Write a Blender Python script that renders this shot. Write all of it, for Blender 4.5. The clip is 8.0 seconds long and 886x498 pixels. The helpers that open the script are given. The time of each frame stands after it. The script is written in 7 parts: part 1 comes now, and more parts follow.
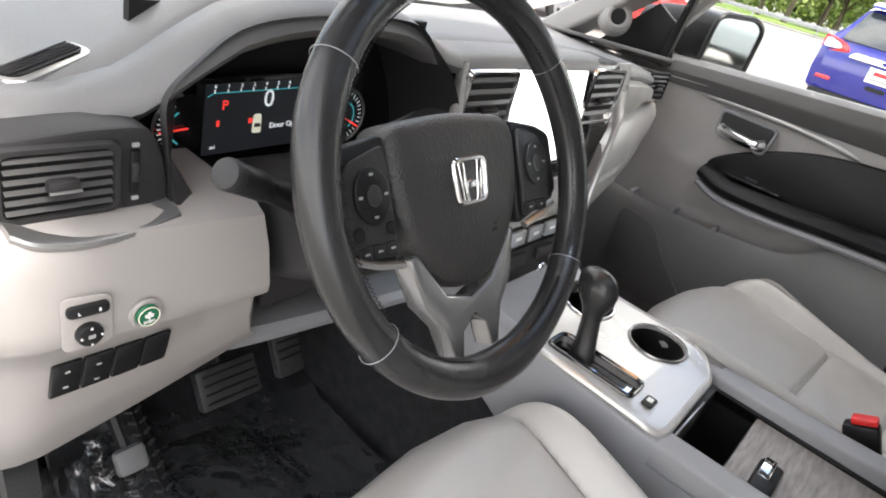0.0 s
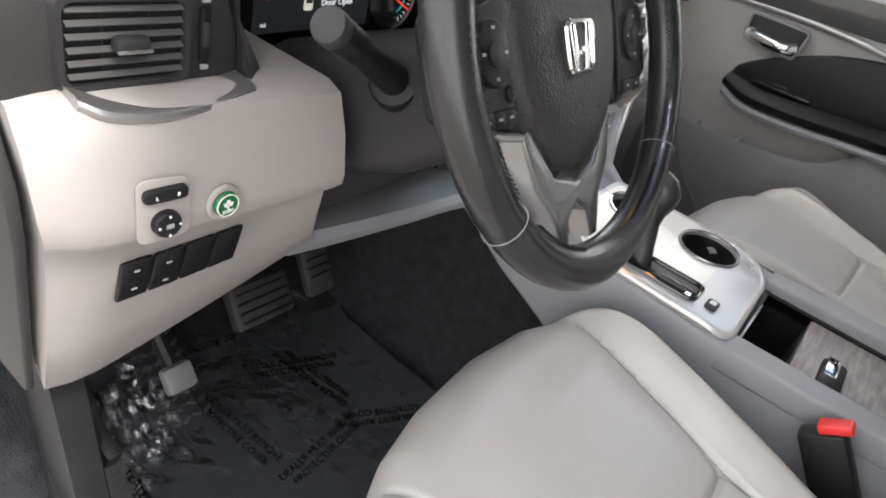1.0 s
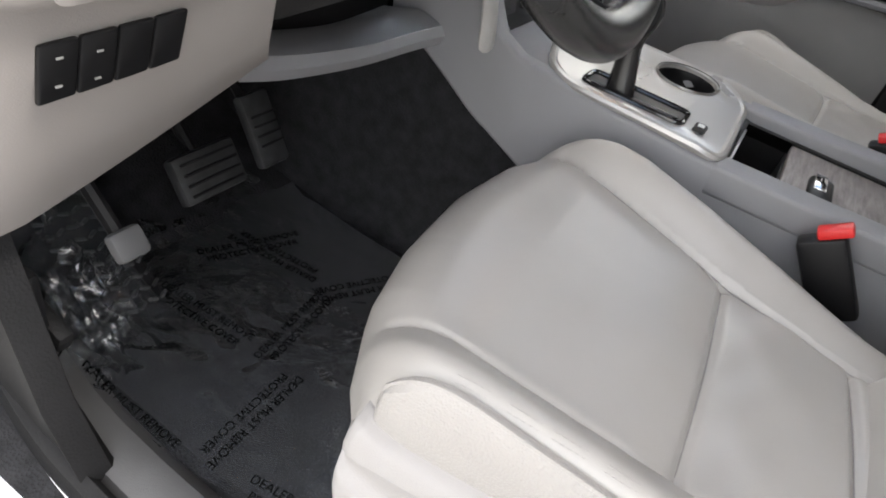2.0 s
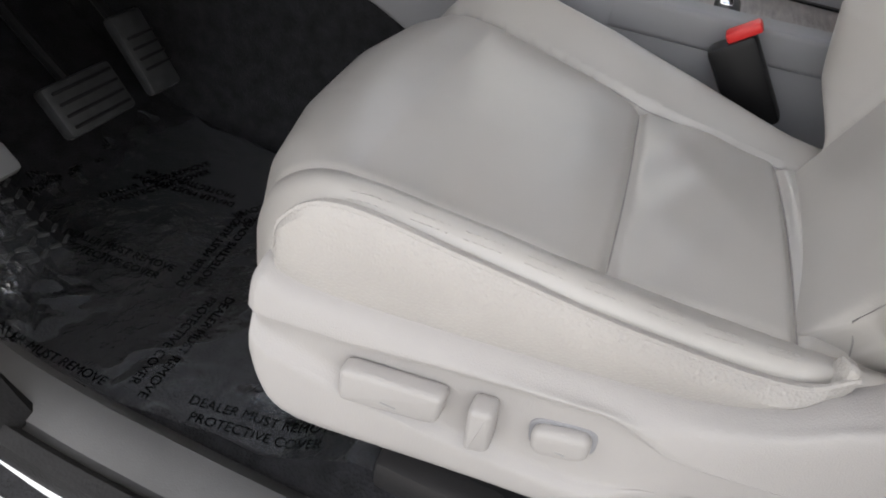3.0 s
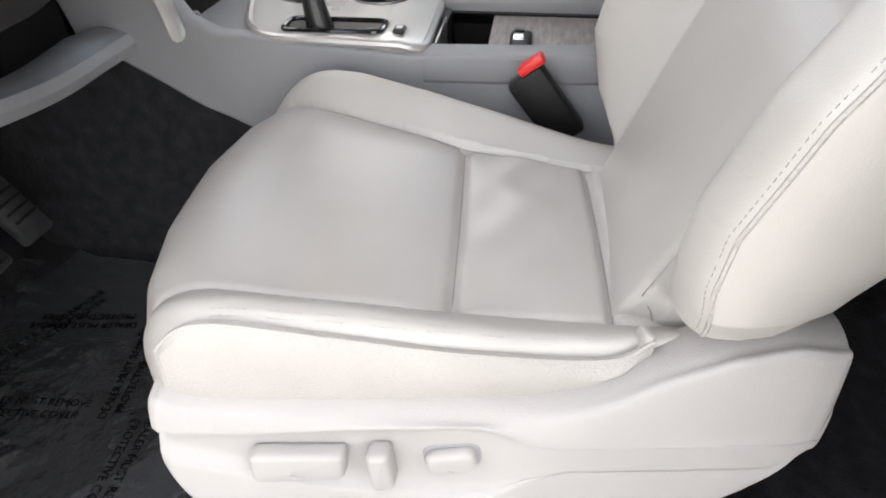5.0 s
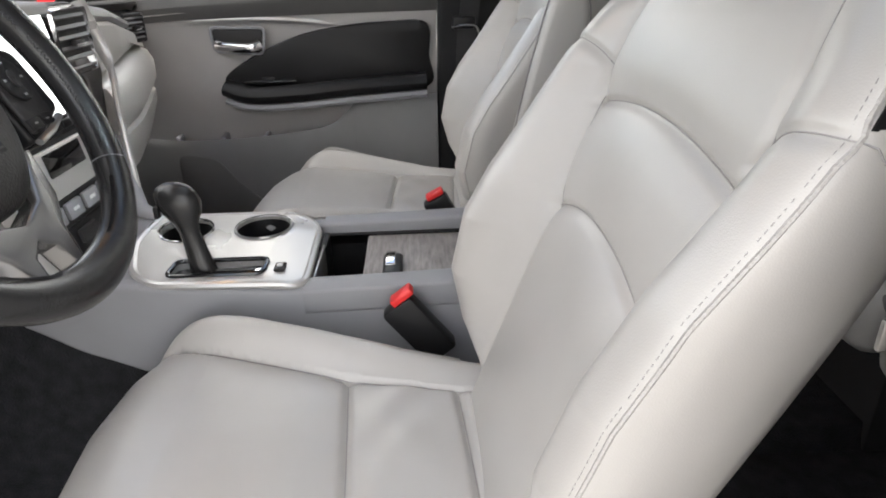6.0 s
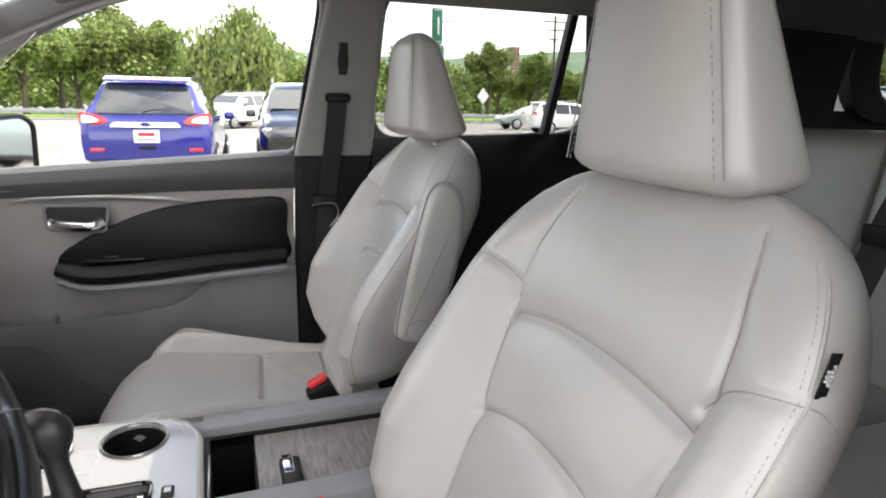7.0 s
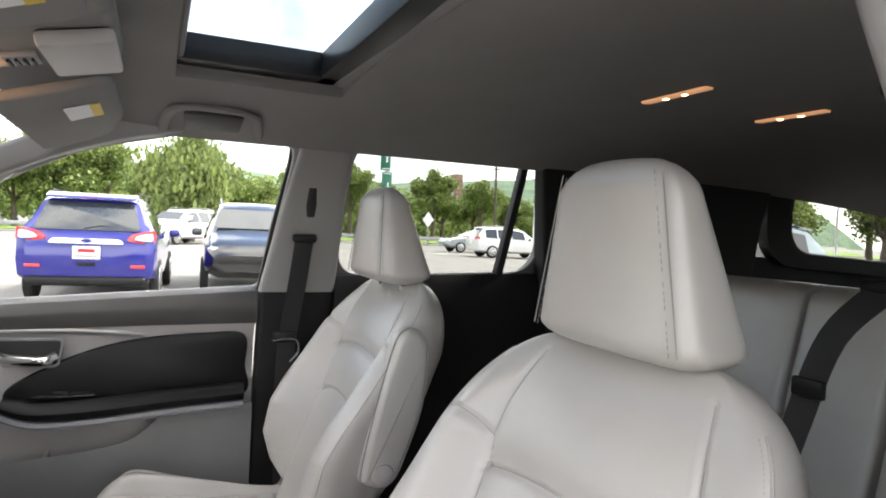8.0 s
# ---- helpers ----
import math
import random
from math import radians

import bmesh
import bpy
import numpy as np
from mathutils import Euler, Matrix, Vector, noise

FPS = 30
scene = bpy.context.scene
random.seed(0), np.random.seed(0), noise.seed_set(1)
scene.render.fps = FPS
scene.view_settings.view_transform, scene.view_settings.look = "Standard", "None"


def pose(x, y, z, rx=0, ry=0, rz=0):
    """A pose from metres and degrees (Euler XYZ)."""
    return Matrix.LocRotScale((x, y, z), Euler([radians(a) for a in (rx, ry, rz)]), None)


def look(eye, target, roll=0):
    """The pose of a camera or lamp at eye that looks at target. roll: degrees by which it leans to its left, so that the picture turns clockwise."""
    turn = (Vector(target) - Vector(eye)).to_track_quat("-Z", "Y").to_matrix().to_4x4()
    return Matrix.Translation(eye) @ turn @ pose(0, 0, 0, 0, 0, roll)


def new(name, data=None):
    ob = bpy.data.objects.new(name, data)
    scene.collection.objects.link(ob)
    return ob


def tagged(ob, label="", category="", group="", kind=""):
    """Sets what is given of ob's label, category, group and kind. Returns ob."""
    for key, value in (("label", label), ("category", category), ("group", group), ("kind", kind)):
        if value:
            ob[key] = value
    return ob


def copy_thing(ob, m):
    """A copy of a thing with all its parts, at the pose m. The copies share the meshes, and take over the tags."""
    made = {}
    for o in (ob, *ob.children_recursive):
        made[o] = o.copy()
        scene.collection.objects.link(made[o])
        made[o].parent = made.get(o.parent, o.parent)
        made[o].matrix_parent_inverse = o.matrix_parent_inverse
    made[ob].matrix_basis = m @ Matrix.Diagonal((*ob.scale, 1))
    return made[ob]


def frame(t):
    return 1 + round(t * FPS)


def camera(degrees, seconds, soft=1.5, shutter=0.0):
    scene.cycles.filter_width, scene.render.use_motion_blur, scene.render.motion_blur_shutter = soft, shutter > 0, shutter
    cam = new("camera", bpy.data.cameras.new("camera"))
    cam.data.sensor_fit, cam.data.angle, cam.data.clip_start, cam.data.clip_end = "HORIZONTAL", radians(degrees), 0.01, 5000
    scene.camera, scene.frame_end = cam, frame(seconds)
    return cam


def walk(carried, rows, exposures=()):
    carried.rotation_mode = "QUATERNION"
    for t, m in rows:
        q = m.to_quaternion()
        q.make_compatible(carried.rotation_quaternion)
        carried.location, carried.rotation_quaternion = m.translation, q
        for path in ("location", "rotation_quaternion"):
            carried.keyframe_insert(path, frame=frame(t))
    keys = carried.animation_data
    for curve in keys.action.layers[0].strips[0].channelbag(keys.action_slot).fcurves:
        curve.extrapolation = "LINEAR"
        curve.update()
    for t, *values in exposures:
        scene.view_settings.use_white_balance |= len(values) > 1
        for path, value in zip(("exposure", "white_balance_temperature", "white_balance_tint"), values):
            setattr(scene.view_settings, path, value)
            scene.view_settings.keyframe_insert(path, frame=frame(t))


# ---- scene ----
cam = camera(70, 8.0, soft=1.9)
EXPOSURES = [(0.0, 1.88, 6700, 10), (1.7, 1.62, 6700, 10), (3.0, 1.1, 6700, 10), (3.5, 0.88, 6700, 10), (4.2, 1.38, 6700, 10), (5.5, 1.77, 6700, 10), (6.0, 1.7, 6700, 10), (6.5, 1.57, 6700, 10), (7.5, 1.67, 6700, 10), (8.0, 1.72, 6700, 10)]
PATH = [
    (0, (-0.836, -0.260, 1.298), (0.339, 0.541, 0.565), 15.8),
    (0.5, (-0.855, -0.223, 1.264), (0.315, 0.533, 0.478), 16.4),
    (1, (-0.869, -0.182, 1.215), (0.300, 0.496, 0.359), 16.6),
    (1.5, (-0.873, -0.161, 1.153), (0.298, 0.406, 0.221), 17.2),
    (1.7, (-0.875, -0.158, 1.127), (0.304, 0.354, 0.174), 17.7),
    (2.8, (-0.874, -0.223, 1.033), (0.281, 0.138, -0.013), 11.7),
    (3, (-0.877, -0.236, 1.007), (0.294, 0.090, -0.033), 10.5),
    (3.5, (-0.879, -0.264, 0.979), (0.295, -0.007, -0.078), 6.6),
    (4, (-0.891, -0.272, 0.982), (0.286, -0.055, -0.079), 3.6),
    (4.2, (-0.897, -0.269, 0.989), (0.286, -0.066, -0.069), 3.1),
    (5.3, (-0.905, -0.324, 1.125), (0.411, -0.170, 0.228), -2.0),
    (5.5, (-0.911, -0.333, 1.153), (0.451, -0.215, 0.321), -2.3),
    (6, (-0.903, -0.337, 1.202), (0.548, -0.390, 0.530), -1.4),
    (6.5, (-0.873, -0.294, 1.258), (0.608, -0.599, 0.735), -0.3),
    (7, (-0.877, -0.222, 1.290), (0.596, -0.740, 0.940), 1.0),
    (7.5, (-0.896, -0.186, 1.309), (0.568, -0.806, 1.129), 2.0),
    (8, (-0.916, -0.161, 1.343), (0.543, -0.816, 1.297), 2.6),
]
walk(cam, [(t, look(eye, target, roll)) for t, eye, target, roll in PATH], EXPOSURES)

# ---- world and sun ----
world = bpy.data.worlds.new("sky")
scene.world = world
world.use_nodes = True
wn = world.node_tree.nodes
sky = wn.new("ShaderNodeTexSky")
sky.sky_type = "NISHITA"
sky.sun_disc = False
SUN_EL, SUN_AZ = radians(56), radians(182)
sky.sun_elevation, sky.sun_rotation = SUN_EL, SUN_AZ
sky.dust_density, sky.air_density = 2.0, 1.0
# bright cloud over most of the blue
way = wn.new("ShaderNodeTexCoord").outputs["Generated"]
cloud = wn.new("ShaderNodeTexNoise")
cloud.inputs["Scale"].default_value, cloud.inputs["Detail"].default_value = 2.2, 6
cover = wn.new("ShaderNodeMapRange")
cover.inputs["From Min"].default_value, cover.inputs["From Max"].default_value = 0.42, 0.56
cover.inputs["To Max"].default_value = 0.9
veil = wn.new("ShaderNodeMix")
veil.data_type = "RGBA"
veil.inputs["B"].default_value = (9.5, 9.3, 9.0, 1)
wl = world.node_tree.links
wl.new(way, cloud.inputs["Vector"])
wl.new(cloud.outputs["Fac"], cover.inputs["Value"])
wl.new(cover.outputs[0], veil.inputs["Factor"])
wl.new(sky.outputs[0], veil.inputs["A"])
wl.new(veil.outputs["Result"], wn["Background"].inputs["Color"])
wn["Background"].inputs["Strength"].default_value = 0.15
sun = new("sun", bpy.data.lights.new("sun", "SUN"))
sun.data.energy, sun.data.angle, sun.data.color = 2.6, radians(10), (1.0, 0.965, 0.92)
sun_way = Vector((math.sin(SUN_AZ) * math.cos(SUN_EL), math.cos(SUN_AZ) * math.cos(SUN_EL), math.sin(SUN_EL)))
sun.matrix_world = look(sun_way * 30, (0, 0, 0))


# ---- materials ----
def mat(name, color, rough=0.5, metal=0.0, grain=0.0, grain_size=400.0, vary=0.12, vary_size=6.0, coat=0.0, stretch=None, spec=0.5):
    """A surface with blotches at one scale and grain relief at another. Sizes are in cycles a metre."""
    m = bpy.data.materials.new(name)
    m.use_nodes = True
    nodes, links = m.node_tree.nodes, m.node_tree.links
    bsdf = nodes["Principled BSDF"]
    bsdf.inputs["Roughness"].default_value = rough
    bsdf.inputs["Metallic"].default_value = metal
    bsdf.inputs["Coat Weight"].default_value = coat
    bsdf.inputs["Specular IOR Level"].default_value = spec
    place = nodes.new("ShaderNodeNewGeometry").outputs["Position"]
    if stretch:
        mapping = nodes.new("ShaderNodeMapping")
        mapping.inputs["Scale"].default_value = stretch
        links.new(place, mapping.inputs["Vector"])
        place = mapping.outputs[0]
    big = nodes.new("ShaderNodeTexNoise")
    big.inputs["Scale"].default_value, big.inputs["Detail"].default_value = vary_size, 4
    links.new(place, big.inputs["Vector"])
    ramp = nodes.new("ShaderNodeMapRange")
    ramp.inputs["From Min"].default_value, ramp.inputs["From Max"].default_value = 0.3, 0.7
    ramp.inputs["To Min"].default_value, ramp.inputs["To Max"].default_value = 1 - vary, 1 + vary
    links.new(big.outputs["Fac"], ramp.inputs["Value"])
    mix = nodes.new("ShaderNodeVectorMath")
    mix.operation = "SCALE"
    mix.inputs[0].default_value = color
    links.new(ramp.outputs[0], mix.inputs["Scale"])
    links.new(mix.outputs[0], bsdf.inputs["Base Color"])
    wear = nodes.new("ShaderNodeMapRange")
    wear.inputs["To Min"].default_value, wear.inputs["To Max"].default_value = max(rough - 0.03, 0.02), min(rough + 0.03 + (0.05 if rough > 0.42 else 0), 1)
    links.new(big.outputs["Fac"], wear.inputs["Value"])
    links.new(wear.outputs[0], bsdf.inputs["Roughness"])
    if grain:
        fine = nodes.new("ShaderNodeTexVoronoi")
        fine.inputs["Scale"].default_value = grain_size
        links.new(place, fine.inputs["Vector"])
        bump = nodes.new("ShaderNodeBump")
        bump.inputs["Strength"].default_value, bump.inputs["Distance"].default_value = grain, 0.4 / grain_size
        links.new(fine.outputs["Distance"], bump.inputs["Height"])
        links.new(bump.outputs[0], bsdf.inputs["Normal"])
    return m


def glow(name, color, strength):
    m = bpy.data.materials.new(name)
    m.use_nodes = True
    b = m.node_tree.nodes["Principled BSDF"]
    b.inputs["Base Color"].default_value = (*color, 1)
    b.inputs["Emission Color"].default_value = (*color, 1)
    b.inputs["Emission Strength"].default_value = strength
    return m


def glass(name, color=(1, 1, 1), rough=0.0, ior=1.1):
    m = bpy.data.materials.new(name)
    m.use_nodes = True
    b = m.node_tree.nodes["Principled BSDF"]
    b.inputs["Base Color"].default_value = (*color, 1)
    b.inputs["Roughness"].default_value = rough
    b.inputs["Transmission Weight"].default_value = 1.0
    b.inputs["IOR"].default_value = ior
    return m


LEATHER = mat("grey_leather", (0.435, 0.415, 0.394), 0.345, grain=0.16, grain_size=800, vary=0.05, vary_size=9, spec=1.0)
LEATHER_SIDE = mat("grey_leather_coarse", (0.41, 0.39, 0.372), 0.36, grain=0.65, grain_size=420, vary=0.07, vary_size=9)
# Stitch thread, and the dark of shadowed creases along the seams.
SEAM = mat("seam_thread_and_crease", (0.30, 0.285, 0.28), 0.8, vary=0.2, vary_size=900)
PLASTIC = mat("grey_plastic", (0.395, 0.378, 0.37), 0.46, grain=0.4, grain_size=900, vary=0.06)
KNEE = mat("warm_grey_plastic", (0.30, 0.278, 0.266), 0.5, grain=0.2, grain_size=900, vary=0.06)
# Charcoal lightened to paint in the sun that falls on the sill.
SILL = mat("lightened_sill_plastic", (0.10, 0.10, 0.103), 0.5, grain=0.3, grain_size=700, vary=0.18, vary_size=10)
PLASTIC_COOL = mat("cool_grey_plastic", (0.27, 0.27, 0.285), 0.48, grain=0.2, grain_size=900, vary=0.06)
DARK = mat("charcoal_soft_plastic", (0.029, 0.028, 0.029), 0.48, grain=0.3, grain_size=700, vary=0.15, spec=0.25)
# Door plastic darkened to put shade on the low map pocket.
SHADED_DOOR = mat("shaded_door_plastic", (0.19, 0.188, 0.19), 0.52, grain=0.3, grain_size=800, vary=0.08)
# Charcoal lifted partway to include the sheen along the ledge's top.
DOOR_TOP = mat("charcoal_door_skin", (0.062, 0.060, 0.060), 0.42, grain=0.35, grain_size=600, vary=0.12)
# Charcoal lightened to paint in sun coming through the windscreen.
DARK_TOP = mat("lightened_dash_skin", (0.135, 0.132, 0.132), 0.45, grain=0.35, grain_size=600, vary=0.12)
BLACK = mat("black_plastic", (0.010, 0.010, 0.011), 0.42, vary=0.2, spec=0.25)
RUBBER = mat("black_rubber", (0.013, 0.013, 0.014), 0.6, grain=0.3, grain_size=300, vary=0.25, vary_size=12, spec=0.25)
GLOSS = mat("gloss_black", (0.008, 0.008, 0.009), 0.08, vary=0.2, coat=0.5)
WHEEL = mat("black_wheel_leather", (0.020, 0.020, 0.021), 0.26, grain=0.15, grain_size=600, vary=0.25, vary_size=14)
AIRBAG = mat("airbag_cover", (0.025, 0.024, 0.024), 0.44, grain=0.7, grain_size=520, vary=0.15)
SATIN = mat("satin_silver", (0.42, 0.415, 0.41), 0.3, metal=0.85, vary=0.1)
LOUVRE = mat("louvre_plastic", (0.075, 0.073, 0.073), 0.42, vary=0.08)
SATIN_DARK = mat("dark_satin", (0.29, 0.288, 0.288), 0.26, metal=0.7, vary=0.1)
SILVER = mat("silver_console_paint", (0.53, 0.515, 0.50), 0.28, metal=0.35, vary=0.03, vary_size=8, coat=0.3)
CHROME = mat("chrome", (0.85, 0.85, 0.86), 0.08, metal=1.0, vary=0.04)
# Bluish lift in this colour stands in for sheen on the pile.
CARPET = mat("black_carpet", (0.019, 0.0195, 0.022), 0.95, grain=0.9, grain_size=260, vary=0.35, vary_size=40, spec=0.25)
HEADLINER = mat("grey_headliner", (0.205, 0.197, 0.193), 0.9, grain=0.3, grain_size=500, vary=0.05)
PILLAR = mat("light_pillar_trim", (0.27, 0.262, 0.258), 0.6, grain=0.2, grain_size=600, vary=0.05)
BELT = mat("belt_webbing", (0.02, 0.02, 0.022), 0.7, grain=0.5, grain_size=500, vary=0.15)
RED = mat("red_button", (0.75, 0.03, 0.03), 0.35, vary=0.08)
WOOD = mat("grey_wood_grain", (0.25, 0.225, 0.215), 0.4, vary=0.35, vary_size=12, stretch=(2, 14, 14), grain=0.15, grain_size=60)
PAINT = mat("white_body_paint", (0.62, 0.63, 0.66), 0.22, vary=0.03, coat=0.6)
WHITE = mat("white_print", (0.75, 0.75, 0.75), 0.6, vary=0.04)
GREY_PRINT = mat("grey_print", (0.30, 0.30, 0.30), 0.6, vary=0.04)
GREEN = mat("green_button", (0.005, 0.11, 0.045), 0.25, vary=0.1)
METAL = mat("bare_steel", (0.30, 0.29, 0.28), 0.35, metal=0.9, vary=0.2, vary_size=60)
GLASS = glass("clear_glass", (0.97, 0.99, 0.98), ior=1.05)
GLASS_DARK = glass("tinted_glass", (0.58, 0.60, 0.585), ior=1.05)
GLASS_ROOF = glass("roof_glass", (0.36, 0.45, 0.54), ior=1.05)
GLASS_PRIVACY = glass("privacy_glass", (0.10, 0.11, 0.11), ior=1.05)


# ---- building helpers ----
def thing(name, at=(0, 0, 0), label="", category="", group="", kind=""):
    ob = new(name)
    ob.empty_display_size = 0.05
    ob.location = at
    return tagged(ob, label, category, group, kind)


def nudge(ob, x, y, z):
    ob.location += Vector((x, y, z))
    return ob


def base(ob):
    v = Vector((0, 0, 0))
    while ob:
        v += ob.location
        ob = ob.parent
    return v


def mesh_of(shape, material, name, sharp=38):
    me = bpy.data.meshes.new(name)
    if isinstance(shape, tuple):
        me.from_pydata([tuple(map(float, v)) for v in shape[0]], [], [tuple(map(int, f)) for f in shape[1]])
        bm = bmesh.new()
        bm.from_mesh(me)
    else:
        bm = shape
    bmesh.ops.recalc_face_normals(bm, faces=bm.faces)
    for e in bm.edges:
        e.smooth = len(e.link_faces) != 2 or e.calc_face_angle(0.0) < radians(sharp)
    for f in bm.faces:
        f.smooth = True
    bm.to_mesh(me)
    bm.free()
    me.materials.append(material)
    return me


def part(name, shape, material, parent=None, label="", sharp=38):
    """One mesh object, its corners given in the world, under a thing or a part."""
    me = mesh_of(shape, material, name, sharp)
    if parent:
        me.transform(Matrix.Translation(-base(parent)))
    ob = new(name, me)
    ob.parent = parent
    if label:
        ob["label"] = label
    return ob


def solo(name, shape, material, label, category, kind="", group="", sharp=38):
    return tagged(part(name, shape, material, None, "", sharp), label, category, group, kind)


def box(c, s, r=0.0, seg=2, turn=None):
    bm = bmesh.new()
    bmesh.ops.create_cube(bm, size=1)
    bmesh.ops.scale(bm, vec=s, verts=bm.verts)
    if r:
        bmesh.ops.bevel(bm, geom=list(bm.edges), offset=min(r, min(s) * 0.49), segments=seg, affect="EDGES", profile=0.5)
    m = Matrix.Translation(c)
    if turn:
        m = m @ Euler([radians(a) for a in turn]).to_matrix().to_4x4()
    bmesh.ops.transform(bm, matrix=m, verts=bm.verts)
    return bm


def cyl(a, b, r, r2=None, n=20, bevel=0.0):
    a, b = Vector(a), Vector(b)
    bm = bmesh.new()
    bmesh.ops.create_cone(bm, cap_ends=True, segments=n, radius1=r, radius2=r if r2 is None else r2, depth=(b - a).length)
    if bevel:
        rims = [e for e in bm.edges if any(len(f.verts) > 4 for f in e.link_faces)]
        bmesh.ops.bevel(bm, geom=rims, offset=bevel, segments=2, affect="EDGES", profile=0.5)
    m = Matrix.Translation((a + b) / 2) @ (b - a).to_track_quat("Z", "Y").to_matrix().to_4x4()
    bmesh.ops.transform(bm, matrix=m, verts=bm.verts)
    return bm


def join(*shapes):
    out = bmesh.new()
    for bm in shapes:
        me = bpy.data.meshes.new("t")
        if isinstance(bm, tuple):
            me.from_pydata([tuple(map(float, v)) for v in bm[0]], [], bm[1])
        else:
            bm.to_mesh(me)
            bm.free()
        out.from_mesh(me)
        bpy.data.meshes.remove(me)
    return out


def loft(rings, cap=True, around=True):
    """Rings of equally many points, joined one to the next."""
    n = len(rings[0])
    verts = [tuple(p) for ring in rings for p in ring]
    faces = []
    for i in range(len(rings) - 1):
        for j in range(n if around else n - 1):
            k = (j + 1) % n
            faces.append((i * n + j, i * n + k, (i + 1) * n + k, (i + 1) * n + j))
    if cap and around:
        faces.append(tuple(range(n))[::-1])
        faces.append(tuple((len(rings) - 1) * n + j for j in range(n)))
    return verts, faces


def smooth_line(pts, n=8, closed=False):
    """A Catmull-Rom line through the points."""
    pts = [Vector(p) for p in pts]
    k = len(pts)
    out = []
    for i in range(k if closed else k - 1):
        if closed:
            a, b, c, d = (pts[(i + o) % k] for o in (-1, 0, 1, 2))
        else:
            b, c = pts[i], pts[i + 1]
            a = pts[i - 1] if i else b + (b - c)
            d = pts[i + 2] if i + 2 < k else c + (c - b)
        for j in range(n):
            t = j / n
            out.append(0.5 * (2 * b + (c - a) * t + (2 * a - 5 * b + 4 * c - d) * t * t + (3 * b - a - 3 * c + d) * t**3))
    if not closed:
        out.append(pts[-1])
    return out


def sweep(line, section, up=(0, 0, 1), closed=False, scale=None):
    """A section of (across, up) points carried along a line."""
    line = [Vector(p) for p in line]
    rings = []
    for i, p in enumerate(line):
        q = line[(i + 1) % len(line)] if closed else line[min(i + 1, len(line) - 1)]
        o = line[i - 1] if (closed or i) else line[0]
        ahead = (q - o).normalized()
        side = ahead.cross(Vector(up))
        side = side.normalized() if side.length > 1e-6 else Vector((1, 0, 0))
        top = side.cross(ahead)
        k = scale(i / (len(line) - 1)) if scale else 1
        rings.append([p + side * (u * k) + top * (v * k) for u, v in section])
    if closed:
        rings.append(rings[0])
    shape = loft(rings, cap=not closed)
    if closed:
        n = len(section)
        total = n * (len(rings) - 1)
        shape = (shape[0][:total], [tuple(v % total for v in f) for f in shape[1]])
    return shape


def ring(r, n=10, r2=None):
    return [(r * math.cos(2 * math.pi * i / n), (r2 or r) * math.sin(2 * math.pi * i / n)) for i in range(n)]


def tube(line, r, n=8, closed=False, r2=None, up=(0, 0, 1)):
    return sweep(line, ring(r, n, r2), up, closed)


def slab(outline, push, r=0.0, seg=2, back=None):
    """A plate: an outline in space, pushed along a vector, with its edges rounded by r."""
    bm = bmesh.new()
    a = [bm.verts.new(p) for p in outline]
    push = Vector(push)
    b = [bm.verts.new(Vector(p) + push) for p in (back or outline)]
    n = len(a)
    bm.faces.new(a)
    bm.faces.new(b[::-1])
    for i in range(n):
        bm.faces.new((a[i], b[i], b[(i + 1) % n], a[(i + 1) % n]))
    bmesh.ops.recalc_face_normals(bm, faces=bm.faces)
    if r:
        rim = [e for e in bm.edges if any(len(f.verts) == n and n > 4 for f in e.link_faces)] if n > 4 else list(bm.edges)
        bmesh.ops.bevel(bm, geom=rim, offset=r, segments=seg, affect="EDGES", profile=0.5)
    return bm


def round_poly(pts, r, n=4):
    """A polygon in a plane with its corners rounded."""
    pts = [Vector(p) for p in pts]
    out = []
    for i, p in enumerate(pts):
        a, b = pts[i - 1] - p, pts[(i + 1) % len(pts)] - p
        k = min(r, a.length * 0.45, b.length * 0.45)
        s, e = p + a.normalized() * k, p + b.normalized() * k
        for j in range(n + 1):
            t = j / n
            out.append(s * (1 - t) ** 2 + p * 2 * t * (1 - t) + e * t * t)
    return out


def interp(x, xs, ys):
    return float(np.interp(x, xs, ys))


def step(t):
    t = min(max(t, 0.0), 1.0)
    return t * t * (3 - 2 * t)


def dashes(line, length, gap, r, lift=(0, 0, 0)):
    """A row of stitches along a line."""
    pts = [Vector(p) for p in line]
    shapes, run = [], 0.0
    for a, b in zip(pts, pts[1:]):
        d = (b - a).length
        while run < d:
            s = a + (b - a) * (run / d)
            e = a + (b - a) * (min(run + length, d) / d)
            if (e - s).length > length * 0.4:
                shapes.append(tube([s + Vector(lift), e + Vector(lift)], r, 5))
            run += length + gap
        run -= d
    verts, faces = [], []
    for v, f in shapes:
        k = len(verts)
        verts += v
        faces += [tuple(i + k for i in g) for g in f]
    return verts, faces


def near(px, pz, line):
    """Distance of points in a plane to a polyline, for many points at once."""
    best = np.full(px.shape, 9.0)
    for (ax, az), (bx, bz) in zip(line, line[1:]):
        dx, dz = bx - ax, bz - az
        t = np.clip(((px - ax) * dx + (pz - az) * dz) / (dx * dx + dz * dz + 1e-12), 0, 1)
        best = np.minimum(best, np.hypot(px - ax - t * dx, pz - az - t * dz))
    return best


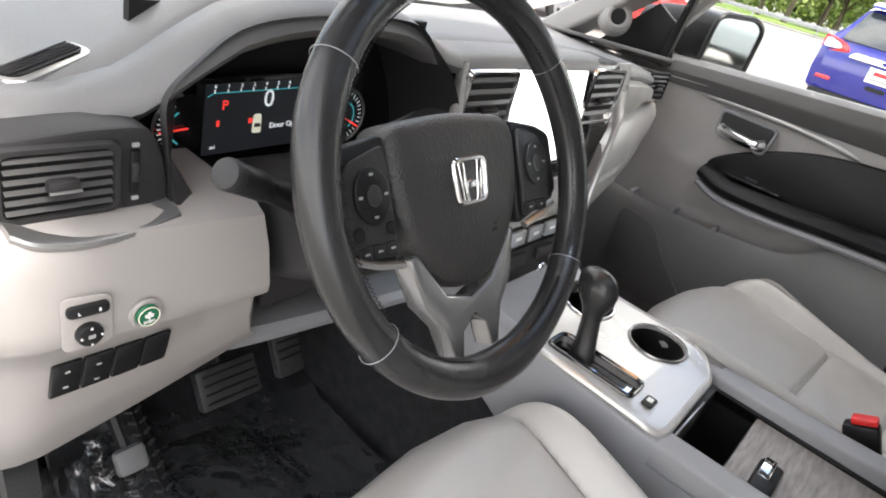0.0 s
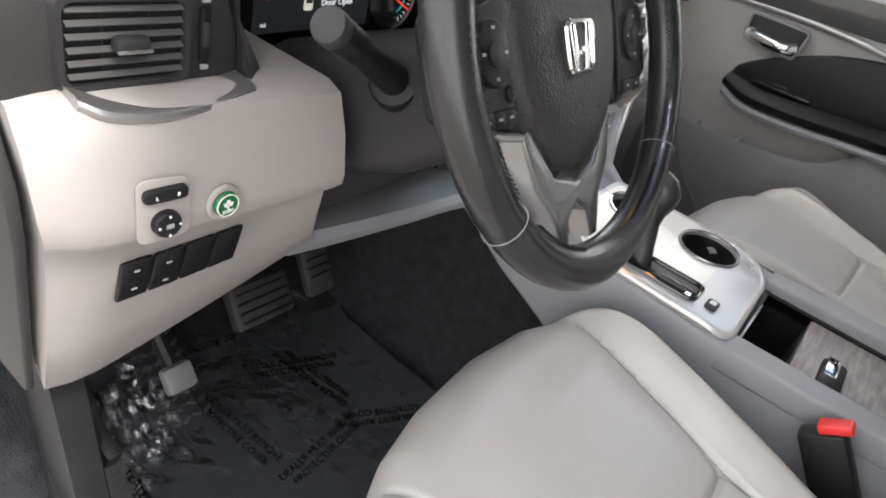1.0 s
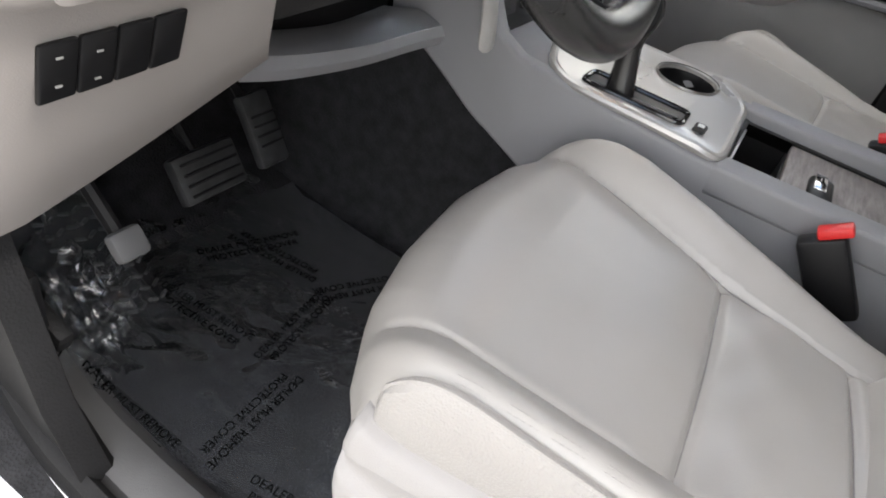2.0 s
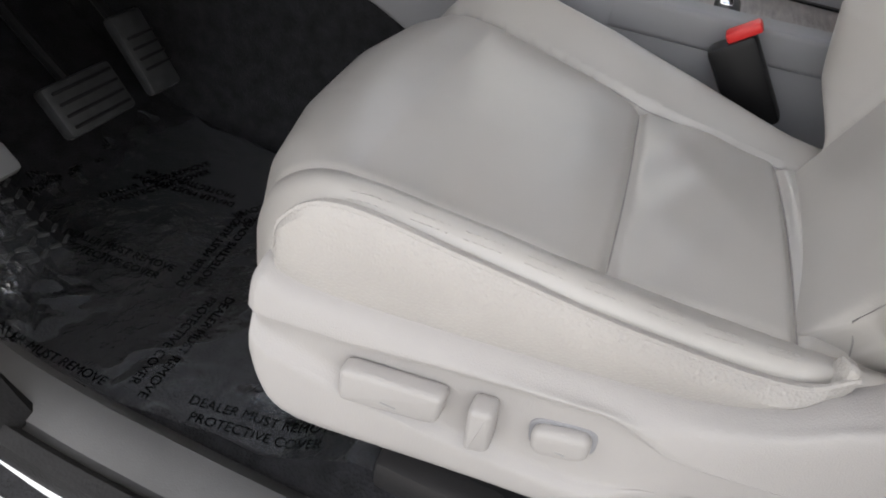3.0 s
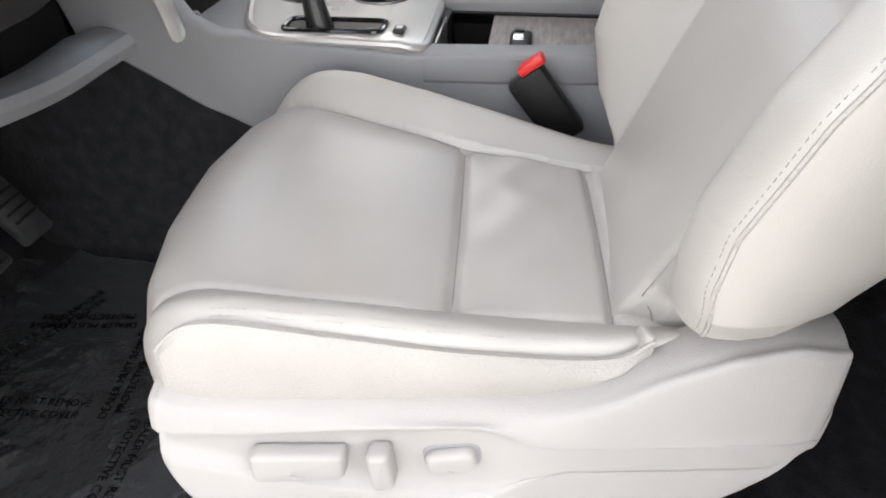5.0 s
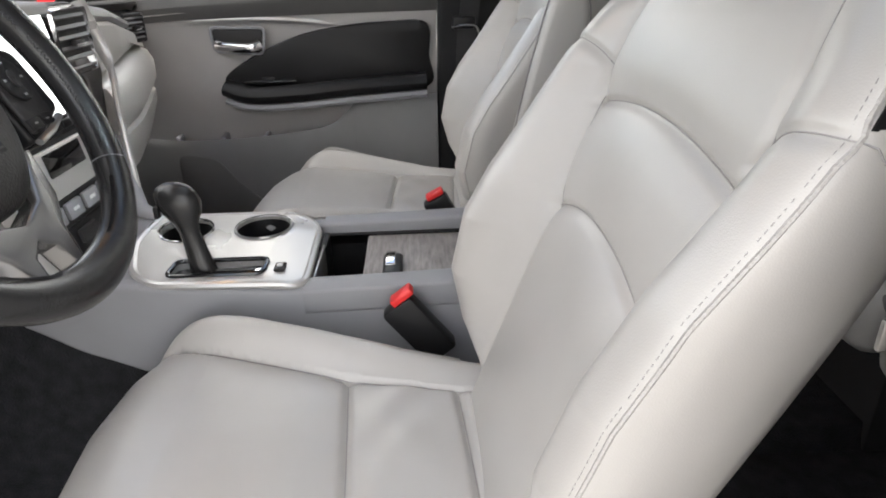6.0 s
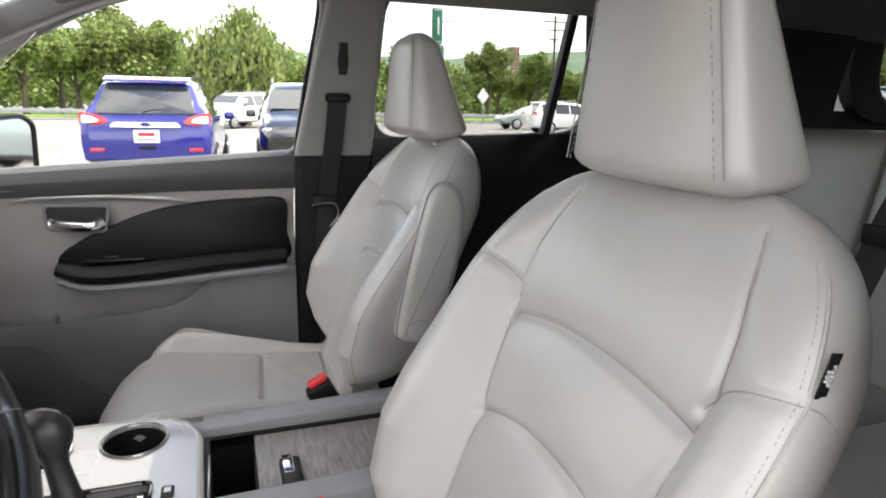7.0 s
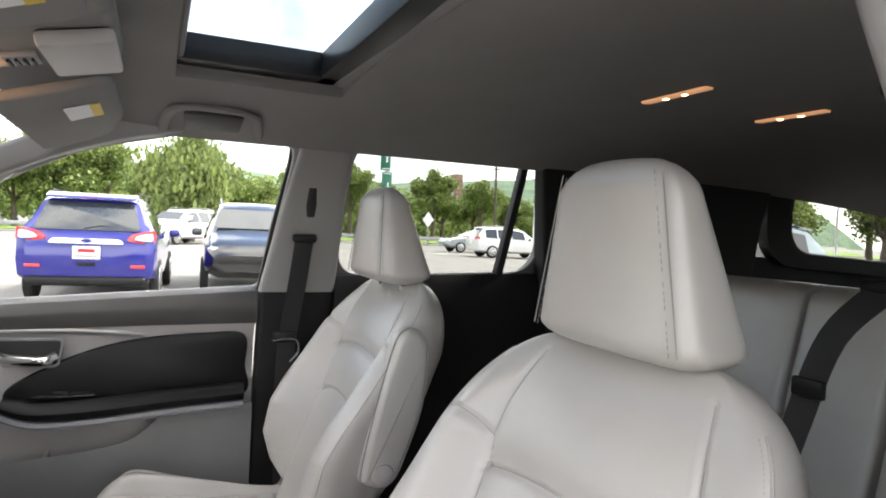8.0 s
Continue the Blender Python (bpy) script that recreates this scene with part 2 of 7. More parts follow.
def lettering(name, text, at, size, material, parent, right, up, depth=0.0004, align="CENTER"):
    """Printed characters, as a flat mesh."""
    cu = bpy.data.curves.new(name, "FONT")
    cu.body, cu.size, cu.extrude, cu.align_x, cu.align_y = text, size, depth, align, "CENTER"
    ob = new(name, cu)
    me = bpy.data.meshes.new_from_object(ob.evaluated_get(bpy.context.evaluated_depsgraph_get()))
    bpy.data.objects.remove(ob)
    r, u = Vector(right).normalized(), Vector(up).normalized()
    n = r.cross(u)
    m = Matrix((r, u, n)).transposed().to_4x4()
    m.translation = Vector(at)
    me.transform(m)
    if parent:
        me.transform(Matrix.Translation(-base(parent)))
    me.materials.clear()
    me.materials.append(material)
    out = new(name, me)
    out.parent = parent
    return out

# ---- the vehicle's shell: floor, roof, pillars, doors ----
FLOOR_Z, ROOF_Z = 0.41, 1.63


def roof_z(x, y):
    """The headliner's underside."""
    return ROOF_Z - 0.10 * (abs(x) / 0.66) ** 3.2 - 0.05 * max(0, (y + 0.05) / 0.35) ** 2 - 0.04 * max(0, (-1.6 - y)) ** 2


floor_rows = []
for y, z in ((-3.12, 0.62), (-1.85, 0.60), (-1.75, 0.45), (-1.0, 0.43), (-0.5, 0.45), (-0.15, 0.45), (-0.04, 0.412), (0.36, 0.41), (0.48, 0.43), (0.64, 0.53), (0.80, 0.68), (0.82, 1.10)):
    floor_rows.append([(x, y, min(z, 0.405) if x < -0.60 and y < 0.3 else z + (0.05 if abs(x) < 0.11 else 0)) for x in (-0.735, -0.635, -0.59, -0.11, -0.10, 0.10, 0.11, 0.70, 0.80)])
solo("floor", loft(floor_rows, around=False), CARPET, "black carpeted vehicle floor rising to the firewall", "floor", "structure")

# roof with the sunroof opening
SX, SY0, SY1 = 0.392, -0.180, -0.500
xs = sorted({round(-0.66 + 0.06 * i, 3) for i in range(23)} | {-SX, SX})
ys = sorted({round(0.12 - 0.0875 * i, 3) for i in range(38)} | {SY0, SY1})
bm = bmesh.new()
grid = {(i, j): bm.verts.new((x, y, roof_z(x, y))) for i, x in enumerate(xs) for j, y in enumerate(ys)}
for i in range(len(xs) - 1):
    for j in range(len(ys) - 1):
        mx, my = (xs[i] + xs[i + 1]) / 2, (ys[j] + ys[j + 1]) / 2
        if abs(mx) < SX and SY1 < my < SY0:
            continue
        bm.faces.new([grid[i, j], grid[i + 1, j], grid[i + 1, j + 1], grid[i, j + 1]])
bmesh.ops.recalc_face_normals(bm, faces=bm.faces)
if next(iter(bm.faces)).normal.z > 0:
    bmesh.ops.reverse_faces(bm, faces=bm.faces)
ret = bmesh.ops.extrude_face_region(bm, geom=list(bm.faces))
for v in (g for g in ret["geom"] if isinstance(g, bmesh.types.BMVert)):
    v.co.z += 0.07
ceiling = solo("ceiling", bm, HEADLINER, "grey woven headliner with a sunroof opening", "ceiling", "structure")


def bar(name, line, w, h, material, label, category, kind="structure", up=(0, 0, 1), n=8, r=0.012):
    sec = [(p.x, p.y) for p in round_poly([(-w / 2, -h / 2, 0), (w / 2, -h / 2, 0), (w / 2, h / 2, 0), (-w / 2, h / 2, 0)], r)]
    return solo(name, sweep(smooth_line(line, n), sec, up), material, label, category, kind)


for side, tag in ((1, "passenger"), (-1, "driver")):
    def sx(x):
        return side * x

    rail = [(sx(0.615), 0.22, 1.405), (sx(0.65), 0.01, 1.507), (sx(0.672), -0.18, 1.563), (sx(0.686), -0.44, 1.592), (sx(0.690), -0.80, 1.603), (sx(0.686), -1.2, 1.600), (sx(0.672), -1.8, 1.585), (sx(0.65), -2.9, 1.55)]
    bar("roof_rail_trim", rail, 0.085, 0.055, PILLAR, "grey roof rail trim above the doors", "trim")
    bar("a_pillar_trim", [(sx(0.61), 0.23, 1.39), (sx(0.665), 0.43, 1.25), (sx(0.71), 0.61, 1.12), (sx(0.73), 0.69, 1.06)], 0.085, 0.06, PILLAR, "grey windscreen pillar trim", "trim")

# passenger side pillars
def pillar(name, rows, material, label):
    """Rows of (x, y front, y rear, z, thickness)."""
    rings = []
    for x, y0, y1, z, t in rows:
        rings.append([tuple(p) for p in round_poly([(x - t, y0, z), (x, y0, z), (x, y1, z), (x - t, y1, z)], 0.014, 3)])
    return solo(name, loft(rings), material, label, "trim", "structure")


pillar("b_pillar_trim", [(0.80, -0.398, -0.595, 1.165, 0.05), (0.785, -0.412, -0.60, 1.23, 0.045), (0.755, -0.445, -0.605, 1.39, 0.045), (0.72, -0.475, -0.615, 1.53, 0.05), (0.70, -0.45, -0.65, 1.59, 0.06)], PILLAR, "grey pillar trim between the passenger doors")
pillar("b_pillar_base", [(0.81, -0.394, -0.595, 0.42, 0.056), (0.81, -0.394, -0.595, 0.9, 0.050), (0.80, -0.400, -0.595, 1.163, 0.046)], RUBBER, "black lower pillar trim beside the door gap")
# Rear trim goes past charcoal to near-black, shade included in its colour.
pillar("c_pillar_trim", [(0.79, -1.27, -2.10, 0.5, 0.10), (0.79, -1.24, -2.12, 1.2, 0.08), (0.74, -1.20, -2.12, 1.4, 0.06), (0.69, -1.16, -2.12, 1.59, 0.06)], RUBBER, "dark rear pillar trim beside the rear seat, deepened for shade")
pillar("d_pillar_trim", [(0.79, -3.0, -3.12, 0.5, 0.10), (0.79, -3.0, -3.12, 1.2, 0.08), (0.70, -2.98, -3.12, 1.62, 0.06)], RUBBER, "dark tail pillar trim, deepened for shade")
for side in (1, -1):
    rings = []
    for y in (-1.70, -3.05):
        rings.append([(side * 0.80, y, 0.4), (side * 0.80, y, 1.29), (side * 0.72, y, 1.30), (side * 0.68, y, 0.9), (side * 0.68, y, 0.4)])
    solo("rear_quarter_trim", loft(rings), RUBBER, "dark load bay side trim under the quarter window, deepened for shade", "trim", "structure")
    solo("rear_quarter_header", box((side * 0.665, -2.4, 1.625), (0.09, 1.4, 0.07), 0.02), RUBBER, "dark trim over the quarter window, deepened for shade", "trim", "structure")
solo("tailgate", join(box((0, -3.14, 0.9), (1.5, 0.08, 0.75), 0.03), box((0, -3.05, 1.56), (1.3, 0.08, 0.12), 0.03)), RUBBER, "dark tailgate lining below the rear window, deepened for shade", "trim", "structure")

inner = round_poly([(0, -2.28, 1.578), (0, -2.31, 1.325), (0, -2.96, 1.295), (0, -2.96, 1.578)], 0.10, 6)
mid_q = Vector((0, -2.62, 1.445))
rings = []
for k, x in ((1.0, 0.735), (1.0, 0.70), (1.04, 0.692), (1.10, 0.690), (1.45, 0.690), (1.45, 0.735)):
    rings.append([(x - 0.10 * max(0, (mid_q + (p - mid_q) * k).z - 1.40), (mid_q + (p - mid_q) * k).y, (mid_q + (p - mid_q) * k).z) for p in inner])
solo("quarter_window_surround", loft(rings, cap=False), RUBBER, "dark rounded surround of the rear quarter window, deepened for shade", "trim", "structure")

# driver side, behind the open doorway
for nm, rows_p, m_p, lab in (
    ("b_pillar_base", ((-0.68, -0.60, -0.80, 0.40), (-0.69, -0.585, -0.78, 0.75), (-0.70, -0.555, -0.74, 1.05), (-0.70, -0.53, -0.72, 1.215)), RUBBER, "black lower pillar trim behind the driver's doorway"),
    ("b_pillar_lining", ((-0.70, -0.548, -0.72, 1.22), (-0.692, -0.552, -0.72, 1.31), (-0.685, -0.552, -0.71, 1.39), (-0.665, -0.534, -0.70, 1.475), (-0.645, -0.50, -0.68, 1.59)), PILLAR, "light grey pillar lining behind the driver's doorway"),
):
    solo(nm, loft([[tuple(p) for p in round_poly([(x, y0, z), (x - 0.085, y0 - 0.01, z), (x - 0.10, y1, z), (x, y1, z)], 0.018, 3)] for x, y0, y1, z in rows_p]), m_p, lab, "trim", "structure")
rings = []
for y in (-0.80, -1.8):
    rings.append([(-0.80, y, 0.4), (-0.80, y, 1.17), (-0.73, y, 1.18), (-0.68, y, 0.95), (-0.70, y, 0.4)])
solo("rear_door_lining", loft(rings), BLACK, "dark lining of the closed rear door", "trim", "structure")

# door sill under the camera
sill = [(-0.56, 0.70), (-0.625, 0.47), (-0.665, 0.30), (-0.677, 0.18), (-0.680, 0.05), (-0.680, -0.2), (-0.682, -0.45), (-0.685, -0.62)]
rings = []
for p in smooth_line([(x, y, 0) for x, y in sill], 6):
    rings.append([(p.x + u, p.y, z) for u, z in ((0.070, 0.400), (0.062, 0.420), (0.046, 0.436), (0.022, 0.438), (0.0, 0.430), (-0.008, 0.40), (-0.008, 0.30), (0.070, 0.30))])
solo("sill_scuff_plate", loft(rings), SILL, "charcoal plastic door sill cover, lightened for sun falling on it", "sill", "structure")
rings = []
for p in smooth_line([(x, y, 0) for x, y in sill], 6):
    rings.append([(p.x + u, p.y, z) for u, z in ((-0.008, 0.43), (-0.016, 0.442), (-0.030, 0.438), (-0.034, 0.41), (-0.03, 0.36), (-0.008, 0.36))])
solo("door_seal", loft(rings), RUBBER, "black rubber door seal along the sill", "seal", "structure")
rings = []
for p in smooth_line([(x, y, 0) for x, y in sill], 6):
    rings.append([(p.x + u, p.y, z) for u, z in ((-0.03, 0.41), (-0.06, 0.40), (-0.12, 0.37), (-0.17, 0.33), (-0.19, 0.25), (-0.03, 0.22))])
solo("body_sill", loft(rings), PAINT, "white painted body sill outside the doorway", "bodywork", "structure")

# ---- the passenger's front door ----
door = thing("passenger_door", (0.80, 0.0, 0.42), "closed grey front door with black armrest insert", "car door")
rings = []
for y in np.linspace(0.52, -0.36, 24):
    belt = interp(y, (-0.37, 0.3, 0.55), (1.152, 1.112, 1.09))
    rings.append([(x, y, z) for x, z in ((0.86, 0.40), (0.79, 0.40), (0.775, 0.45), (0.775, 0.62), (0.785, 0.70), (0.785, 0.80), (0.765, 0.86), (0.772, 0.90), (0.782, 0.95), (0.778, 1.02), (0.757, 1.06), (0.748, belt - 0.045), (0.752, belt - 0.012), (0.775, belt), (0.86, belt - 0.01))])
part("door_panel", loft(rings), PLASTIC, door, "grey moulded door panel")
# dark upper band under the window line
rings = []
for y in np.linspace(0.50, -0.362, 20):
    belt = interp(y, (-0.37, 0.3, 0.55), (1.152, 1.112, 1.09))
    low = interp(y, (-0.37, -0.09, 0.29, 0.5), (1.06, 1.058, 1.052, 1.04))
    rings.append([(x, y, z) for x, z in ((0.79, low - 0.01), (0.756, low), (0.742, low + 0.03), (0.742, belt - 0.03), (0.748, belt - 0.006), (0.765, belt + 0.004), (0.80, belt + 0.004), (0.82, belt - 0.02))])
part("upper_ledge", loft(rings), DOOR_TOP, door, "dark soft-touch ledge below the window, lifted for sheen")
# silver trim blade
blade = smooth_line([(0.775, 0.30, 1.040), (0.762, 0.22, 1.049), (0.760, 0.10, 1.050), (0.762, -0.02, 1.044), (0.774, -0.100, 1.033)], 6)
part("trim_blade", tube(blade, 0.003, 8, r2=0.008), SATIN, door, "satin silver trim blade")
# armrest insert
out = smooth_line([(0, 0.19, 0.905), (0, 0.12, 0.955), (0, 0.0, 1.005), (0, -0.12, 1.028), (0, -0.24, 1.036), (0, -0.335, 1.03), (0, -0.34, 0.95), (0, -0.335, 0.872), (0, -0.15, 0.862), (0, 0.05, 0.85), (0, 0.15, 0.858)], 6, closed=True)
part("armrest_insert", slab([(0.757, p.y, p.z) for p in out], (0.04, 0, 0), 0.006), BLACK, door, "black padded armrest insert")
arm = smooth_line([(0.752, 0.185, 0.885), (0.735, 0.12, 0.868), (0.722, 0.0, 0.872), (0.715, -0.15, 0.885), (0.715, -0.33, 0.895)], 6)
part("armrest", tube(arm, 0.030, 12, r2=0.022), BLACK, door, "black padded armrest")
part("armrest_edge", tube([Vector(p) + Vector((-0.012, 0, -0.03)) for p in arm], 0.014, 8, r2=0.01), PLASTIC_COOL, door, "grey moulding under the armrest")
part("switch_panel", slab(round_poly([(0.728, 0.14, 0.897), (0.722, 0.0, 0.899), (0.75, -0.0, 0.903), (0.757, 0.12, 0.90)], 0.008), (0, 0, 0.005), 0.001), GLOSS, door, "gloss black window switch panel")
part("window_switch", box((0.737, 0.075, 0.907), (0.012, 0.03, 0.008), 0.003), BLACK, door)
# inside handle
part("handle_cup", slab(round_poly([(0.757, 0.205, 1.03), (0.757, 0.075, 1.026), (0.757, 0.085, 0.968), (0.757, 0.20, 0.978)], 0.012), (0.025, 0, 0), 0.003), DARK, door, "dark recess of the door handle")
part("inside_handle", tube(smooth_line([(0.748, 0.195, 0.992), (0.738, 0.17, 0.988), (0.736, 0.11, 0.984), (0.748, 0.085, 0.992)], 5), 0.008, 8, r2=0.012), CHROME, door, "chrome inside door handle")
cup_rim = round_poly([(0.7565, 0.208, 1.033), (0.7565, 0.072, 1.029), (0.7565, 0.082, 0.965), (0.7565, 0.203, 0.975)], 0.014)
part("handle_bezel", tube(list(cup_rim), 0.0035, 6, closed=True, up=(1, 0, 0)), PLASTIC_COOL, door, "grey bezel round the handle recess")
# map pocket
pocket = smooth_line([(0, 0.47, 0.775), (0, 0.33, 0.757), (0, 0.18, 0.757), (0, 0.03, 0.768), (0, -0.07, 0.785), (0, -0.125, 0.825), (0, -0.155, 0.852), (0, -0.24, 0.858), (0, -0.355, 0.860)], 6)
rings = [[(0.775, p.y, 0.44), (0.735, p.y, 0.45), (0.722, p.y, p.z - 0.02), (0.728, p.y, p.z), (0.737, p.y, p.z - 0.004), (0.775, p.y, p.z - 0.10)] for p in pocket]
part("map_pocket", loft(rings), SHADED_DOOR, door, "grey moulded map pocket, darkened for shade")
for y_ in (0.10, 0.21, 0.33):
    part("pocket_divider", box((0.752, y_, 0.742), (0.046, 0.012, 0.045), 0.004), PLASTIC_COOL, door, "grey divider in the map pocket")
part("speaker_recess", slab(round_poly([(0.7215, 0.335, 0.722), (0.7215, 0.232, 0.706), (0.7215, 0.182, 0.632), (0.7215, 0.10, 0.560), (0.7215, 0.10, 0.50), (0.7215, 0.335, 0.50)], 0.03), (0.012, 0, 0), 0.003), DARK_TOP, door, "dark moulded speaker panel low on the door")
nudge(door, 0.03, -0.036, 0.020)
# rear passenger door
rings = []
for y in np.linspace(-0.595, -1.27, 10):
    belt = interp(y, (-1.2, -0.55), (1.222, 1.208))
    rings.append([(x, y, z) for x, z in ((0.86, 0.40), (0.79, 0.40), (0.76, 0.6), (0.765, 0.9), (0.75, 1.08), (0.748, belt - 0.03), (0.76, belt), (0.86, belt))])
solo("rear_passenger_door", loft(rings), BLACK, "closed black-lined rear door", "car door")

# window panes
for name, pts, m in (
    ("window_1", [(0.785, 0.48, 1.10), (0.785, -0.42, 1.16), (0.72, -0.48, 1.56), (0.69, -0.18, 1.55), (0.66, 0.08, 1.47)], GLASS),
    ("window_2", [(0.775, -0.59, 1.19), (0.775, -1.30, 1.20), (0.71, -1.26, 1.58), (0.71, -0.61, 1.57)], GLASS_DARK),
    ("window_3", [(0.75, -1.70, 1.28), (0.74, -2.98, 1.28), (0.68, -2.98, 1.59), (0.68, -1.70, 1.59)], GLASS_DARK),
    ("window_4", [(-0.80, -0.78, 1.16), (-0.80, -1.80, 1.17), (-0.72, -1.80, 1.55), (-0.72, -0.70, 1.55)], GLASS_PRIVACY),
    ("window_5", [(-0.80, -1.80, 1.16), (-0.80, -2.70, 1.17), (-0.72, -2.70, 1.52), (-0.72, -1.80, 1.55)], GLASS_PRIVACY),
    ("window_6", [(-0.75, -3.15, 1.25), (0.70, -3.15, 1.25), (0.62, -3.07, 1.52), (-0.62, -3.07, 1.52)], GLASS_PRIVACY),
):
    pane = solo(name, slab([(x + 0.03, y, z) for x, y, z in pts], (0.004, 0, 0)), m, "clear side window pane" if m is GLASS else "tinted side window pane", "window", "structure")
    pane.visible_shadow = False
bar("window_divider", [(0.775, -1.10, 1.20), (0.745, -1.125, 1.38), (0.71, -1.15, 1.58)], 0.022, 0.03, BLACK, "black divider bar of the rear door window", "trim", up=(1, 0, 0), r=0.004)
bar("window_gasket", [(0.79, -0.405, 1.16), (0.765, -0.435, 1.34), (0.73, -0.468, 1.53), (0.715, -0.43, 1.555)], 0.02, 0.022, RUBBER, "black rubber window channel", "seal", up=(1, 0, 0), r=0.004)


def window_surround(name, corners, r, width, material, label):
    """A trim ring round a rounded opening; corners are (y, z), and the glass leans in towards the roof."""
    mid = Vector((sum(y for y, z in corners) / len(corners), sum(z for y, z in corners) / len(corners), 0))
    hole_line = round_poly([(y, z, 0) for y, z in corners], r, 6)
    rings = []
    for grow, out in ((0.002, 0.030), (0.0, 0.004), (0.004, 0.0), (width, -0.002), (width, 0.030)):
        row = []
        for p in hole_line:
            d = (p - mid).normalized()
            q = p + d * grow
            row.append((0.800 - 0.26 * (q.y - 1.16) - 0.012 + out, q.x, q.y))
        rings.append(row)
    return solo(name, loft(rings, cap=False), material, label, "trim", "structure")


window_surround("front_window_surround", [(0.42, 1.095), (-0.404, 1.168), (-0.470, 1.552), (-0.25, 1.552), (0.0, 1.488), (0.20, 1.385)], 0.055, 0.030, PILLAR, "grey trim round the front passenger window")
window_surround("rear_window_surround", [(-0.602, 1.212), (-0.622, 1.568), (-1.245, 1.578), (-1.225, 1.228)], 0.075, 0.045, SILL, "dark grey trim round the rear door window")


# ---- front seats ----
def smooth_flat(pts):
    return [(p.x, p.y) for p in smooth_line([(a, b, 0) for a, b in pts], 6)]


def seat(cx, m, name, label):
    """A leather front seat. m: which way inboard lies. s runs inboard from the seat's middle."""
    top = thing(name, (cx, -0.2, FLOOR_Z), label, "car seat", "front seats")

    def at(s, y, z):
        return (cx + m * s, y, z)

    # cushion
    rows, cols = 210, 210
    U = np.linspace(-1, 1, cols)[None, :] * np.ones((rows, 1))
    front = np.interp(U * 0.23, (-0.23, -0.20, -0.127, -0.05, 0.06, 0.15, 0.20, 0.23), (-0.032, -0.009, 0.025, 0.043, 0.053, 0.046, 0.029, 0.005))
    Y = -0.47 + (front + 0.47) * np.linspace(0, 1, rows)[:, None]
    tau_f = np.clip((Y - front + 0.085) / 0.085, 0, 1)
    W = np.interp(Y, (-0.47, -0.42, -0.25, -0.08, 0.05), (0.160, 0.166, 0.200, 0.228, 0.230)) * (1 - 0.03 * tau_f**3)
    S = np.where(U < 0, U * (W - 0.015), U * W)
    W = np.abs(S / np.where(np.abs(U) < 1e-9, 1, U)) + (np.abs(U) < 1e-9) * W
    ws = np.where(S > 0, np.interp(Y, (-0.47, -0.37, -0.236, -0.146, -0.02), (0.115, 0.12, 0.142, 0.165, 0.195)), np.interp(Y, (-0.47, -0.38, -0.2, -0.05, 0.03), (0.12, 0.125, 0.138, 0.150, 0.165)))
    tau = np.clip((np.abs(S) - ws) / (W - ws), 0, 1)
    zi = 0.726 + 0.026 * np.clip((Y + 0.40) / 0.33, 0, 1) ** 1.4 + 0.006 * np.cos(np.clip(S / ws, -1, 1) * math.pi / 2)
    hb = np.interp(Y, (-0.47, -0.38, -0.28, -0.187, -0.106, -0.02), (0.008, 0.012, 0.026, 0.036, 0.040, 0.030))
    hb = hb - 0.009 * (S < 0) * np.clip((Y + 0.42) / 0.1, 0, 1)
    Z = zi + hb * (np.sin(np.clip(tau / 0.75, 0, 1) * math.pi / 2) ** 1.3)
    edge = np.clip((tau - 0.62) / 0.38, 0, 1)
    Z -= 0.020 * (1 - np.sqrt(1 - edge**2 * 0.98))
    t_line = [(0.136, -0.240), (0.0, -0.250), (-0.130, -0.257)]
    u_line = [(0.114, -0.374), (-0.118, -0.387)]
    in_line = [(float(np.interp(y, (-0.47, -0.37, -0.236, -0.146, -0.02), (0.115, 0.12, 0.142, 0.165, 0.195))), y) for y in np.linspace(-0.45, -0.02, 24)]
    out_line = [(-float(np.interp(y, (-0.47, -0.38, -0.2, -0.05, 0.03), (0.12, 0.125, 0.138, 0.150, 0.165))), y) for y in np.linspace(-0.45, -0.02, 24)]
    inside = tau <= 0
    for line, w, d in ((t_line, 0.0050, 0.007), (u_line, 0.0050, 0.007), (in_line, 0.0045, 0.005), (out_line, 0.0045, 0.004)):
        dist = near(S, Y, line)
        Z -= d * np.exp(-((dist / w) ** 2)) * (inside | (tau < 0.05))
    pillow = near(S, Y, t_line)
    Z -= 0.006 * np.exp(-((pillow / 0.03) ** 2)) * inside
    Z += 0.0020 * np.sin(S * 60 + 20 * Y) * np.sin(Y * 75) * np.exp(-(((Y + 0.29) / 0.06) ** 2)) * inside
    zb = 0.665
    Z = zb + (Z - zb) * (1 - tau_f**2.4) ** (1 / 2.4)
    verts = []
    side_n = 6
    for i in range(rows):
        for j in range(side_n):
            k = j / side_n
            s0, z0 = float(S[i, 0]), float(Z[i, 0])
            verts.append(at(s0 - 0.006 * math.sin(math.pi * min(1, 1.6 * (1 - k))), float(Y[i, 0]), 0.66 + (z0 - 0.66) * k))
        for j in range(cols):
            verts.append(at(float(S[i, j]), float(Y[i, j]), float(Z[i, j])))
        for j in range(side_n):
            k = (j + 1) / side_n
            s0, z0 = float(S[i, -1]), float(Z[i, -1])
            verts.append(at(s0 + 0.006 * math.sin(math.pi * min(1, 1.6 * k)), float(Y[i, -1]), z0 + (0.66 - z0) * k))
    n = cols + 2 * side_n
    cushion = part("cushion", loft([verts[i * n:(i + 1) * n] for i in range(rows)]), LEATHER, top, "smooth grey leather seat cushion", sharp=60)
